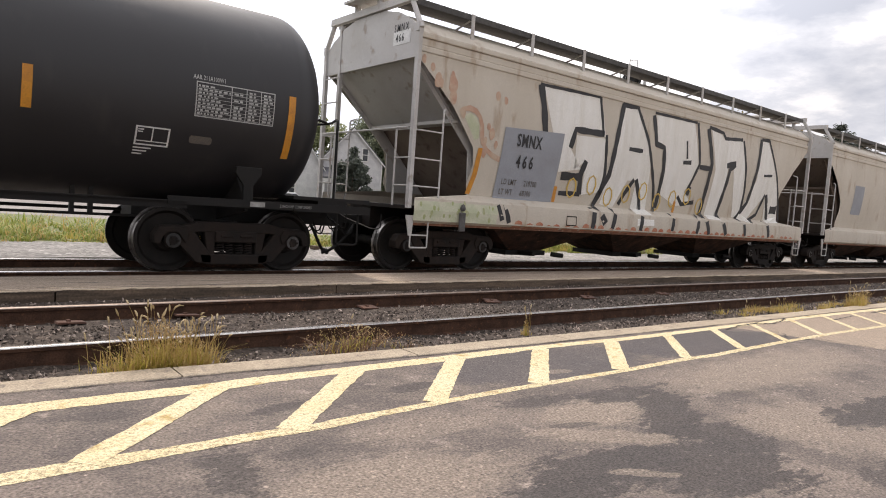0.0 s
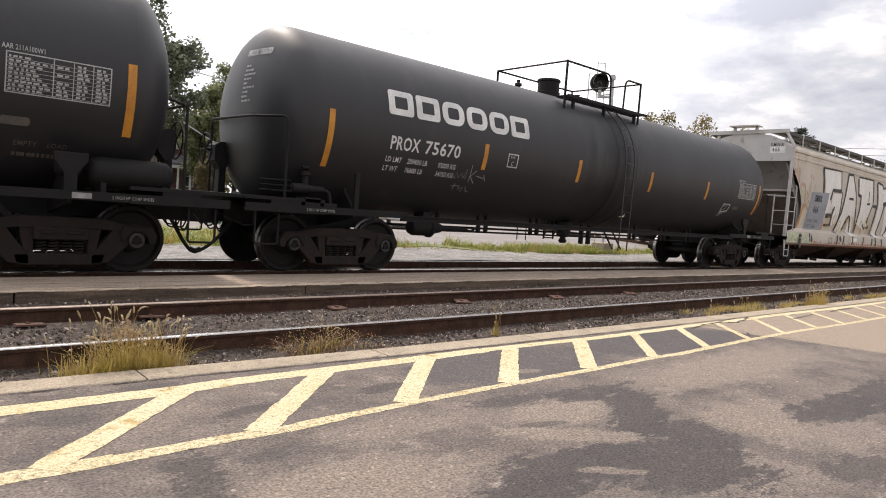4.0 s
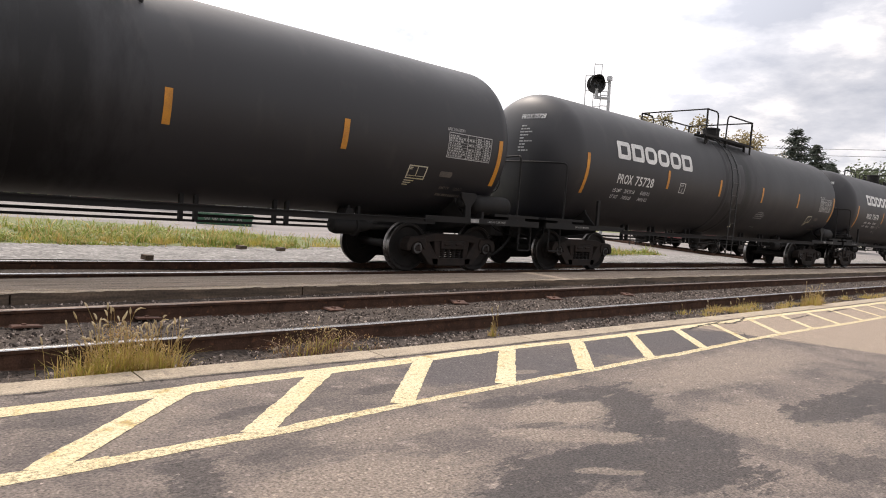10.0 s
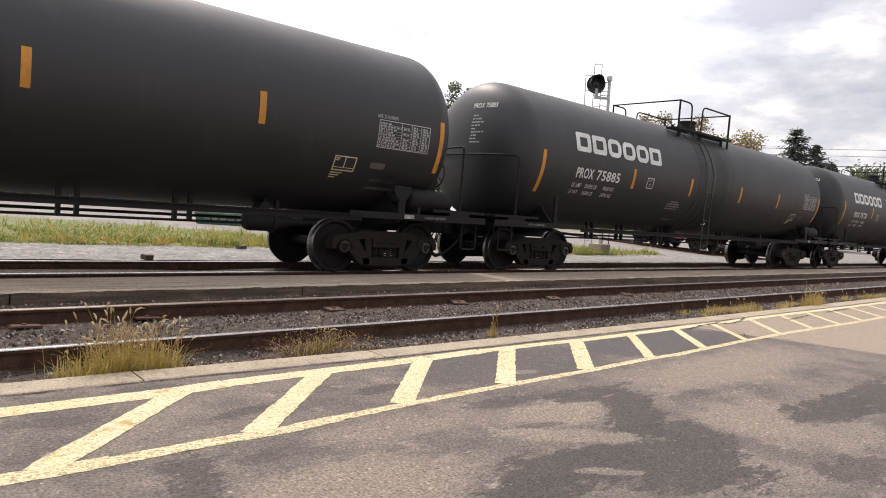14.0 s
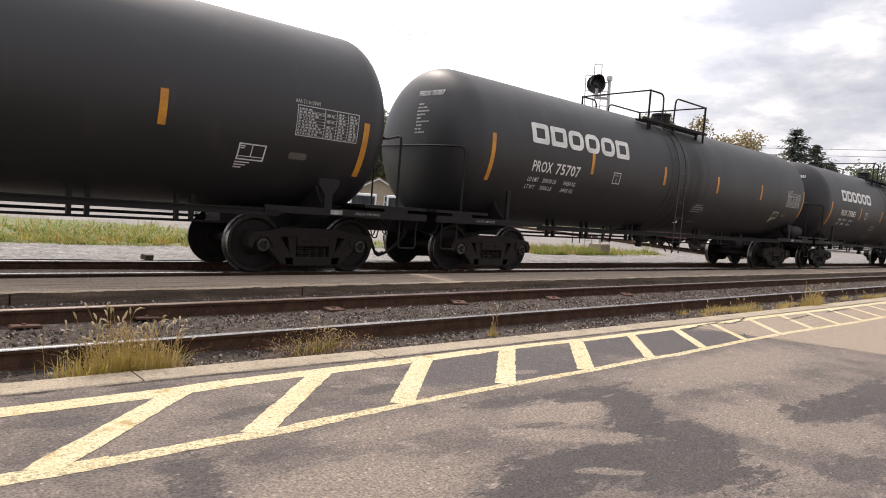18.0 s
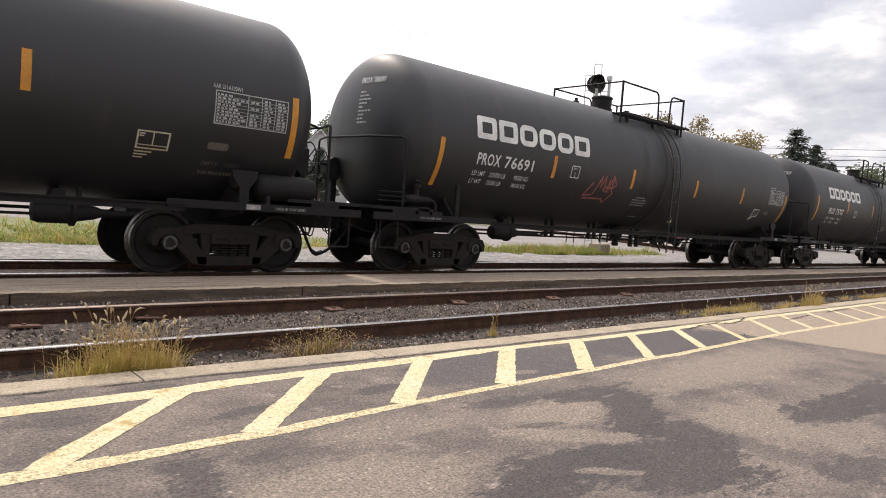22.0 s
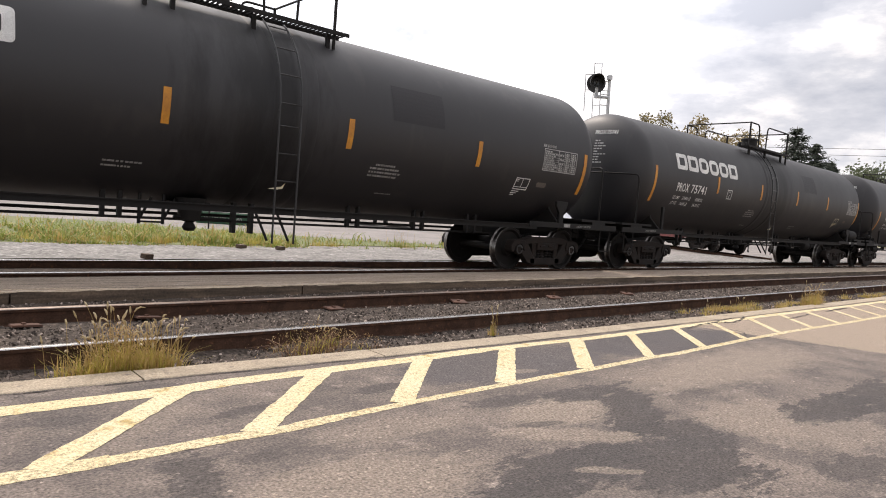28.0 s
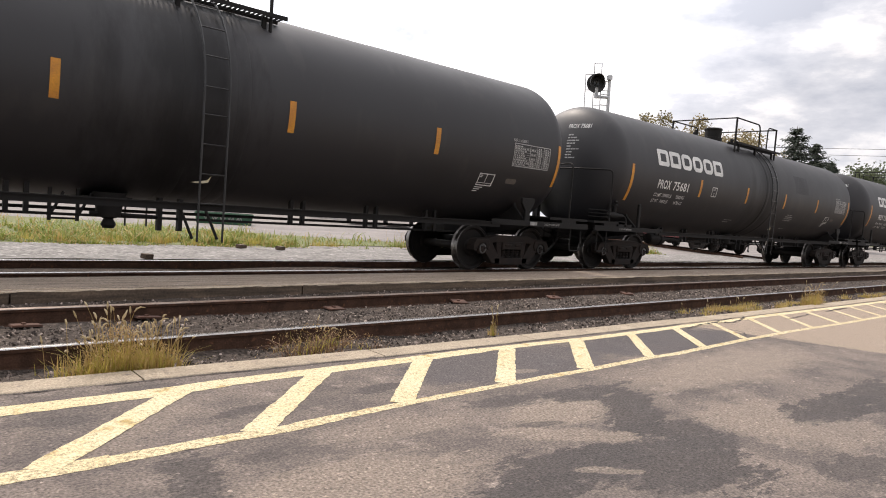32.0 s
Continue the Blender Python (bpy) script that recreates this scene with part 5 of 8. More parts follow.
def table():
    s = Shape()
    W, Hh, t = 1.10, 0.46, 0.014
    for a, b, c, d in ((0, W, 0, t), (0, W, Hh - t, Hh), (0, t, t, Hh - t), (W - t, W, t, Hh - t), (0.47, 0.482, t, Hh - t), (0.68, 0.69, t, Hh - t), (0.89, 0.90, t, Hh - t)):
        rect(s, a, b, c, d)
    rn = random.Random(9)
    for k in range(9):
        y = 0.035 + k * 0.045
        rect(s, t, W - t, y - 0.012, y - 0.007)
        x = 0.03
        while x < (0.44 if rn.random() < 0.7 else 0.25):
            w = rn.uniform(0.02, 0.06)
            rect(s, x, min(x + w, 0.46), y, y + 0.023)
            x += w + rn.uniform(0.012, 0.03)
        for c in (0.50, 0.71, 0.92):
            if rn.random() < 0.85:
                w = rn.uniform(0.04, 0.07)
                rect(s, c + 0.01, c + 0.01 + w, y, y + 0.025)
                rect(s, c + 0.03 + w, c + 0.03 + 1.7 * w, y, y + 0.025)
    return joined(s, moved(words("AAR 211A100W1", 0.085, 0.66, 1.05, 0.012), -0.04, 0.485))


def box_frame():
    s = Shape()
    for a, b, c, d in ((0, 0.42, 0, 0.022), (0, 0.42, 0.245, 0.265), (0, 0.022, 0.02, 0.25), (0.398, 0.42, 0.02, 0.25), (0.20, 0.216, 0.06, 0.25), (0.02, 0.40, 0.055, 0.068), (0.03, 0.10, 0.21, 0.228), (0.03, 0.09, 0.18, 0.196)):
        rect(s, a, b, c, d)
    for k in range(3):
        rect(s, 0.0, 0.22 - 0.05 * k, -0.05 - 0.045 * k, -0.03 - 0.045 * k)
    return s


def emblem_shapes():
    """The owner's mark, kept as plain rounded frames in its white."""
    out_shapes = []
    H, t = 0.43, 0.165
    w, gap = 0.530, 0.064
    for i in range(6):
        x = i * (w + gap)
        n = 5
        ends = []
        rl = 0.06 if i in (0, 1, 5) else 0.17
        for cx, cy, sx, sy, a0 in ((x + w, H, -1, -1, 0), (x, H, 1, -1, 90), (x, 0, 1, 1, 180), (x + w, 0, -1, 1, 270)):
            ri = max(0.02, rl - 0.12)
            for k in range(n + 1):
                a = radians(a0 + 90 * k / n)
                c, d = math.cos(a), math.sin(a)
                ends.append((cx + sx * rl + rl * c, cy + sy * rl + rl * d, cx + sx * (t * 0.8 + ri) + ri * c, cy + sy * (t * 0.66 + ri) + ri * d))
        out, inn = [], []
        for k, p in enumerate(ends):
            q = ends[(k + 1) % len(ends)]
            cuts = 6 if k % (n + 1) == n else 1
            for j in range(cuts):
                g = [u + (v - u) * j / cuts for u, v in zip(p, q)]
                out.append((g[0], g[1], 0))
                inn.append((g[2], g[3], 0))
        m = len(out)
        s = Shape()
        s.add(out + inn, [(k, (k + 1) % m, m + (k + 1) % m, m + k) for k in range(m)])
        out_shapes.append(s)
    return out_shapes


def strip_tank(car, half, kind, strips, marks):
    """Amber strips, inspection table and test box, which sit a little differently on each car."""
    xs, z0, z1, e0, e1 = strips
    for k, x in enumerate(xs):
        lo, hi = (e0, e1) if k in (0, 5) else (z0, z1)
        a0, a1 = math.asin((lo - TANK_Z) / TANK_R), math.asin((hi - TANK_Z) / TANK_R)
        part("reflective_strip", wrap(slab(0.105, (a1 - a0) * TANK_R, 1, 8), x - 0.075, lo, 0.005), M["amber"], car)
    tx, bx = marks[3], marks[4]
    part("inspection_table", wrap(table(), tx, 2.14, 0.004), M["table"], car)
    part("test_box", wrap(box_frame(), bx, 1.70, 0.004), M["yellowing"] if kind in "RM" else M["white"], car)
    part("label_plate", wrap(cut_poly([(0.02, 0), (0.28, 0), (0.30, 0.03), (0.30, 0.08), (0.28, 0.11), (0.02, 0.11), (0, 0.08), (0, 0.03)], 0.05), tx - 0.02, 1.79, 0.004), M["olive"], car)


def mark_tank(car, half, number, load, empty, marks, extra=None):
    """White stencils of one tank car."""
    x0, drop, wide = marks[:3]
    for e in emblem_shapes():
        part("emblem_shape", wrap(e, x0, 2.69 - drop, 0.004), M["white"], car, "white rounded block shape")
    for nm, text, a, w in (("reporting_mark", "PROX", 0.075, 0.635), ("car_number", number, 0.825, wide)):
        n = words(text, 0.315, 0.70, 1.06, 0.018)
        k = w / width_of(n)
        n.v = [(p * k, b, c) for p, b, c in n.v]
        part(nm, wrap(n, x0 + a, 2.125 - drop * 0.2, 0.004), M["white"], car, "white stencilled lettering")
    for text, z in ((load, 1.915), (empty, 1.765)):
        for t, a in zip(text, (0.04, 0.51 if wide > 0.8 else 0.44, 1.21 if wide > 0.8 else 1.12)):
            part("weight_stencil", wrap(words(t, 0.134, 0.74, 1.04, 0.006), x0 + a, z - drop * 0.2, 0.004), M["white"], car)
    part("head_number", head_words("PROX " + number, half + 0.72, -0.10, 3.40, 0.15), M["white"], car)
    b = Shape()
    for a, c, d, e in ((0, 0.29, 0, 0.02), (0, 0.29, 0.25, 0.27), (0, 0.02, 0.02, 0.25), (0.27, 0.29, 0.02, 0.25)):
        rect(b, a, c, d, e)
    b = joined(b, moved(words("C", 0.13, 0.7), 0.11, 0.035), moved(words("PLATE", 0.066, 0.7), 0.06, 0.18))
    part("plate_stencil", wrap(b, x0 + 2.93, 2.09, 0.004), M["white"], car)
    for kind, x, z in (extra or []):
        if kind == "scrawl":
            s = joined(*[stroke(p, 0.016) for p in (
                [(0.0, 0.10), (0.10, 0.0), (0.12, 0.14), (0.18, 0.02), (0.24, 0.12), (0.30, 0.03), (0.34, 0.22), (0.36, 0.02)],
                [(0.44, 0.30), (0.47, -0.04)], [(0.58, 0.20), (0.47, 0.08), (0.62, -0.06)], [(0.62, 0.10), (0.86, 0.06), (0.80, 0.14), (0.88, 0.02)],
                [(0.10, -0.16), (0.26, -0.14)], [(0.18, -0.10), (0.18, -0.24)], [(0.30, -0.12), (0.31, -0.22), (0.40, -0.16), (0.40, -0.28)], [(0.46, -0.14), (0.52, -0.24), (0.60, -0.26)])])
            part("chalk_scrawl", wrap(s, x, z, 0.005), M["pale"], car)
        if kind == "tag":
            s = joined(*[stroke([(a * 1.28, b * 0.98) for a, b in p], 0.040) for p in (
                [(0.18, 0.36), (0.0, 0.02), (0.25, 0.06)], [(0.27, 0.08), (0.40, 0.55), (0.42, 0.22), (0.52, 0.55), (0.55, 0.18)],
                [(0.62, 0.30), (0.50, 0.22), (0.62, 0.16), (0.66, 0.48)], [(0.66, 0.15), (0.74, 0.58), (0.78, 0.20)], [(0.62, 0.26), (0.84, 0.30)],
                [(0.74, 0.58), (0.88, 0.35), (0.74, 0.28), (0.84, 0.15), (0.70, -0.12), (0.60, -0.05)], [(0.03, -0.05), (0.62, -0.02)])])
            part("graffiti_tag", wrap(s, x, z, 0.005), M["pinkspray"], car, "small crimson spray scrawl")
        if kind == "lines":
            part("stencil", wrap(bars_row(0.36, 0.026, 8), x + 0.34, z - 0.46, 0.004), M["pale"], car)
            for k, w in enumerate((0.40, 0.62, 0.66, 0.60)):
                part("stencil", wrap(bars_row(w, 0.034, 12), x + (0.10 if k == 0 else 0.0), z - 0.06 * k, 0.004), M["pale"], car)
        if kind == "pair":
            for k, w in enumerate((0.50, 0.36)):
                part("stencil", wrap(bars_row(w, 0.030, 9), x, z - 0.06 * k, 0.004), M["pale"], car)
        if kind == "spill":
            run = [(0.0, 1.23), (0.06, 1.23), (0.075, 0.95), (0.11, 0.62), (0.125, 0.30), (0.13, 0.0), (0.105, 0.05), (0.09, 0.34), (0.06, 0.66), (0.02, 1.0)]
            part("spill_streak", wrap(cut_poly(run, 0.08), x, z, 0.003), M["dustmark"], car, "pale brown spill run down the tank")
        if kind == "touchup":
            part("touch_up_patch", wrap(slab(0.34, 1.2, 1, 14), x, z, 0.0025), M["greytank"], car, "paler grey touched-up paint")
        if kind == "patch":
            part("repaint_patch", wrap(slab(1.15, 0.62, 2, 8), x, z, 0.002), M["repaint"], car, "slightly darker repainted rectangle")


FLANK = [(0.86, 1.47), (0.92, 1.585), (1.10, 1.60), (1.30, 1.58), (1.42, 1.33), (1.60, 1.36), (1.97, 1.415), (2.27, 1.456), (2.58, 1.485), (2.89, 1.503), (3.2, 1.51), (3.51, 1.503), (3.60, 1.50), (3.72, 1.51)]


def covered_hopper(label):
    """Cream covered hopper: curved flanks, sloping end sheets behind ladders, running boards on the roof."""
    car = thing("hopper_car", label, "hopper car", "cream hopper cars of the train")
    E = 7.43
    slope = 1.40
    # flanks: side sheet with a bulging sill, cut away at the ends
    for sg in (-1, 1):
        s = Shape()
        # outline in x and z, then the section's bow in y
        prof = FLANK
        n = len(prof)

        def xe(z):
            if z < 1.45:
                return E - 0.10 if z < 1.40 else E - slope - 0.05
            return float(np.interp(z, [1.41, 1.97, 2.27, 2.89, 3.51, 3.60], [6.09, 5.96, 6.02, 6.56, 7.27, 7.40]))
        xs = [-1.0 + 2.0 * i / 24 for i in range(25)]
        for z, y in prof:
            for k in xs:
                s.v.append((k * xe(z), sg * y, z))
        for j in range(n - 1):
            for i in range(24):
                a = j * 25 + i
                s.f.append((a, a + 1, a + 26, a + 25))
                s.m.append(0)
        part("side_sheet", s, M["cream"], car, smooth=40)
        part("lower_edge", Shape().box(-E + 0.12, E - 0.12, min(sg * 1.46, sg * 1.50), max(sg * 1.46, sg * 1.50), 0.835, 0.875), M["rustedge"], car)
        for z0, z1, y in ((3.70, 3.80, 1.53), (3.80, 3.93, 1.50), (3.93, 4.02, 1.53)):
            b = Shape().box(-E + 0.06, E - 0.06, min(sg * y, sg * (y - 0.10)), max(sg * y, sg * (y - 0.10)), z0, z1)
            part("eave_band", b, M["cream"], car, bevel=0.02)
    rf = Shape()
    rp = [(-1.52, 4.02), (-1.30, 4.20), (-0.90, 4.40), (-0.45, 4.50), (0.45, 4.50), (0.90, 4.40), (1.30, 4.20), (1.52, 4.02), (1.40, 3.98), (-1.40, 3.98)]
    rf.prism(rp, -E + 0.03, E - 0.03, "x")
    part("roof", rf, M["cream"], car)
    # end slopes and end panels
    for sg in (-1, 1):
        xo, xm2, xi = sg * (E - 0.10), sg * (E - 1.02), sg * (E - slope - 1.2)

        def sloped(x0, y0, z0, x1, y1, z1):
            d = sg * 0.03
            return Shape().add([(x0, -y0, z0), (x0, y0, z0), (x1, y1, z1), (x1, -y1, z1), (x0 - d, -y0, z0 - 0.03), (x0 - d, y0, z0 - 0.03), (x1 - d, y1, z1 - 0.03), (x1 - d, -y1, z1 - 0.03)],
                               [(0, 1, 2, 3), (7, 6, 5, 4), (0, 4, 5, 1), (1, 5, 6, 2), (2, 6, 7, 3), (3, 7, 4, 0)])
        part("slope_sheet", sloped(xo, 1.46, 3.64, xm2, 1.36, 2.72), M["hopgrey"], car)
        # the recess below the lip: its shade is put into this sheet's colour
        part("lower_sheet", sloped(xm2 - sg * 0.22, 1.34, 2.72, xi, 1.30, 1.20), M["rustshade"], car)
        w = Shape().prism([(-1.50, 3.60), (1.50, 3.60), (1.53, 4.04), (1.31, 4.22), (0.90, 4.42), (0.45, 4.52), (-0.45, 4.52), (-0.90, 4.42), (-1.31, 4.22), (-1.53, 4.04)], min(sg * (E - 0.06), sg * E), max(sg * (E - 0.06), sg * E), "x")
        part("end_panel", w, M["hopgrey"], car)
        for yy in (-1.46, 1.46):
            g = Shape()
            g.prism([(xo, 3.55), (sg * (E - slope), 2.2), (sg * (E - slope - 0.05), 1.40), (sg * (E - slope - 1.1), 1.40), (sg * (E - slope - 0.6), 2.2), (sg * (E - 0.4), 3.55)], yy * 0.90 - 0.01, yy * 0.90 + 0.01)
            part("gusset", g, M["hopgrey"], car)
        c = Shape()
        c.box(min(sg * 5.2, sg * 7.4), max(sg * 5.2, sg * 7.4), -0.35, 0.35, 0.74, 1.15)
        c.box(min(sg * 6.0, sg * 7.42), max(sg * 6.0, sg * 7.42), -1.46, 1.46, 1.10, 1.16)
        c.box(sg * 6.15 - 0.08, sg * 6.15 + 0.08, -1.45, 1.45, 0.78, 1.15)
        part("end_frame", c, M["frame"], car)
        hb = Shape()
        hb.box(sg * (E - 0.02) - 0.035, sg * (E - 0.02) + 0.035, 0.98, 1.06, 1.15, 4.50)
        for z in (1.49, 1.95, 2.42, 3.05, 3.52):
            hb.tube([(sg * (E + 0.02), 1.02, z), (sg * (E + 0.02), 1.55, z)], 0.014, 6)
        hb.box(min(xm2 - sg * 0.24, xm2 + sg * 0.05), max(xm2 - sg * 0.24, xm2 + sg * 0.05), -1.36, 1.36, 2.66, 2.72)
        part("end_brace", hb, M["hopgrey"], car)
        # ladders at the corners
        for yy in (-1.55, 1.55):
            ld = Shape()
            ld.box(sg * E - 0.035, sg * E + 0.035, yy - 0.045, yy + 0.045, 1.12, 4.06)
            xs2 = sg * (E - 0.62)
            ld.tube(bent([(xs2 + sg * 0.05, yy, 1.08), (xs2 + sg * 0.04, yy, 1.22), (xs2, yy, 1.30), (xs2, yy, 2.80), (xs2 - sg * 0.10, yy * 0.94, 2.84)], 0.05), 0.018, 6)
            for z in (1.49, 1.95, 2.42):
                ld.tube([(sg * E, yy, z), (xs2, yy, z)], 0.013, 6)
                ld.tube([(sg * (E + 0.03), yy, z), (sg * (E + 0.03), yy * 0.72, z)], 0.013, 6)
            ld.tube([(sg * (E + 0.03), yy * 0.72, 1.15), (sg * (E + 0.03), yy * 0.72, 2.48)], 0.020, 6)
            xg = sg * (E - 0.02)
            ld.prism([(xg + sg * 0.06, 1.0), (xg - sg * 0.10, 1.0), (xg - sg * 0.08, 0.66), (xg - sg * 0.02, 0.66)], yy - 0.012, yy + 0.012)
            ld.tube(bent([(xg - sg * 0.06, yy, 0.86), (xg - sg * 0.06, yy, 0.46), (xs2 + sg * 0.18, yy, 0.46), (xs2 + sg * 0.18, yy, 0.90)], 0.03), 0.014, 6)
            ld.tube([(xg - sg * 0.06, yy, 0.67), (xs2 + sg * 0.18, yy, 0.67)], 0.013, 6)
            ld.box(sg * E - 0.05, sg * E + 0.05, yy - 0.04, yy + 0.04, 4.0, 4.15)
            ld.tube([(sg * E, yy * 1.03, 4.05), (sg * E, yy * 0.82, 4.58)], 0.045, 8)
            part("corner_ladder", ld, M["hopgrey"], car)
        er = Shape().tube([(sg * (E + 0.04), -1.45, 2.45), (sg * (E + 0.04), 1.45, 2.45)], 0.018, 6)
        part("end_rail", er, M["hopgrey"], car)
        bm = Shape().box(sg * E - 0.05, sg * E + 0.05, -1.36, 1.36, 4.53, 4.65)
        part("end_beam", bm, M["hopgrey"], car)
        cw = Shape().box(sg * (E + 0.02) - 0.22, sg * (E + 0.02) + 0.22, -0.40, 0.56, 4.76, 4.80)
        for y in (-0.3, 0.46):
            cw.box(sg * E - 0.04, sg * E + 0.04, y - 0.04, y + 0.04, 4.64, 4.77)
        part("crossover_step", cw, M["hopgrey"], car)
        bogie(car, sg * 6.18)
        coupler(car, sg * 8.1, sg)
    # running boards on posts, hatches
    for yy in (-1.0, 1.0):
        rb = Shape().box(-E + 0.1, E - 0.1, yy - 0.29, yy + 0.29, 4.55, 4.58)
        rb.box(-E + 0.1, E - 0.1, yy - 0.31 if yy < 0 else yy + 0.28, yy - 0.28 if yy < 0 else yy + 0.31, 4.50, 4.60)
        part("running_board", rb, M["walkway"], car)
        for i in range(9):
            x = -6.13 + i * 1.53
            ps = Shape().box(x - 0.035, x + 0.035, yy * 1.335 - 0.012, yy * 1.335 + 0.012, 4.12, 4.60)
            ps.tube([(x, yy * 1.32, 4.52), (x, yy * 0.6, 4.34)], 0.018, 6)
            part("board_bracket", ps, M["hopgrey"], car)
    ht = Shape()
    for i in range(9):
        x = -E + 1.2 + i * 1.6
        ht.box(x - 0.65, x + 0.65, -0.32, 0.32, 4.49, 4.54)
    part("roof_hatch", ht, M["cream"], car, bevel=0.02)
    # discharge gates
    for x in (-3.6, 0.0, 3.6):
        d = Shape()
        d.add([(x - 1.75, -1.35, 0.90), (x + 1.75, -1.35, 0.90), (x + 1.75, 1.35, 0.90), (x - 1.75, 1.35, 0.90), (x - 0.45, -0.55, 0.36), (x + 0.45, -0.55, 0.36), (x + 0.45, 0.55, 0.36), (x - 0.45, 0.55, 0.36)],
              [(3, 2, 1, 0), (4, 5, 6, 7), (0, 1, 5, 4), (1, 2, 6, 5), (2, 3, 7, 6), (3, 0, 4, 7)])
        part("discharge_hopper", d, M["gate"], car)
        gt = Shape().box(x - 0.6, x + 0.6, -0.62, 0.62, 0.27, 0.37).tube([(x - 0.2, -0.62, 0.32), (x - 0.2, -1.05, 0.34)], 0.05, 8).tube([(x + 0.5, -0.9, 0.32), (x + 0.75, -1.0, 0.30)], 0.05, 8)
        part("outlet_gate", gt, M["steel"], car)
    sp = Shape().box(-5.3, 5.3, -0.3, 0.3, 0.74, 0.96)
    part("centre_sill", sp, M["steel"], car)
    return car


def on_flank(s, x, z, dy=0.006):
    """Lays a flat drawing on the near side sheet of a hopper, following its bulge."""
    zs, ys = zip(*FLANK)
    o = Shape()
    for a, b, c in s.v:
        o.v.append((x + a, -float(np.interp(z + b, zs, ys)) - dy - c, z + b))
    o.f, o.m = s.f, s.m
    return o


def cut_poly(poly, step=0.12):
    """A flat polygon (x, y), cut into level strips so that it can follow a curved side."""
    bm = bmesh.new()
    bm.faces.new([bm.verts.new((a, b, 0)) for a, b in poly])
    lo, hi = min(b for _, b in poly), max(b for _, b in poly)
    k = math.floor(lo / step) * step + step
    while k < hi:
        bmesh.ops.bisect_plane(bm, geom=bm.verts[:] + bm.edges[:] + bm.faces[:], plane_co=(0, k, 0), plane_no=(0, 1, 0))
        k += step
    bmesh.ops.triangulate(bm, faces=bm.faces[:])
    s = Shape()
    bm.verts.index_update()
    s.add([tuple(v.co) for v in bm.verts], [tuple(v.index for v in f.verts) for f in bm.faces])
    bm.free()
    return s


def stroke(pts, w):
    """A painted line of even width through some points."""
    s = Shape()
    pts = [Vector((a, b, 0)) for a, b in pts]
    fine = []
    for a, b in zip(pts, pts[1:]):
        n = max(1, int((b - a).length / 0.12))
        fine += [a.lerp(b, i / n) for i in range(n)]
    fine.append(pts[-1])
    for i, p in enumerate(fine):
        d = (fine[min(i + 1, len(fine) - 1)] - fine[max(i - 1, 0)]).normalized()
        k = w / 2 * (1 + 0.12 * math.sin(i * 1.7 + w * 40))
        s.v += [(p.x - d.y * k, p.y + d.x * k, 0), (p.x + d.y * k, p.y - d.x * k, 0)]
    s.f = [(2 * i, 2 * i + 1, 2 * i + 3, 2 * i + 2) for i in range(len(fine) - 1)]
    s.m = [0] * len(s.f)
    return s


def disc(x, y, r, n=14):
    """An uneven sprayed dot, a little taller than wide."""
    s, pts = Shape(), []
    for k in range(n):
        a = 6.283 * k / n
        q = r * (1 + 0.30 * noise.noise((x * 5 + math.cos(a), y * 5 + math.sin(a), 2)))
        pts.append((x + 0.8 * q * math.cos(a), y + 1.25 * q * math.sin(a), 0))
    s.add(pts, [tuple(range(n))])
    return s


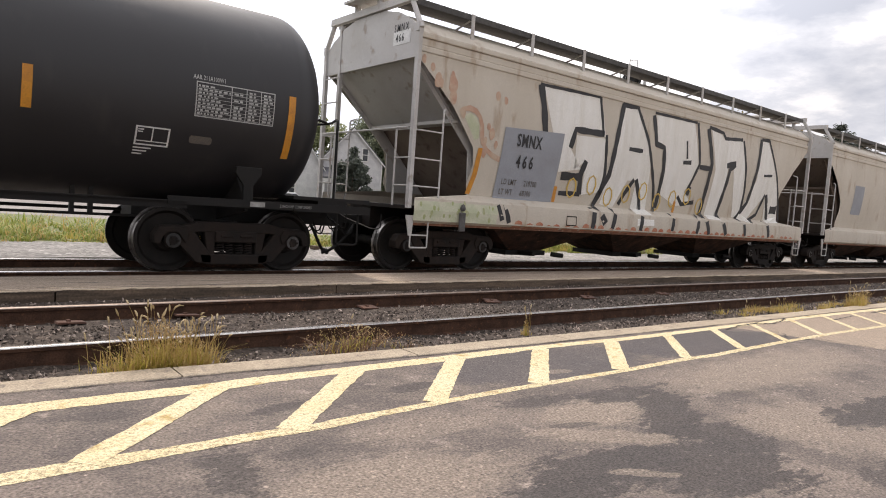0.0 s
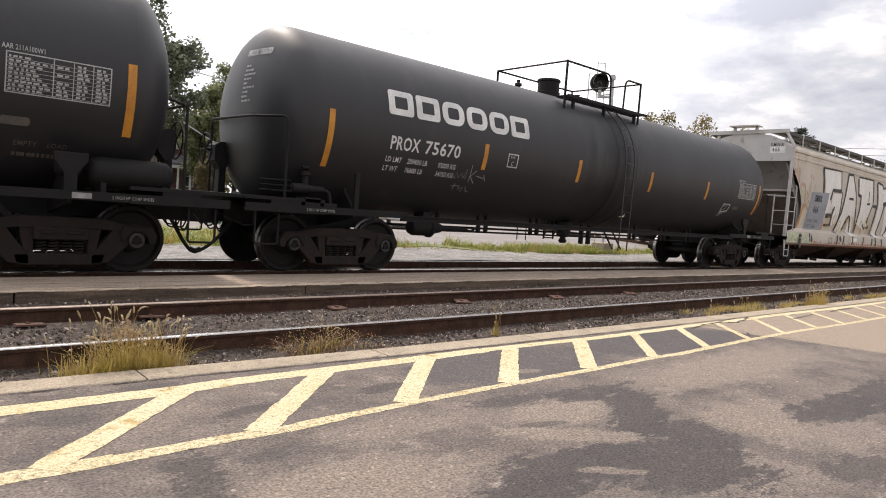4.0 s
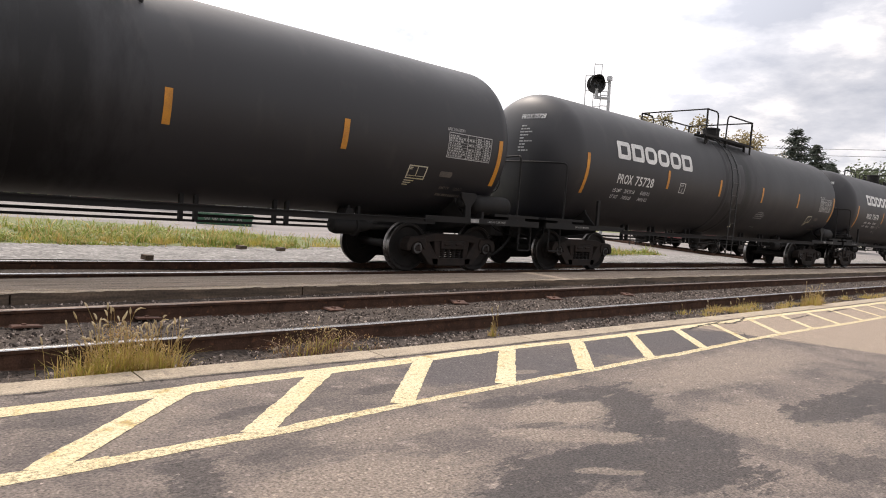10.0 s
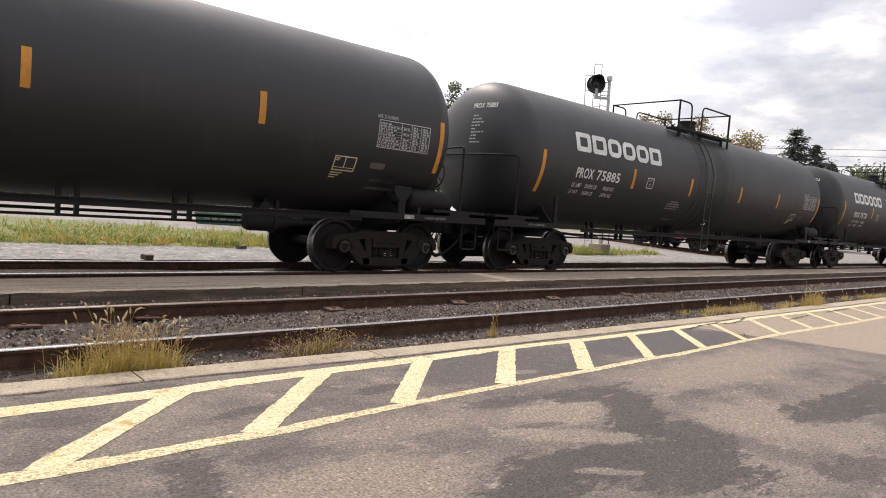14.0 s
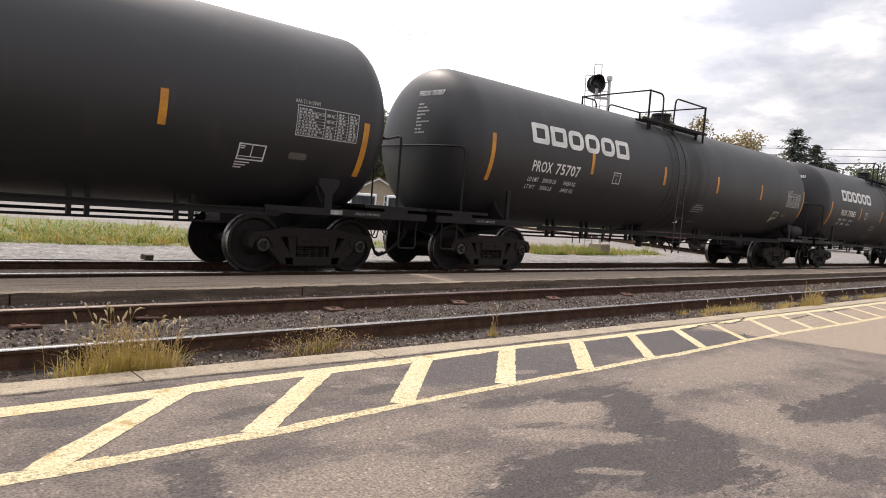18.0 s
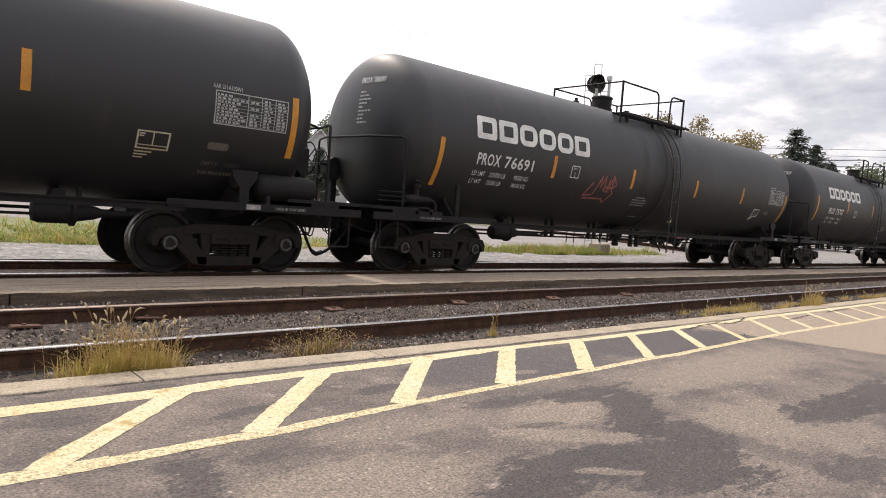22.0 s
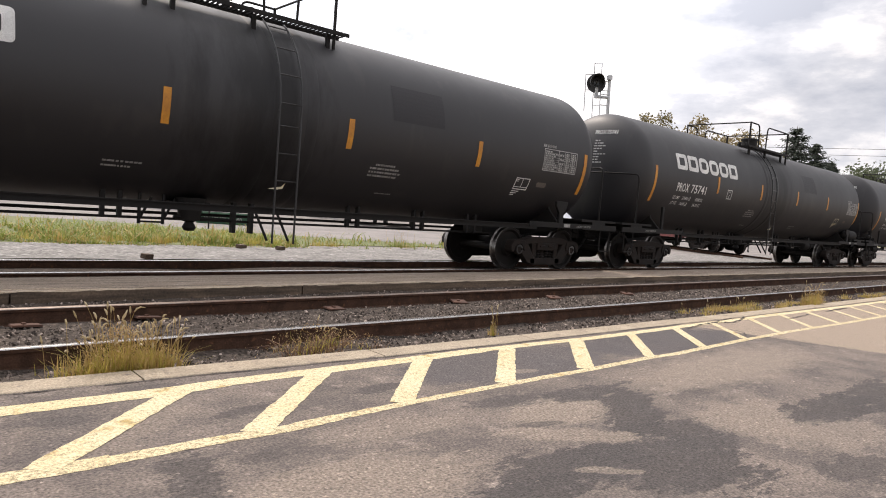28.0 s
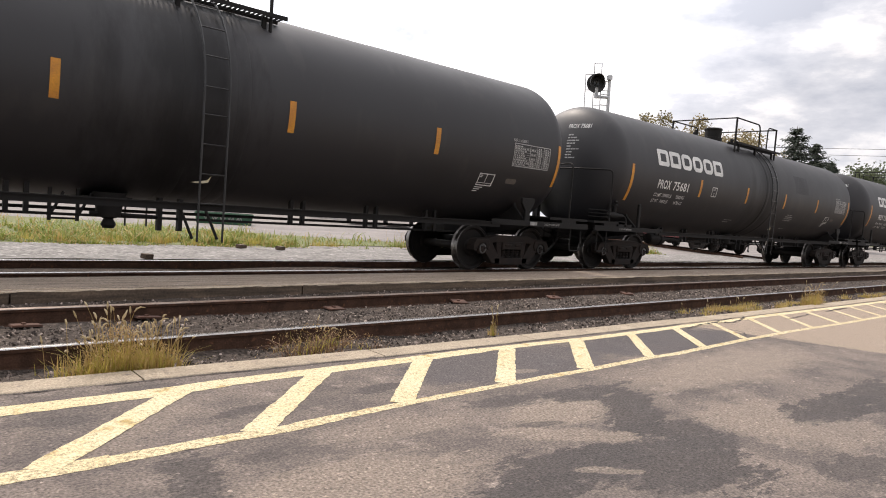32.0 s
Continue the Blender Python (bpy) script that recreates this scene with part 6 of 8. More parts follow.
def graffiti(car):
    """Tall white block shapes with black edges sprayed along the side."""
    def paint(name, s, mat, dy, label=""):
        part(name, on_flank(s, 0.0, 0.0, dy), M[mat], car, label)

    paint("graffiti_fill", cut_poly([(-4.37, 3.64), (-2.6, 3.68), (-2.37, 2.9), (-3.37, 2.9), (-3.44, 2.55), (-3.02, 2.15), (-3.69, 2.04), (-4.17, 3.15)]), "spray", 0.005, "white spray-painted block shape")
    paint("graffiti_fill", cut_poly([(-3.29, 2.82), (-2.37, 2.86), (-2.09, 1.75), (-2.86, 1.63), (-2.89, 2.34), (-3.23, 2.13)]), "spray", 0.005, "white spray-painted block shape")
    paint("graffiti_fill", cut_poly([(-1.8, 3.64), (-1.36, 3.68), (-0.66, 2.75), (-0.43, 1.08), (-1.09, 1.05), (-1.05, 2.07), (-1.38, 2.05), (-1.72, 1.42), (-2.19, 1.47), (-1.97, 2.49)]), "spray", 0.005, "white spray-painted block shape")
    paint("graffiti_fill", cut_poly([(-0.58, 3.61), (1.03, 3.65), (1.42, 2.55), (0.97, 1.96), (1.42, 1.67), (0.69, 1.59), (-0.01, 1.82), (-0.17, 2.94), (-0.45, 2.93)]), "spray", 0.005, "white spray-painted block shape")
    paint("graffiti_fill", cut_poly([(1.84, 3.59), (2.36, 3.51), (2.49, 3.41), (3.42, 3.51), (3.76, 2.76), (3.98, 1.46), (3.52, 1.44), (3.11, 2.7), (2.84, 2.8), (2.71, 1.33), (2.1, 1.34), (2.21, 2.62)]), "spray", 0.005, "white spray-painted block shape")
    paint("graffiti_fill", cut_poly([(4.55, 3.62), (4.88, 3.62), (5.63, 2.6), (6.18, 1.39), (5.34, 1.36), (5.09, 2.16), (4.25, 1.32), (3.77, 1.4), (4.44, 2.51)]), "spray", 0.005, "white spray-painted block shape")
    for pts, w in (
            ([(-4.45, 3.65), (-4.33, 3.24), (-4.23, 2.76)], 0.16),
            ([(-4.47, 3.65), (-2.64, 3.69)], 0.06),
            ([(-2.64, 3.69), (-2.45, 2.92)], 0.08),
            ([(-2.42, 2.95), (-3.34, 2.93), (-3.44, 2.55)], 0.13),
            ([(-2.34, 2.94), (-2.21, 2.1), (-2.28, 1.61)], 0.09),
            ([(-2.89, 2.34), (-2.99, 2.06), (-2.93, 1.63)], 0.14),
            ([(-3.59, 1.97), (-3.01, 1.99)], 0.16),
            ([(-3.57, 1.62), (-2.9, 1.64)], 0.1),
            ([(-1.83, 3.67), (-1.94, 3.11), (-2.06, 2.12), (-2.46, 1.34)], 0.14),
            ([(-1.87, 3.66), (-1.32, 3.68)], 0.12),
            ([(-1.32, 3.68), (-0.82, 2.99), (-0.35, 2.0), (-0.16, 1.41)], 0.09),
            ([(-1.5, 2.74), (-0.99, 2.74)], 0.09),
            ([(-1.14, 2.09), (-1.41, 1.73), (-1.54, 1.5)], 0.11),
            ([(-1.06, 2.1), (-0.82, 1.7), (-0.72, 1.42)], 0.12),
            ([(-0.65, 3.65), (1.13, 3.66)], 0.06),
            ([(-0.68, 3.59), (-0.5, 2.96), (-0.17, 2.91), (-0.08, 2.42), (-0.11, 1.5)], 0.13),
            ([(1.18, 3.67), (1.43, 2.69), (1.09, 2.03)], 0.09),
            ([(0.75, 3.17), (0.84, 2.75)], 0.07),
            ([(0.69, 2.65), (1.04, 2.68)], 0.1),
            ([(0.72, 1.83), (0.95, 1.65), (1.48, 1.73)], 0.1),
            ([(1.16, 2.11), (1.1, 1.89)], 0.16),
            ([(1.45, 2.61), (2.05, 2.61)], 0.12),
            ([(1.68, 3.59), (2.0, 2.75), (1.85, 1.23)], 0.15),
            ([(1.72, 3.63), (2.4, 3.57), (2.54, 3.44), (3.42, 3.51)], 0.09),
            ([(3.48, 3.49), (3.76, 2.76), (3.88, 2.15), (3.92, 1.45)], 0.1),
            ([(3.19, 2.83), (2.94, 2.69), (2.64, 1.26)], 0.14),
            ([(2.74, 2.76), (3.19, 2.86)], 0.14),
            ([(4.47, 3.64), (4.39, 2.82), (4.15, 1.86), (3.68, 1.37)], 0.14),
            ([(4.47, 3.64), (4.93, 3.66)], 0.09),
            ([(4.93, 3.66), (5.56, 2.76), (6.25, 1.47)], 0.08),
            ([(4.81, 2.67), (5.3, 2.71)], 0.07),
            ([(5.09, 2.16), (4.82, 1.57), (4.25, 1.32)], 0.1),
            ([(5.16, 2.16), (5.52, 1.44)], 0.14),
            ([(5.56, 1.74), (5.97, 1.76)], 0.22),
            ([(-2.62, 1.38), (-2.62, 1.28), (-2.66, 0.94)], 0.13),
            ([(-1.86, 1.40), (-1.90, 1.28), (-1.99, 0.96)], 0.12),
            ([(-0.86, 1.40), (-0.90, 1.28), (-0.95, 0.95)], 0.12),
            ([(0.41, 1.40), (0.38, 1.28), (0.32, 0.98)], 0.11),
            ([(1.62, 1.42), (1.50, 1.28), (1.42, 0.95)], 0.12),
            ([(1.82, 1.38), (1.88, 1.26), (2.0, 0.95)], 0.13),
            ([(2.62, 1.38), (2.70, 1.24), (2.84, 0.96)], 0.14),
            ([(5.10, 1.40), (5.14, 1.28), (5.23, 0.96)], 0.14),
            ([(3.75, 1.38), (3.80, 1.26), (3.86, 0.96)], 0.12),
            ([(-2.37, 1.23), (-2.24, 1.06)], 0.16),
    ):
        paint("graffiti_outline", stroke(pts, w), "black", 0.009, "black spray-painted outline")
    # faded scrawls, dots and a scalloped edge below
    paint("red_scrawl", stroke([(-6.42, 2.84), (-6.33, 2.91), (-6.20, 2.94), (-6.06, 2.91), (-5.95, 2.82), (-5.88, 2.68), (-5.86, 2.52), (-5.82, 2.38), (-5.70, 2.26), (-5.52, 2.17), (-5.33, 2.12)], 0.095), "redspray", 0.006)
    for x, z in ((-7.27, 3.59), (-7.08, 3.49), (-6.88, 3.26), (-6.63, 3.43), (-6.61, 3.19), (-5.72, 2.68), (-5.49, 2.37), (-5.76, 2.42)):
        paint("red_dot", disc(x, z, 0.06), "redspray", 0.006)
    rn = random.Random(17)
    for i in range(42):
        x = -5.0 + i * 0.28 + rn.uniform(-0.04, 0.04)
        h = rn.uniform(0.03, 0.11)
        paint("red_scallop", cut_poly([(x, 0.875), (x + 0.27, 0.875), (x + 0.22, 0.90 + h), (x + 0.13, 0.93 + h), (x + 0.05, 0.90 + h)], 0.05), "orangespray", 0.006)
    for i in range(9):
        x = -3.2 + i * 0.62
        z = 1.75 + 0.12 * math.sin(i * 2.1)
        loop = [(x + 0.14 * math.cos(a / 8 * 6.283), z + 0.20 * math.sin(a / 8 * 6.283)) for a in range(9)]
        paint("yellow_scrawl", stroke(loop, 0.04), "yellowspray", 0.011)
    for i in range(22):
        paint("green_dot", disc(-7.25 + rn.uniform(0, 1.75), rn.uniform(0.96, 1.28), rn.uniform(0.02, 0.045)), "greenspray", 0.007)
    for x0, x1, z0, z1 in ((-5.42, -5.30, 1.28, 1.00), (-5.25, -5.12, 1.30, 0.96)):
        paint("black_drip", stroke([(x0, z0), (x1, z1)], 0.10), "black", 0.006)
    paint("green_wash", cut_poly([(-7.34, 0.92), (-5.46, 0.92), (-5.40, 1.26), (-7.34, 1.26)], 0.05), "palegreen", 0.004, "washed-out pale green spray")
    part("reflective_strip", on_flank(cut_poly([(-6.05, 1.44), (-5.94, 1.44), (-5.84, 1.80), (-5.80, 2.28), (-5.90, 2.28), (-5.95, 1.80)]), 0, 0, 0.012), M["amber"], car)
    for a, b, r in ((-6.95, 3.30, 0.10), (-6.62, 3.28, 0.13), (-6.60, 3.08, 0.10), (-6.35, 2.85, 0.08), (-5.55, 3.25, 0.07), (-5.35, 3.20, 0.06), (-5.62, 2.55, 0.09), (-5.75, 2.2, 0.07)):
        paint("faded_blotch", disc(a, b, r), "redspray", 0.0055)
    paint("yellow_fill", cut_poly([(-6.32, 2.80), (-6.20, 2.86), (-6.05, 2.82), (-5.95, 2.70), (-5.92, 2.45), (-6.02, 2.40)], 0.1), "palegreen", 0.005, "washed-out pale green spray")
    plate = Shape().box(-6.38, -6.24, -1.66, -1.62, 0.76, 1.10).lathe([(1.12, 0.0), (1.13, 0.045), (1.18, 0.05), (1.23, 0.03), (1.25, 0.0)], (-6.30, -1.63, 0), "z", 10)
    part("slack_plate", plate, M["shoe"], car, "dark steel plate hanging on the sill", bevel=0.02)
    # painted number panel and amber tape
    panel = part("number_panel", on_flank(cut_poly([(-5.37, 1.41), (-3.75, 1.42), (-3.67, 2.80), (-5.30, 2.73)]), 0, 0, 0.013), M["greypatch"], car, "blue-grey painted panel over the graffiti")
    for t, x, z, size, gap in (("SMNX", -4.97, 2.42, 0.33, 1.12), ("466", -4.92, 2.02, 0.33, 1.5), ("LD LMT", -5.22, 1.68, 0.155, 1.12), ("219700", -4.62, 1.68, 0.155, 1.12), ("LT WT", -5.24, 1.49, 0.155, 1.12), ("68300", -4.68, 1.49, 0.155, 1.12)):
        part("stencil", on_flank(words(t, size, 0.70, gap, 0.022 if size > 0.2 else 0.008), x, z, 0.024), M["black"] if size > 0.2 else M["olive"], panel)
    for x, z0, z1 in ((-3.74, 1.43, 1.75), (0.6, 1.43, 1.70)):
        part("reflective_strip", on_flank(slab(0.10, z1 - z0, 1, 6), x, z0, 0.012), M["amber"], car)
    bx = part("stencil_box", on_flank(joined(stroke([(-3.5, 0.98), (-3.2, 0.98)], 0.02), stroke([(-3.5, 1.16), (-3.2, 1.16)], 0.02), stroke([(-3.5, 0.98), (-3.5, 1.16)], 0.02), stroke([(-3.2, 0.98), (-3.2, 1.16)], 0.02)), 0, 0, 0.008), M["frame"], car)
    en = part("end_label", Shape().add([(-7.436, -0.80, 3.86), (-7.436, -1.30, 3.86), (-7.436, -1.30, 4.09), (-7.436, -0.80, 4.09)], [(0, 1, 2, 3)]), M["white"], car)
    for t, z in (("SMNX", 4.08), ("466", 3.91)):
        w = words(t, 0.18, 0.72, 1.35, 0.012)
        o = Shape()
        o.v, o.f, o.m = [(-7.441, (-0.82 if t == "SMNX" else -0.88) - a, z + b) for a, b, _ in w.v], w.f, w.m
        part("stencil", o, M["black"], en)


# number, place, brake end, load limit, light weight; then the amber strips' middles, the feet and tops of the four inner and of the end ones;
# the mark's start and drop, the number's width, the table's and the test box's start
CARS = [("75670", -3.385, "L", ("LD LMT", "209400 LB", "95000 KG"), ("LT WT", "76600 LB", "34750 KG"), ((-7.68, -4.28, -1.39, 1.51, 4.38, 7.63), 1.98, 2.46, 1.715, 2.60), (-6.62, 0.0, 0.84, 6.24, 5.55)),
        ("75728", -21.675, "R", ("LD LMT", "209200 LB", "95050 KG"), ("LT WT", "76800 LB", "34850 KG"), ((-7.73, -4.28, -1.42, 1.42, 4.32, 7.70), 2.15, 2.615, 1.80, 2.695), (-6.62, 0.0, 0.83, 6.34, 5.60)),
        ("75885", -39.97, "R", ("LD LMT", "209500 LB", "95050 KG"), ("LT WT", "76500 LB", "34700 KG"), ((-7.69, -4.30, -1.52, 1.466, 4.22, 7.735), 2.04, 2.51, 1.72, 2.59), (-6.65, 0.0, 0.92, 6.36, 5.60)),
        ("75707", -58.305, "R", ("LD LMT", "209100 LB", "94850 KG"), ("LT WT", "76900 LB", "34900 KG"), ((-7.70, -4.50, -1.416, 1.46, 4.37, 7.80), 2.23, 2.69, 1.83, 2.73), (-6.605, 0.0, 0.84, 6.40, 5.68)),
        ("76691", -76.61, "T", ("LD LMT", "210700 LB", "95550 KG"), ("LT WT", "75300 LB", "34150 KG"), ((-7.62, -4.44, -1.45, 1.65, 4.47, 7.65), 2.03, 2.49, 1.63, 2.485), (-6.81, 0.11, 0.86, 6.37, 5.55)),
        ("75741", -94.93, "M", ("LD LMT", "209400 LB", "95000 KG"), ("LT WT", "76600 LB", "34750 KG"), ((-7.70, -4.35, -1.45, 1.455, 4.34, 7.77), 2.20, 2.67, 1.79, 2.68), (-6.70, 0.0, 0.84, 6.53, 5.58)),
        ("75681", -113.256, "L", ("LD LMT", "209400 LB", "95000 KG"), ("LT WT", "76600 LB", "34750 KG"), ((-7.66, -4.26, -1.354, 1.507, 4.395, 7.65), 2.035, 2.504, 1.73, 2.61), (-6.56, 0.0, 0.79, 6.22, 5.55)),
        ("", -131.58, "T", None, None, ((-7.70, -4.30, -1.53, 1.56, 4.43, 7.83), 2.15, 2.61, 1.82, 2.685), (-6.6, 0.0, 0.84, 6.40, 5.62))]
SIZES = {"L": (1.53, 2.492), "R": (1.53, 2.53), "M": (1.515, 2.495), "T": (1.54, 2.53)}     # radius and height of the tank's middle
HOPPERS = [13.80, 30.23]


def assemble_train():
    text = "black tank car with amber strips"
    gauge(*SIZES["L"])
    first = tank_car(text + " and a chalk scrawl", 7.10, -1, False)
    left = tank_car(text + " and exposed valve gear", 7.10, -1, False)
    gauge(*SIZES["R"])
    right = tank_car(text + " and a side air reservoir", 7.10, 1, True)
    gauge(*SIZES["T"])
    taller = tank_car(text + " and a crimson scrawl", 7.10, -1, False)
    gauge(*SIZES["M"])
    middling = tank_car(text + " and a side air reservoir", 7.10, 1, True)
    used = set()
    train = []
    for i, (num, x, kind, load, empty, strips, marks) in enumerate(CARS):
        if i == 0:
            car = first
        else:
            base = {"L": left, "R": right, "M": middling, "T": taller}[kind]
            if kind in used:
                car = copy_thing(base, pose(x, YC, 0))
            else:
                car = base
                used.add(kind)
        train.append((car, x, num, kind, load, empty, strips, marks))
    out = []
    half = 7.10
    for car, x, num, kind, load, empty, strips, marks in train:
        car.matrix_basis = pose(x, YC, 0)
        gauge(*SIZES[kind])
        strip_tank(car, half, kind, strips, marks)
        if num:
            extra = {"75670": [("scrawl", -half + 2.08, 1.76)], "76691": [("tag", -3.21, 1.74), ("lines", -1.18, 1.83), ("spill", 0.19, 2.34)], "75728": [("lines", 1.45, 1.83), ("touchup", -1.0, 2.02), ("touchup", -0.28, 2.02)], "75885": [("lines", -2.4, 1.83)], "75707": [("lines", 0.46, 1.83)],
                     "75681": [("patch", 2.3, 2.6), ("lines", 2.0, 1.83), ("pair", -2.03, 1.49)], "75741": [("patch", 2.0, 2.7), ("lines", -2.12, 1.83), ("pair", 1.87, 1.47)]}.get(num)
            mark_tank(car, half, num, load, empty, marks, extra)
        else:
            tagged(car, text + " and exposed valve gear")
        out.append((car, x))
    h = covered_hopper("cream covered hopper car with large white and black graffiti")
    h.matrix_basis = pose(HOPPERS[0], YC, 0)
    h2 = copy_thing(h, pose(HOPPERS[1], YC, 0))
    graffiti(h)
    # end sheets that face the gap: browner, with the gap's shade in the colour
    for car, sg in ((h, 1), (h2, -1)):
        for c in car.children:
            if c.name.split(".")[0] in ("slope_sheet", "gusset", "end_brace") and sg * c.data.vertices[0].co.x > 0:
                c.data = c.data.copy()
                c.data.materials[0] = M["rustshade"]
    tagged(h2, "cream covered hopper car with pale blue stencil panel")
    part("number_panel", on_flank(slab(0.85, 1.0, 1, 8), -5.0, 1.9), M["greypatch"], h2)
    return out + [(h, HOPPERS[0]), (h2, HOPPERS[1])]




# ---------------------------------------------------------------- plants
def blade(s, p, h, w, bend, turn, n=3):
    """One grass blade: a narrow strip that bends over."""
    c, d = math.cos(turn), math.sin(turn)
    v = []
    for i in range(n + 1):
        k = i / n
        out = bend * k * k
        ww = w * (1 - 0.85 * k)
        x, y, z = p[0] + c * out, p[1] + d * out, p[2] + h * k * (1 - 0.25 * abs(bend) / max(h, 0.01) * k)
        v += [(x - d * ww, y + c * ww, z), (x + d * ww, y - c * ww, z)]
    s.add(v, [(2 * i, 2 * i + 1, 2 * i + 3, 2 * i + 2) for i in range(n)])


def weed_clump(name, label, x0, x1, y0, y1, hgt, n, heads, seed, green=0.35, lie=0.4, specks=0):
    rnd = random.Random(seed)
    root = thing(name, label, "weeds")
    a, b, hd = Shape(), Shape(), Shape()
    tufts = []
    for i in range(max(3, int(n ** 0.5 * 0.55))):
        u = min(0.97, max(0.03, rnd.gauss(0.5, 0.25)))
        tufts.append((x0 + (x1 - x0) * u, y0 + (y1 - y0) * rnd.random(), (1 - 0.8 * abs(u - 0.5)) * rnd.uniform(0.45, 1.0), rnd.uniform(0.3, 1.7) * green, rnd.uniform(0, 6.28)))
    r = min(0.085, 0.14 * (x1 - x0))
    for i in range(n):
        tx, ty, tall, g, t0 = rnd.choice(tufts)
        dx, dy = rnd.gauss(0, r), rnd.gauss(0, r * 0.6)
        h = hgt * rnd.uniform(0.15, 0.92) * tall
        out = math.atan2(dy, dx) + rnd.gauss(0, 0.7)
        blade(a if rnd.random() < g else b, (tx + dx, min(y1, max(y0, ty + dy)), -0.05), h, rnd.uniform(0.0018, 0.0065), rnd.uniform(0.05, lie) * h * (0.4 + abs(dx) / r * 0.5), out)
    for i in range(heads):
        tx, ty, tall, g, t0 = rnd.choice(tufts)
        p = Vector((tx + rnd.gauss(0, r * 1.2), min(y1, max(y0, ty + rnd.gauss(0, r * 0.5))), -0.05))
        h = hgt * rnd.uniform(0.55, 1.2) * (0.55 + 0.45 * tall)
        t = rnd.uniform(0, 6.28)
        lean = abs(rnd.gauss(0.18, 0.22)) * h
        q = p + Vector((math.cos(t) * lean, math.sin(t) * lean, h))
        mid = p.lerp(q, 0.55) + Vector((0, 0, 0.12 * h))
        b.tube([p, mid, q], [0.0020, 0.0016, 0.0012], 4, False)
        d = (q - mid).normalized()
        L = rnd.uniform(0.034, 0.062)
        nod = rnd.uniform(0.0, 0.030) * (1 if rnd.random() < 0.6 else 0.3)
        side = Vector((math.cos(t), math.sin(t), 0)) * nod
        hd.tube([q, q + d * L * 0.3 + side * 0.2, q + d * L * 0.75 + side * 0.8 + Vector((0, 0, -nod * 0.5)), q + d * L * 1.05 + side * 1.7 + Vector((0, 0, -nod * 1.3))], [0.0030, 0.0066, 0.0056, 0.0016], 6)
    part("green_blades", a, M["weed"] if hgt < 0.48 else M["grass"], root)
    part("dry_blades", b, M["stem"] if name == "dry_weeds" and hgt > 0.2 else M["dry"], root)
    sp = Shape()
    for i in range(specks):
        u = min(1.05, max(-0.05, rnd.gauss(0.5, 0.25)))
        top = hgt * (0.80 - 0.9 * abs(u - 0.5))
        p = Vector((x0 + (x1 - x0) * u, y0 + (y1 - y0) * rnd.uniform(-0.2, 1.0), -0.03 + top * rnd.random() ** 0.7))
        e = Euler([rnd.uniform(0, 6.28) for _ in range(3)]).to_matrix()
        k = rnd.uniform(0.003, 0.0065)
        sp.add([p + e @ (Vector(v) * k) for v in ((-1.6, 0, 0), (0, -0.7, 0.3), (1.6, 0, 0), (0, 0.7, 0.3))], [(0, 1, 2, 3)])
    if specks:
        part("spikelets", sp, M["speck"], root)
    if heads:
        part("seed_heads", hd, M["seed"], root)
    root["kind"] = "stuff"
    return root


def verge_grass():
    rnd = random.Random(31)
    a, b = Shape(), Shape()
    for i in range(46000):
        y = 15.05 + abs(rnd.gauss(0, 3.2))
        x = rnd.uniform(-1, 27)
        lim = float(np.interp(x, [0, 6, 10, 14, 17, 26], [27, 25, 21, 18.2, 17.2, 16.3]))
        if 8.9 < x < 15.6 and (y < 17.5 or rnd.random() < 0.9) and rnd.random() < 0.93:
            continue
        if y > lim or noise.noise((x * 0.8, y * 0.8, 3)) + 0.5 * noise.noise((x * 3.1, y * 2.2, 9)) < -0.22 - (0.12 if y < 16.5 else 0):
            continue
        tall = 0.36 + 1.5 * max(0, noise.noise((x * 1.3, y * 1.3, 7)) + 0.5 * noise.noise((x * 4.3, y * 3, 17)) + 0.15)
        edge = 0.45 if y < 15.5 else 1.0
        h = rnd.uniform(0.08, 0.36) * tall * edge
        blade(a if rnd.random() < 0.78 else b, (x, y + 0.25 * noise.noise((x * 2, 0, 1)), -0.10), h, rnd.uniform(0.008, 0.024), rnd.uniform(0.3, 1.5) * h, rnd.uniform(0, 6.28), 2)
    for i in range(9000):
        x = rnd.gauss(19.6, 1.9)
        y = rnd.uniform(14.55, 15.7) + 0.25 * noise.noise((x * 1.5, 0, 4))
        if not 15.2 < x < 23.6 or noise.noise((x * 1.1, y * 1.1, 12)) < -0.15:
            continue
        h = rnd.uniform(0.12, 0.40) * (0.5 + 0.5 * min(1, y - 14.4))
        blade(a if rnd.random() < 0.8 else b, (x, y, -0.10), h, rnd.uniform(0.006, 0.014), rnd.uniform(0, 0.8) * h, rnd.uniform(0, 6.28), 2)
    root = thing("verge_grass", "rough green and straw-coloured grass on the verge", "grass", kind="stuff")
    part("green_blades", a, M["grass"], root)
    part("straw_blades", b, M["dry"], root)
    for k, (x, y, h) in enumerate(((20.5, 14.9, 0.5), (19.3, 14.7, 0.35), (12.0, 15.3, 0.5), (8.0, 15.6, 0.4), (6.6, 15.8, 0.55), (23.0, 15.0, 0.3), (4.2, 15.5, 0.35), (5.4, 15.3, 0.45), (9.4, 15.4, 0.35), (3.0, 15.6, 0.3), (17.4, 15.0, 0.3))):
        weed_clump("verge_weeds", "taller green weeds on the gravel's edge", x - 0.6, x + 0.6, y - 0.2, y + 0.3, h, 260, 14, 50 + k, 0.8, 0.6)


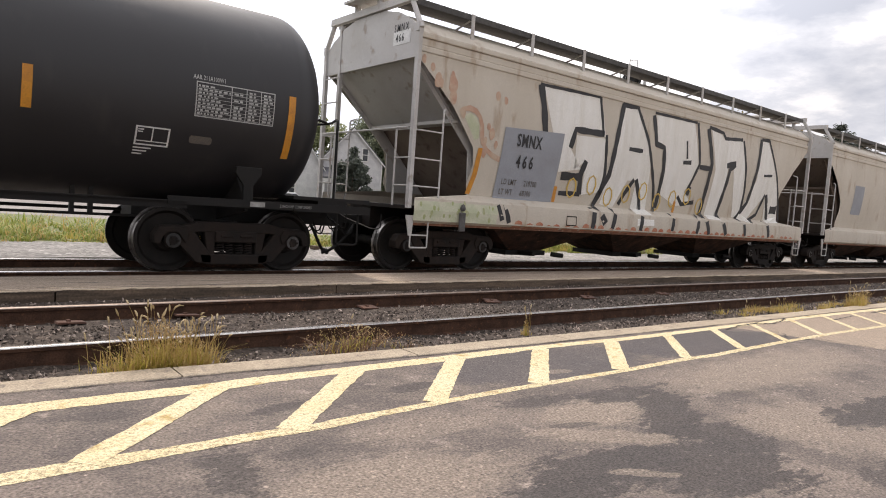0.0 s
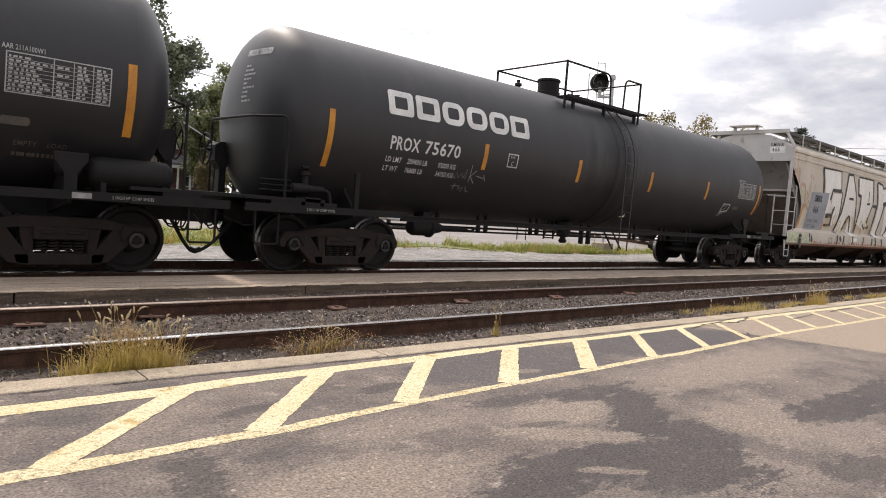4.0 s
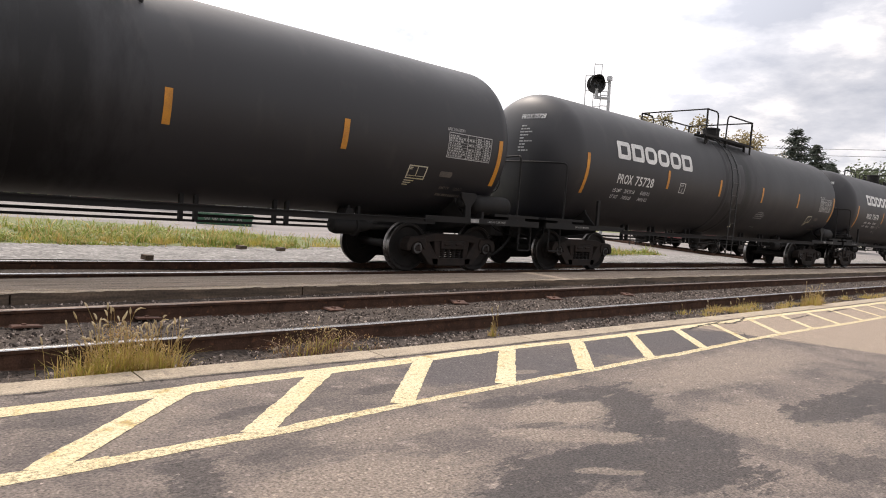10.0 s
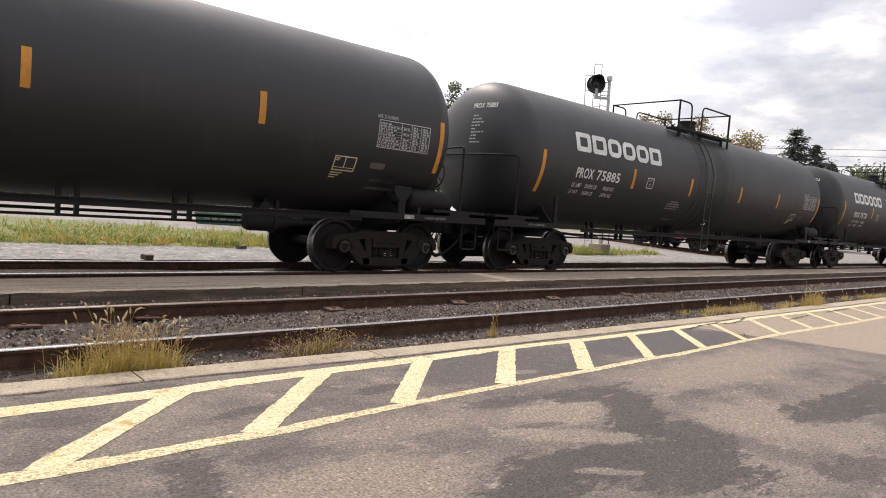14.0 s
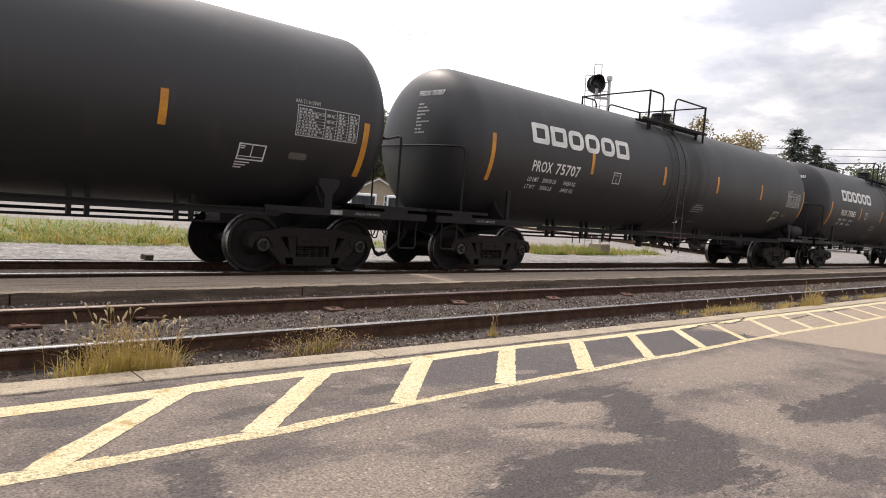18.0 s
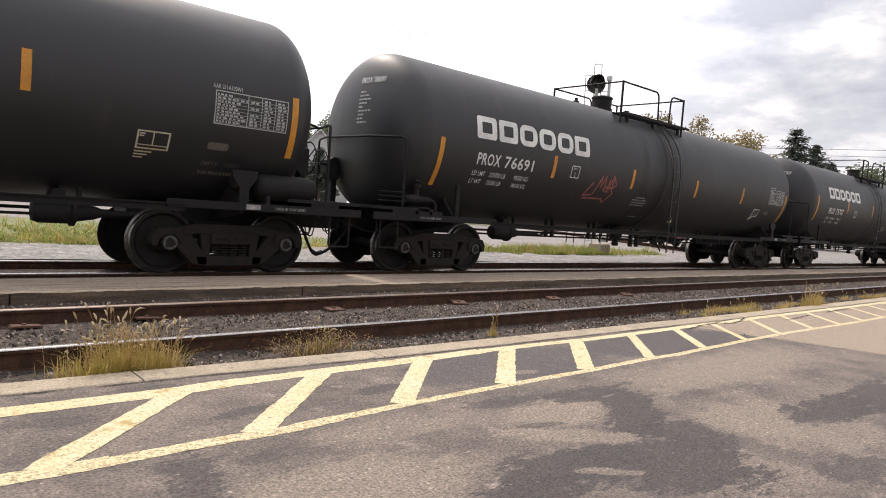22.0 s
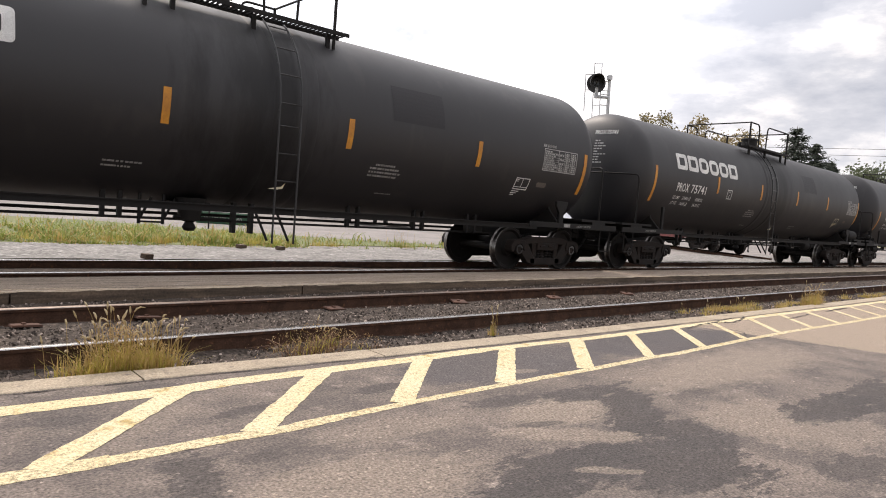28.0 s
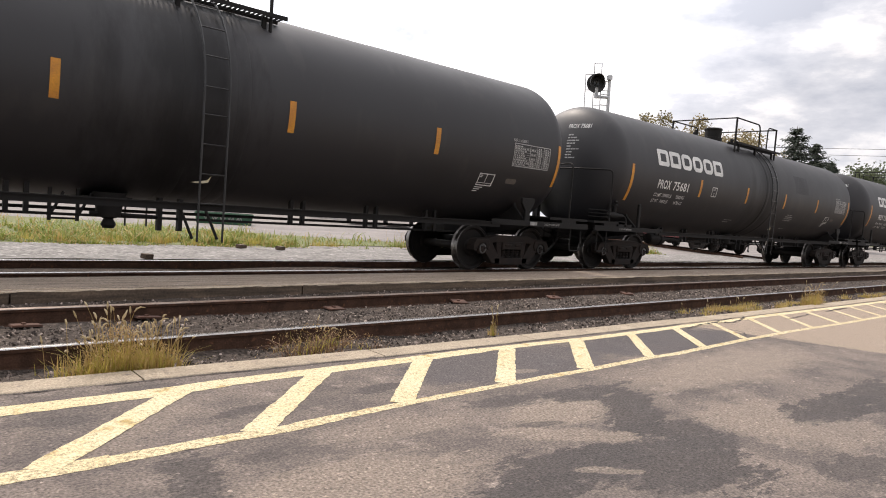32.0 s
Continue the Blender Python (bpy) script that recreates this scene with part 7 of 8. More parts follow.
def tree(x, y, h, spread, base, mat, seed, label, n=2600, leaf=0.26, trunk=0.28, low=0.25):
    """Tapered trunk, forking limbs and a crown of single leaf clumps round their ends."""
    rnd = random.Random(seed)
    root = thing("tree", label, "tree", at=pose(x, y, base))
    tr = Shape()
    lean = Vector((rnd.uniform(-.04, .04), rnd.uniform(-.04, .04), 1))
    top = lean * h * 0.80
    tr.tube([lean * h * 0.72 * k + Vector((rnd.uniform(-.08, .08), rnd.uniform(-.08, .08), 0)) * (k > 0) for k in (0, 0.2, 0.45, 0.7, 1)], [trunk, trunk * 0.8, trunk * 0.62, trunk * 0.4, trunk * 0.1], 9)
    tips = []
    for i in range(22):
        k = low + (1 - low) * i / 22
        a = i * 2.4 + rnd.uniform(-.4, .4)
        ln = spread * (0.45 + 0.55 * math.sin(math.pi * min(1, 0.25 + 0.7 * (k - low) / (1 - low)))) * rnd.uniform(0.7, 1.05)
        p = lean * h * 0.72 * k
        up = rnd.uniform(0.35, 0.85)
        q = p + Vector((math.cos(a) * ln * 0.55, math.sin(a) * ln * 0.55, ln * up * 0.5))
        e = p + Vector((math.cos(a + .2) * ln, math.sin(a + .2) * ln, ln * up))
        e.z = min(e.z, h * 0.95)
        tr.tube([p, q, e], [trunk * 0.34 * (1.1 - k), trunk * 0.2 * (1.1 - k), 0.015], 6)
        tips += [(e, 0.24), (q.lerp(e, 0.6), 0.22), (q.lerp(e, 0.2), 0.20)]
    tips += [(top, 0.34), (top, 0.34), (lean * h * 0.88, 0.28), (lean * h * 0.95, 0.18)]
    part("trunk", tr, M["bark"], root, smooth=60)
    cr = Shape()
    for i in range(int(n * 3.8)):
        c, r = rnd.choice(tips)
        r *= spread * 1.15
        d = Vector((rnd.gauss(0, 1), rnd.gauss(0, 1), rnd.gauss(0, 0.8)))
        d = d.normalized() * r * rnd.random() ** 0.45
        p = c + d
        s = leaf * 0.88 * rnd.uniform(0.5, 1.25)
        e = Euler((rnd.uniform(-1.1, 1.1), rnd.uniform(-1.1, 1.1), rnd.uniform(0, 6.28))).to_matrix()
        cr.add([p + e @ (Vector(v) * s) for v in ((-0.5, -0.12, 0), (-0.1, -0.42, 0.08), (0.5, -0.05, 0), (0.15, 0.42, 0.06))], [(0, 1, 2, 3)])
    part("crown", cr, mat, root)
    return root


def shrub(x, y, h, r):
    rnd = random.Random(int(x * 10))
    root = thing("shrub", "low dark green shrub before a brick house", "shrub", "shrubs by the brick house", at=pose(x, y, -0.1))
    part("stems", Shape().tube([(0, 0, 0), (0.1, 0, h * 0.7)], [0.04, 0.02], 6).tube([(0, 0, 0), (-0.25, 0.1, h * 0.6)], [0.03, 0.015], 6), M["bark"], root)
    cr = Shape()
    for i in range(700):
        d = Vector((rnd.gauss(0, 0.45) * r, rnd.gauss(0, 0.45) * r, h * rnd.uniform(0.1, 1.0)))
        s = rnd.uniform(0.10, 0.22)
        e = Euler((rnd.uniform(-1.1, 1.1), rnd.uniform(-1.1, 1.1), rnd.uniform(0, 6.28))).to_matrix()
        cr.add([d + e @ (Vector(v) * s) for v in ((-0.5, -0.12, 0), (-0.1, -0.42, 0.08), (0.5, -0.05, 0), (0.15, 0.42, 0.06))], [(0, 1, 2, 3)])
    part("foliage", cr, M["leaf"], root)


def spruce(x, y, h, spread, seed):
    rnd = random.Random(seed)
    root = thing("spruce", "dark green spruce with drooping branches", "tree", "spruces", at=pose(x, y, -0.1))
    part("trunk", Shape().tube([(0, 0, 0), (0, 0, h * 0.5), (0, 0, h)], [0.22, 0.13, 0.02], 8), M["bark"], root)
    cr = Shape()
    k = 0.12
    while k < 0.985:
        z = h * k
        full = rnd.uniform(0.62, 1.12)
        for j in range(rnd.randint(10, 14)):
            a = rnd.uniform(0, 6.28)
            ln = spread * (1.0 - k) ** 0.85 * full * rnd.uniform(0.45, 1.15) + 0.22
            lift = rnd.uniform(-0.34, -0.08)
            for t in range(11):
                u = (t + rnd.random()) / 11
                p = Vector((math.cos(a) * ln * u, math.sin(a) * ln * u, z + ln * (lift * u + 0.20 * u * u) + rnd.uniform(-0.13, 0.13)))
                w = 0.66 * (1.1 - u * 0.5) * (0.55 + 0.5 * (1 - k))
                e = Euler((rnd.uniform(-.6, .6), rnd.uniform(-.4, .8), a + rnd.uniform(-.9, .9))).to_matrix()
                cr.add([p + e @ (Vector(v) * w) for v in ((-0.5, -0.22, -0.1), (0.6, -0.10, 0), (0.9, 0.08, -0.16), (-0.4, 0.26, -0.12))], [(0, 1, 2, 3)])
        k += rnd.uniform(0.018, 0.034)
    part("crown", cr, M["needle"], root)


# ---------------------------------------------------------------- far side: houses, cars, signal
def window(parent, x, z, w, h, y, lit=False):
    """A sash window in a wall that faces -y."""
    f = Shape()
    t = 0.09
    for a, b, c, d in ((x, x + w, z, z + t), (x, x + w, z + h - t, z + h), (x, x + t, z + t, z + h - t), (x + w - t, x + w, z + t, z + h - t), (x + t, x + w - t, z + h * 0.5 - 0.03, z + h * 0.5 + 0.03)):
        f.box(a, b, y - 0.06, y + 0.04, c, d)
    win = part("window", f, M["trim"], parent, "white sash window frame")
    part("pane", Shape().box(x + t, x + w - t, y - 0.01, y + 0.01, z + t, z + h - t), M["glass"], win)
    return win


def house(label, at, w, d, eave, ridge, wall, roof, windows=(), porch=None, chimney=None, turn=0):
    """A gable-fronted house; its front faces -y in its own space, x from 0 to w."""
    root = thing("house", label, "house", at=pose(*at, 0, 0, turn))
    s = Shape()
    s.prism([(0, 0), (w, 0), (w, eave), (w / 2, ridge), (0, eave)], 0, d, "y")
    part("wall", s, M[wall], root)
    for sg in (-1, 1):
        a, b = (0, w / 2) if sg < 0 else (w, w / 2)
        o = -0.35 if sg < 0 else 0.35
        k = (ridge - eave) / (w / 2)
        r = Shape()
        r.prism([(a + o, eave - 0.35 * k), (b, ridge), (b, ridge + 0.14), (a + o, eave - 0.35 * k + 0.14)], -0.3, d + 0.3, "y")
        part("roof", r, M[roof], root)
        r = Shape()
        r.prism([(a + o, eave - 0.35 * k - 0.10), (b, ridge - 0.10), (b, ridge + 0.02), (a + o, eave - 0.35 * k + 0.02)], -0.36, -0.30, "y")
        part("fascia", r, M["trim"], root)
    for k, (x, z, ww, hh) in enumerate(windows):
        window(root, x, z, ww, hh, -0.02)
    for x in (0.0, w):
        part("downpipe", Shape().box(x - 0.05, x + 0.05, -0.12, -0.02, 0, eave), M["trim"], root)
    if porch:
        x0, x1, z = porch
        p = Shape().prism([(-1.9, z), (0.0, z + 0.85), (0.0, z + 1.0), (-1.9, z + 0.14)], x0 - 0.2, x1 + 0.2, "x")
        part("porch_roof", p, M[roof], root)
        part("porch_beam", Shape().box(x0 - 0.1, x1 + 0.1, -1.85, -1.70, z - 0.28, z + 0.02), M["trim"], root)
        for x in (x0, x0 + 0.42, x0 + (x1 - x0) * 0.52, x1):
            part("porch_post", Shape().box(x - 0.09, x + 0.09, -1.85, -1.68, 0, z - 0.2), M["trim"], root)
        part("porch_floor", Shape().box(x0 - 0.1, x1 + 0.1, -1.9, 0, 0, 0.45), M[wall], root)
    if chimney:
        x, y, z = chimney
        part("chimney", Shape().box(x - 0.35, x + 0.35, y - 0.35, y + 0.35, eave, z).box(x - 0.42, x + 0.42, y - 0.42, y + 0.42, z - 0.15, z), M["brick"], root)
    return root


def parked_car(label, x, y, turn, kind):
    """A parked car: bodywork, glass, wheels, lamps."""
    root = thing("car", label, "car", at=pose(x, y, -0.05, 0, 0, turn))
    hgt = 1.86 if kind == "van" else 1.45
    b = Shape()
    low = [(-2.25, 0.35), (2.2, 0.35), (2.28, 0.62), (2.2, 0.92), (1.2, 1.02), (-2.2, 1.04), (-2.3, 0.7)]
    b.prism(low, -0.88, 0.88, "y")
    part("body", b, M["carwhite"], root, bevel=0.07)
    c = Shape()
    roof = [(-2.15, 1.03), (1.05, 1.03), (0.35, hgt), (-1.95, hgt)] if kind == "van" else [(-1.7, 1.03), (1.05, 1.03), (0.3, hgt), (-1.0, hgt)]
    c.prism(roof, -0.78, 0.78, "y")
    part("cabin", c, M["carwhite"], root, bevel=0.08)
    g = Shape()
    g.box(-2.2, -2.06, -0.66, 0.66, 1.12, hgt - 0.16) if kind == "van" else g.box(-1.55, -1.4, -0.62, 0.62, 1.08, hgt - 0.12, rot=(0, 25, 0))
    part("rear_window", g, M["glass"], root)
    for yy in (-0.79, 0.79):
        part("side_window", Shape().prism([(-1.8 if kind == "van" else -1.2, 1.08), (0.85, 1.08), (0.3, hgt - 0.12), (-1.8 if kind == "van" else -0.95, hgt - 0.12)], yy - 0.012, yy + 0.012), M["glass"], root)
        part("tail_lamp", Shape().box(-2.32, -2.2, yy * 0.95 - 0.08, yy * 0.95 + 0.08, 0.75, 1.0), M["carred"], root)
        for xx in (-1.4, 1.4):
            w = part("wheel", Shape().lathe([(-0.1, 0.0), (-0.1, 0.18), (-0.1, 0.32), (0.1, 0.32), (0.1, 0.18), (0.1, 0.0)], (xx, yy, 0.32), "y", 20), M["rubber"], root)
            part("rim", Shape().lathe([(-0.105, 0.0), (-0.105, 0.17), (-0.09, 0.19)], (xx, yy, 0.32), "y", 16), M["galv"], w)
    return root


def motorcycle(x, y):
    root = thing("motorcycle", "dark motorcycle with a white fairing", "motorcycle", at=pose(x, y, -0.1, 0, 0, 15))
    for k in (-0.68, 0.68):
        w = part("wheel", Shape().lathe([(-0.06, 0.2), (-0.06, 0.31), (0.06, 0.31), (0.06, 0.2), (-0.06, 0.2)], (k, 0, 0.31), "y", 18), M["rubber"], root)
        part("hub", Shape().tube([(k, -0.05, 0.31), (k, 0.05, 0.31)], 0.07, 8), M["galv"], w)
    part("frame", Shape().tube([(-0.68, 0, 0.31), (0.0, 0, 0.45), (0.5, 0, 0.95), (0.68, 0, 0.31)], 0.05, 6).box(-0.25, 0.2, -0.15, 0.15, 0.35, 0.65), M["blackpaint"], root)
    part("fairing", Shape().prism([(0.2, 0.7), (0.75, 0.75), (0.7, 1.15), (0.45, 1.25), (0.1, 0.95)], -0.22, 0.22), M["carwhite"], root, bevel=0.05)
    part("seat", Shape().prism([(-0.75, 0.85), (0.1, 0.78), (0.15, 0.92), (-0.3, 0.92), (-0.75, 0.98)], -0.15, 0.15), M["rubber"], root, bevel=0.03)


def signal_mast(x, y):
    root = thing("railway_signal", "black-hooded railway signal on a grey mast with ladder", "railway signal", at=pose(x, y, -0.1, -1.0, -1.2, 0))
    part("mast", Shape().tube([(0, 0, 0.3), (0, 0, 6.85)], 0.062, 14), M["galv"], root, smooth=40)
    part("mast_cap", Shape().lathe([(6.82, 0.08), (6.90, 0.08), (6.92, 0.0)], (0, 0, 0), "z", 14), M["galv"], root)
    part("foundation", Shape().box(-0.3, 0.3, -0.3, 0.3, -0.1, 0.42), M["kerb"], root, bevel=0.03)
    # the target and hood look along the track towards the camera
    e = Matrix.Rotation(radians(225), 4, "Z")
    tg = Shape().lathe([(0.0, 0.0), (0.0, 0.36), (0.04, 0.36), (0.04, 0.0)], (0, 0, 0), "x", 28)
    t = part("target", tg, M["blackpaint"], root, at=Matrix.Translation((-0.38, 0.34, 6.56)) @ e)
    hood = Shape()
    n = 18
    v = []
    for r in (0.27, 0.255):
        for xx, cut in ((0.0, 0), (0.62, 1)):
            for k in range(n + 1):
                a = radians(-35 + 250 * k / n)
                v.append((xx * (0.55 + 0.45 * max(0, math.sin(a))) if cut else 0.03, r * math.cos(a), r * math.sin(a)))
    m = n + 1
    f = [(k, k + 1, m + k + 1, m + k) for k in range(n)] + [(2 * m + k + 1, 2 * m + k, 3 * m + k, 3 * m + k + 1) for k in range(n)] + [(m + k, m + k + 1, 3 * m + k + 1, 3 * m + k) for k in range(n)]
    hood.add(v, f)
    part("hood", hood, M["blackpaint"], t, smooth=50)
    part("lens", Shape().lathe([(0.05, 0.0), (0.07, 0.10), (0.05, 0.11)], (0, 0, 0), "x", 16), M["glass"], t)
    part("bracket", Shape().tube([(0, 0, 6.05), (-0.36, 0.32, 6.05)], 0.06, 8).tube([(-0.36, 0.32, 6.0), (-0.36, 0.32, 6.4)], 0.075, 10), M["galv"], root)
    ld = Shape()
    ux, uy = 0.745, -0.667
    for k in (0.32, 0.60):
        ld.tube([(-k * ux, -k * uy, 0.2), (-k * ux, -k * uy, 7.38 if k > 0.5 else 7.34)], 0.02, 6)
    for i in range(19):
        ld.tube([(-0.32 * ux, -0.32 * uy, 0.12 + i * 0.4), (-0.60 * ux, -0.60 * uy, 0.12 + i * 0.4)], 0.013, 6)
    part("ladder", ld, M["galv"], root)
    cg = Shape()
    for z in (5.75, 6.15, 6.65):
        cg.tube([(0, 0, z), (-0.32 * ux, -0.32 * uy, z)], 0.02, 6)
    for k in (0.92,):
        cg.tube([(-k * ux, -k * uy, 5.5), (-k * ux, -k * uy, 6.9)], 0.022, 6)
        cg.tube([(-k * ux, -k * uy, 6.3), (0, 0, 6.3)], 0.018, 6)
        cg.tube([(-k * ux, -k * uy, 6.9), (-0.32 * ux, -0.32 * uy, 6.9)], 0.018, 6)
    part("cage", cg, M["galv"], root)
    part("junction_box", Shape().box(-0.14, 0.02, -0.12, 0.04, 6.70, 6.86), M["galv"], root)


def utility_pole(x, y, h):
    root = thing("street_lamp_pole", "pale grey utility pole with a street lamp arm", "utility pole", at=pose(x, y, -0.1, 0, 1.5, 0))
    part("pole", Shape().tube([(0, 0, 0), (0, 0, h)], [0.17, 0.11], 12), M["galv"], root, smooth=50)
    part("arm", Shape().tube(bent([(0, 0, h - 0.9), (-0.6, 0.1, h - 0.15), (-2.3, 0.4, h + 0.05)], 0.3), 0.04, 8), M["galv"], root)
    part("lamp_head", Shape().box(-2.75, -2.2, 0.3, 0.5, h - 0.02, h + 0.12), M["galv"], root, bevel=0.04)
    part("guy_wire", Shape().tube([(0, 0, h * 0.46), (-3.0, 0.4, h * 0.62)], 0.035, 6), M["galv"], root)


def flat_wagon():
    """Maroon flat wagon on a siding that runs away behind the train."""
    root = thing("flat_wagon", "maroon flat wagon standing on a siding", "flat wagon", at=pose(35.3, 18.9, 0.0, 0, 0, 58.7))
    part("deck", Shape().box(-5.0, 5.0, -1.35, 1.35, 1.02, 1.20), M["carred"], root, bevel=0.02)
    for yy in (-1.33, 1.33):
        part("side_sill", Shape().prism([(-5.0, 1.05), (5.0, 1.05), (5.0, 0.85), (1.6, 0.58), (-1.6, 0.58), (-5.0, 0.85)], yy - 0.03, yy + 0.03, "y"), M["carred"], root)
    part("centre_sill", Shape().box(-5.3, 5.3, -0.2, 0.2, 0.70, 1.02), M["steel"], root)
    for k in (-1, 1):
        bogie(root, k * 3.1)
        coupler(root, k * 5.75, k)


def siding():
    for yy in (-0.75, 0.75):
        s = Shape().prism([(yy + a, b) for a, b in RAIL], -6.5, 40, "x")
        ob = tagged(part("siding_rail", s, M["rust"], None), "rusty rail of the siding behind", "rail", "siding rails", "structure")
        ob.matrix_basis = pose(35.3, 18.9, 0.0, 0, 0, 58.7)


def scenery():
    siding()
    flat_wagon()
    signal_mast(21.78, 15.18)
    verge_grass()
    weed_clump("foxtail_weeds", "clump of drying foxtail grass with pale seed heads", 1.02, 1.64, 4.48, 4.72, 0.41, 1300, 92, 71, 0.48, 1.0, 1100)
    weed_clump("dry_weeds", "low straw-coloured weeds growing along the rail", 2.32, 3.35, 4.47, 4.74, 0.27, 480, 3, 72, 0.20, 1.6, 500)
    weed_clump("foxtail_weeds", "small upright foxtail tuft by the rail", 4.76, 4.92, 4.52, 4.64, 0.27, 34, 6, 73, 0.5, 0.3)
    weed_clump("dry_weeds", "low dry grass along the kerb", 8.6, 12.9, 4.30, 4.75, 0.17, 1500, 14, 74, 0.25, 1.2)
    weed_clump("foxtail_weeds", "bushy drying weed on the kerb", 12.5, 12.98, 4.17, 4.42, 0.42, 600, 24, 75, 0.35, 0.7, 500)
    weed_clump("dry_weeds", "low dry grass along the kerb", 13.6, 22.0, 4.25, 4.7, 0.16, 1500, 20, 76, 0.3, 1.0)
    # houses
    house("red brick house with a gable front and white porch", (13.3, 61.9, -0.1), 5.7, 6.0, 5.1, 7.7, "brick", "shingle",
          ((1.45, 4.75, 0.75, 1.3), (3.2, 4.6, 0.75, 1.3), (3.0, 2.2, 0.95, 1.2), (0.9, 1.6, 0.6, 1.9)), (0.55, 4.9, 3.75), (1.9, 3.4, 7.9), 4)
    house("large red brick house with a white fascia", (2.4, 71.0, -0.1), 8.9, 9.0, 5.7, 9.2, "brick", "greyshingle", ((2.0, 3.6, 0.9, 1.5), (5.5, 3.6, 0.9, 1.5)), None, None, 6)
    house("white clapboard house with a dark roof", (24.3, 52.2, -0.1), 3.2, 8.5, 4.0, 6.35, "siding", "greyshingle", ((1.3, 3.6, 0.5, 1.2), (0.5, 1.3, 0.6, 1.2)), None, None, -26)
    house("white clapboard wing with a small porch", (27.4, 51.3, -0.1), 5.2, 6.0, 4.6, 7.4, "siding", "greyshingle", ((2.6, 1.4, 0.7, 1.3), (3.4, 4.6, 0.6, 1.2)), (0.2, 2.2, 2.9), None, -26)
    house("dark red brick house with white window frames", (20.3, 62.9, -0.1), 5.4, 6.5, 6.1, 8.3, "brick", "greyshingle",
          ((1.45, 4.9, 0.75, 1.4), (3.4, 4.9, 0.75, 1.4), (0.5, 1.9, 0.7, 1.4), (2.2, 1.5, 0.9, 2.0)), (0.4, 2.6, 3.4), None, -14)
    house("low tan stucco house behind parked cars", (31.6, 46.6, -0.1), 3.4, 4.0, 2.6, 3.5, "tan", "shingle", ((0.5, 1.0, 0.6, 1.1), (2.2, 1.0, 0.6, 1.1)), None, None, -36)
    shrub(15.7, 57.9, 1.6, 1.0)
    shrub(18.0, 57.2, 1.3, 0.8)
    # board fence between the brick houses
    f = thing("fence", "tall brown board fence between two houses", "fence")
    for i in range(16):
        part("board", Shape().box(12.0 + i * 0.2, 12.19 + i * 0.2, 76.0, 76.05, -0.1, 3.7), M["fence"], f)
    parked_car("white parked minivan by a fence", 8.0, 50.5, 97, "van")
    motorcycle(9.6, 47.0)
    parked_car("white parked car by the white house", 22.4, 47.4, 20, "car")
    parked_car("white sport utility car parked behind the tracks", 23.3, 33.7, 55, "van")
    parked_car("white sport utility car parked beside another", 25.2, 32.5, 52, "van")
    parked_car("white parked car on the street", 4.6, 49.5, 8, "car")
    # a low green container behind the grass
    c = thing("waste_container", "low green steel container with pale scrawls behind the grass", "container", at=pose(11.6, 26.9, -0.12, 0, 0, -23))
    part("body", Shape().prism([(-1.08, 0.0), (1.08, 0.0), (1.14, 0.42), (-1.14, 0.42)], -0.6, 0.6, "y"), M["dumpgreen"], c, bevel=0.02)
    part("rim", Shape().box(-1.17, 1.17, -0.64, -0.58, 0.40, 0.45).box(-1.17, 1.17, 0.58, 0.64, 0.40, 0.45), M["dumpgreen"], c)
    for k in range(5):
        z = [(-0.8 + 0.32 * k + 0.22 * i / 6, 0.24 + 0.10 * math.sin(i * 2.3 + k)) for i in range(7)]
        o = stroke(z, 0.035)
        o.v = [(a, -0.625, b) for a, b, _ in o.v]
        part("scrawl", o, M["pale"], c)
    utility_pole(19.4, 46.1, 9.3)
    # trees
    tree(16.5, 51.6, 15.8, 3.5, -0.1, M["leaf"], 1, "tall maple with a pale trunk before a brick house", 3000, 0.36, 0.32, 0.45)
    tree(11.6, 86.0, 12.4, 5.4, -0.1, M["leaf_mixed"], 2, "large leafy tree behind the brick houses", 3600, 0.42, 0.30, 0.12)
    tree(19.2, 84.5, 14.2, 4.4, -0.1, M["leaf"], 33, "tall dark leafy tree behind the brick houses", 3400, 0.42, 0.32, 0.12)
    tree(16.0, 84.0, 12.8, 4.6, -0.1, M["leaf_mixed"], 3, "leafy tree behind the brick houses", 3400, 0.42, 0.32, 0.12)
    tree(21.9, 82.0, 16.4, 4.8, -0.1, M["leaf"], 4, "tall dark leafy tree behind the brick houses", 4200, 0.44, 0.32, 0.12)
    tree(6.5, 98.0, 11.4, 4.4, -0.1, M["leaf_pale"], 5, "pale green tree behind the houses", 2600, 0.45, 0.30, 0.12)
    tree(12.5, 70.0 + 12, 9.0, 3.0, -0.1, M["leaf_pale"], 15, "pale green tree above the board fence", 2200, 0.40, 0.25, 0.10)
    tree(23.8, 58.0, 12.8, 3.3, -0.1, M["leaf_pale"], 6, "green street tree behind a utility pole", 4200, 0.34, 0.30, 0.18)
    tree(27.0, 61.5, 11.6, 3.2, -0.1, M["leaf"], 7, "green tree behind the white house", 3400, 0.36, 0.30, 0.15)
    tree(18.1, 44.8, 4.2, 1.15, -0.1, M["leaf_mixed"], 8, "small dark bronze-leaved tree", 1500, 0.24, 0.10, 0.35)
    tree(25.6, 43.0, 5.2, 1.5, -0.1, M["needle"], 9, "round dark tree before the white house", 1900, 0.26, 0.12, 0.22)
    tree(36.5, 71.0, 12.2, 4.6, -0.1, M["leaf_pale"], 10, "leafy tree beyond the white house", 3200, 0.42, 0.32, 0.12)
    tree(43.0, 68.0, 13.2, 4.6, -0.1, M["leaf"], 11, "leafy tree beyond the white house", 3200, 0.42, 0.32, 0.12)
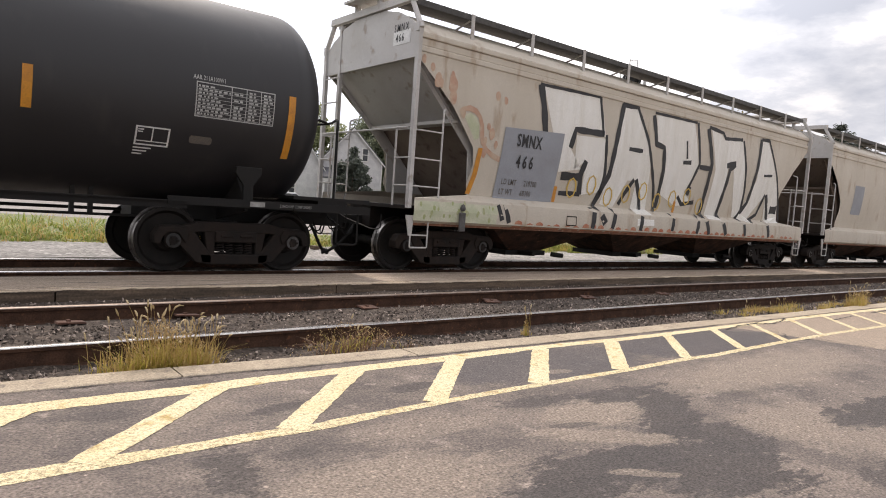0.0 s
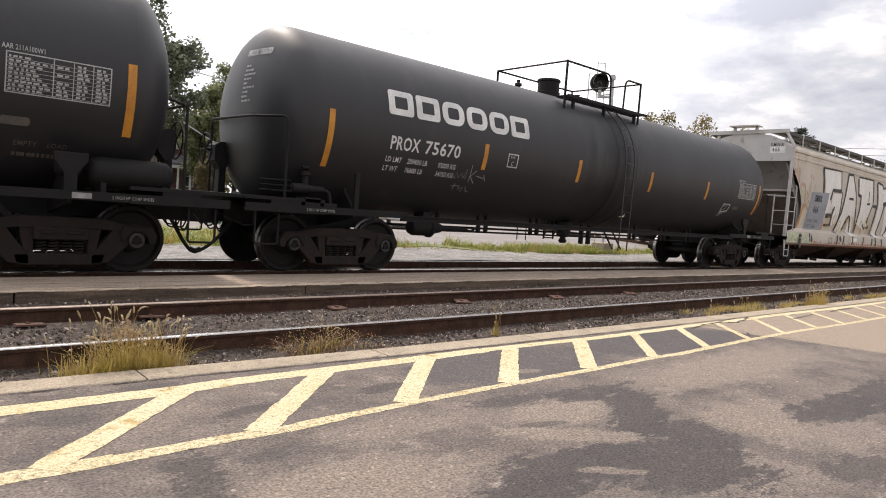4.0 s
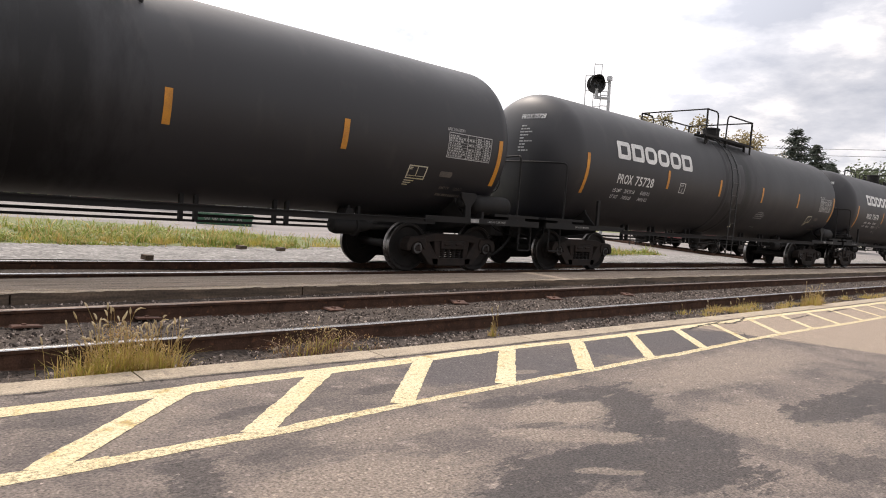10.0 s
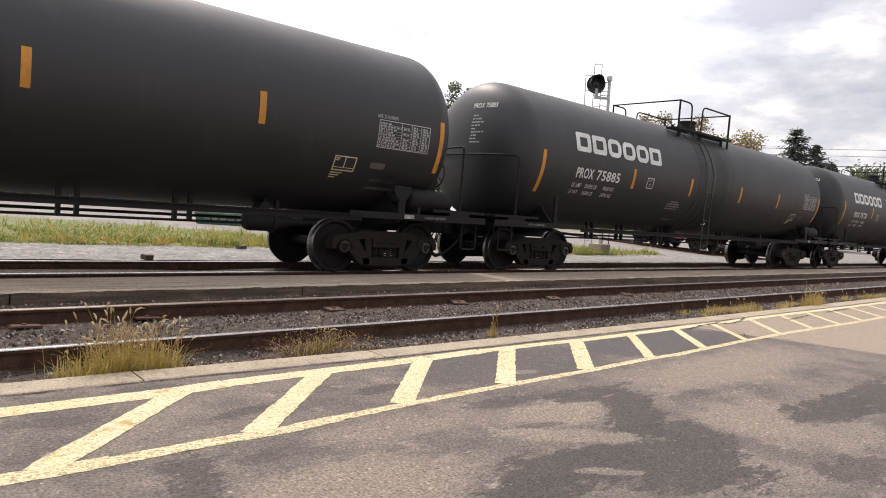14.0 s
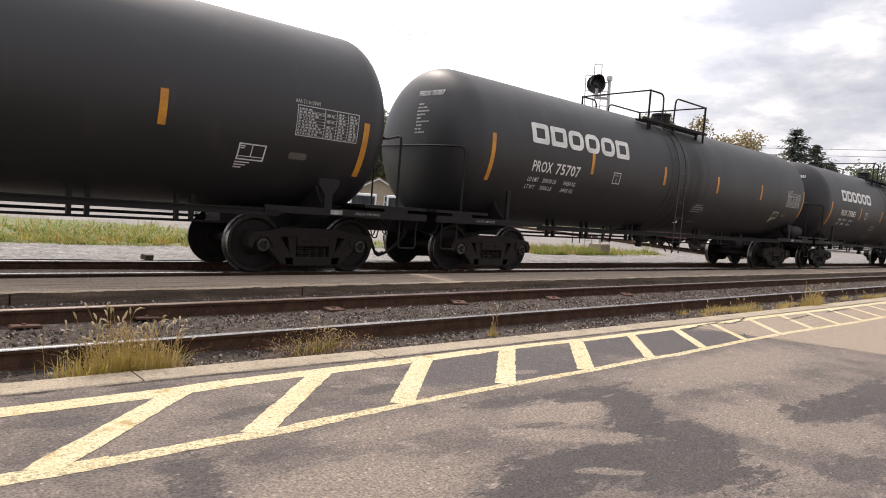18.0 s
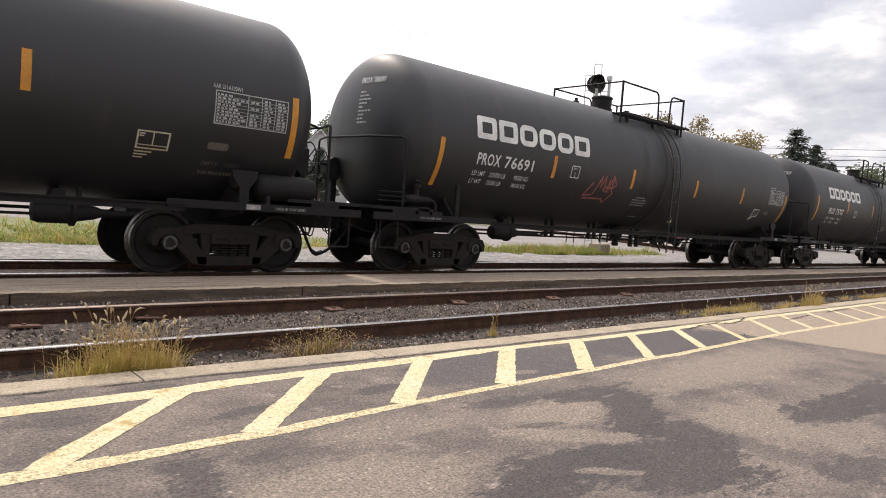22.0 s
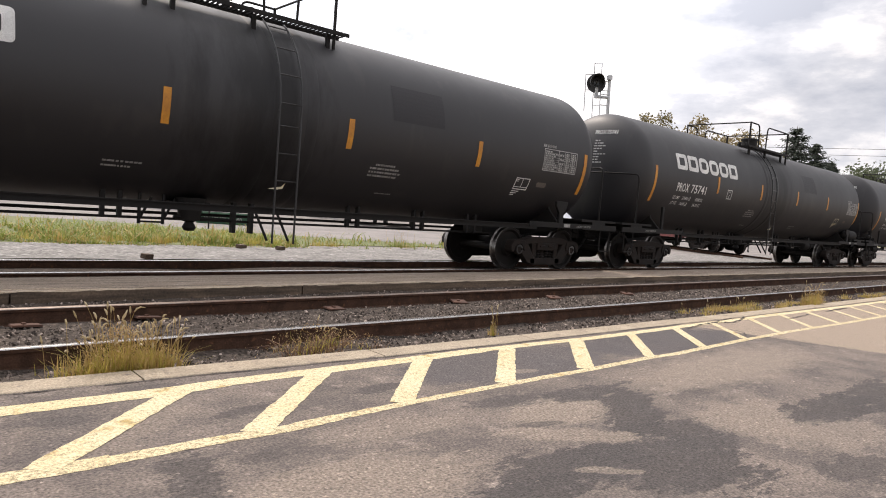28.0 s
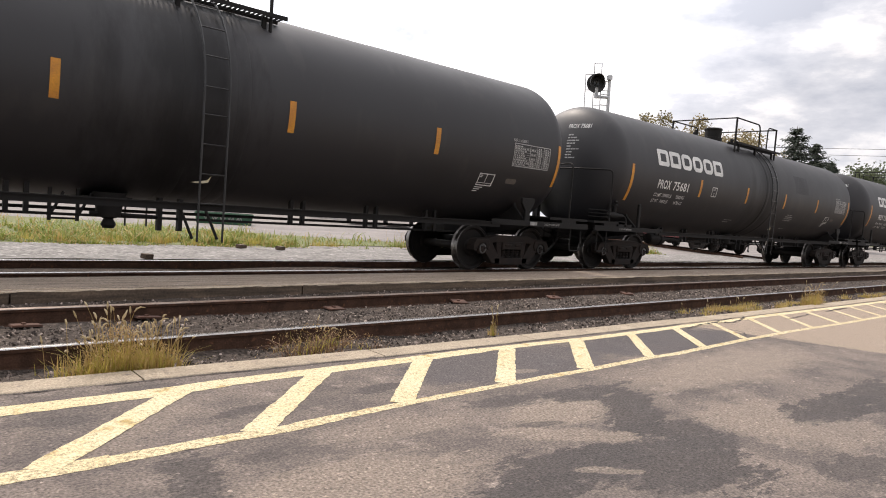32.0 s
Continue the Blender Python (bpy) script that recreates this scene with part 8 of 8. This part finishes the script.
    tree(73.6, 46.2, 15.0, 4.6, -0.1, M["leaf_mixed"], 32, "olive tree in early autumn", 3000, 0.38, 0.28, 0.15)
    tree(42.3, 62.0, 13.6, 4.4, -0.1, M["leaf"], 41, "leafy tree behind a tan house", 3000, 0.42, 0.30, 0.12)
    tree(46.5, 60.5, 12.4, 4.2, -0.1, M["leaf_mixed"], 44, "leafy tree behind a tan house", 2600, 0.42, 0.30, 0.12)
    tree(49.8, 56.4, 15.8, 3.6, -0.1, M["leaf"], 42, "tall narrow dark tree on the skyline", 2600, 0.40, 0.28, 0.15)
    tree(51.8, 54.6, 15.2, 3.4, -0.1, M["leaf"], 43, "tall narrow dark tree on the skyline", 2600, 0.40, 0.28, 0.15)
    tree(72.8, 43.0, 14.8, 5.2, -0.1, M["leaf_mixed"], 12, "olive tree in early autumn", 3000, 0.38, 0.28, 0.15)
    tree(75.4, 39.6, 14.5, 5.6, -0.1, M["leaf_autumn"], 13, "golden tree in autumn leaf", 3000, 0.38, 0.28, 0.15)
    tree(77.8, 35.2, 12.8, 5.8, -0.1, M["leaf_autumn"], 14, "orange tree in autumn leaf", 3000, 0.38, 0.28, 0.15)
    spruce(74.8, 28.5, 12.9, 8.6, 21)
    spruce(78.0, 27.6, 11.4, 8.2, 22)
    spruce(80.0, 26.6, 9.6, 7.0, 23)
    tree(134.0, 39.0, 13.4, 8.5, -0.1, M["leaf_dark"], 16, "dark leafy trees far along the line", 2600, 0.6, 0.35, 0.1)
    tree(143.0, 34.0, 13.4, 8.5, -0.1, M["leaf_dark"], 17, "dark leafy trees far along the line", 2600, 0.6, 0.35, 0.1)
    w = thing("overhead_wires", "two thin overhead wires on the skyline", "cable")
    for z in (8.75, 9.35):
        part("wire", Shape().tube([(56.0, 42.0, z + 0.2), (63.0, 30.0, z - 0.1), (70.0, 14.0, z), (80, -10, z + .3)], 0.018, 5), M["steel"], w)
    # debris on the gravel
    for x, y, k in ((6.81, 14.75, 0.26), (7.67, 14.45, 0.24), (3.91, 12.29, 0.18)):
        b = thing("brick_fragment", "broken brick lying on the gravel", "brick", "bricks on the gravel", at=pose(x, y, -0.06, 4, 3, 20 + 40 * k))
        part("fragment", Shape().box(-k / 2, k / 2, -0.07, 0.07, -0.03, 0.06), M["deckedge"], b, bevel=0.012)


ground()
stones()
tracks()
mid_platform()
kerb()
markings()
cracks()
deck_cracks()
scenery()
TRAIN = assemble_train()


def motions():
    for car, x in TRAIN:
        walk(car, [(t, pose(x + way(t), YC, 0)) for t in [0.0, 0.2, 0.4, 0.6, 1.0] + [i * 2.0 for i in range(1, 17)]])
        for b in [c for c in car.children if c.name.startswith("bogie")]:
            for w in [c for c in b.children if c.name.startswith("wheelset")]:
                m = w.matrix_local.copy()
                rows = []
                for i in range(214):
                    t = min(32.0, i * 0.1504)
                    rows.append((t, m @ Matrix.Rotation(way(t) / WHEEL_R, 4, "Y")))
                walk(w, rows)


motions()
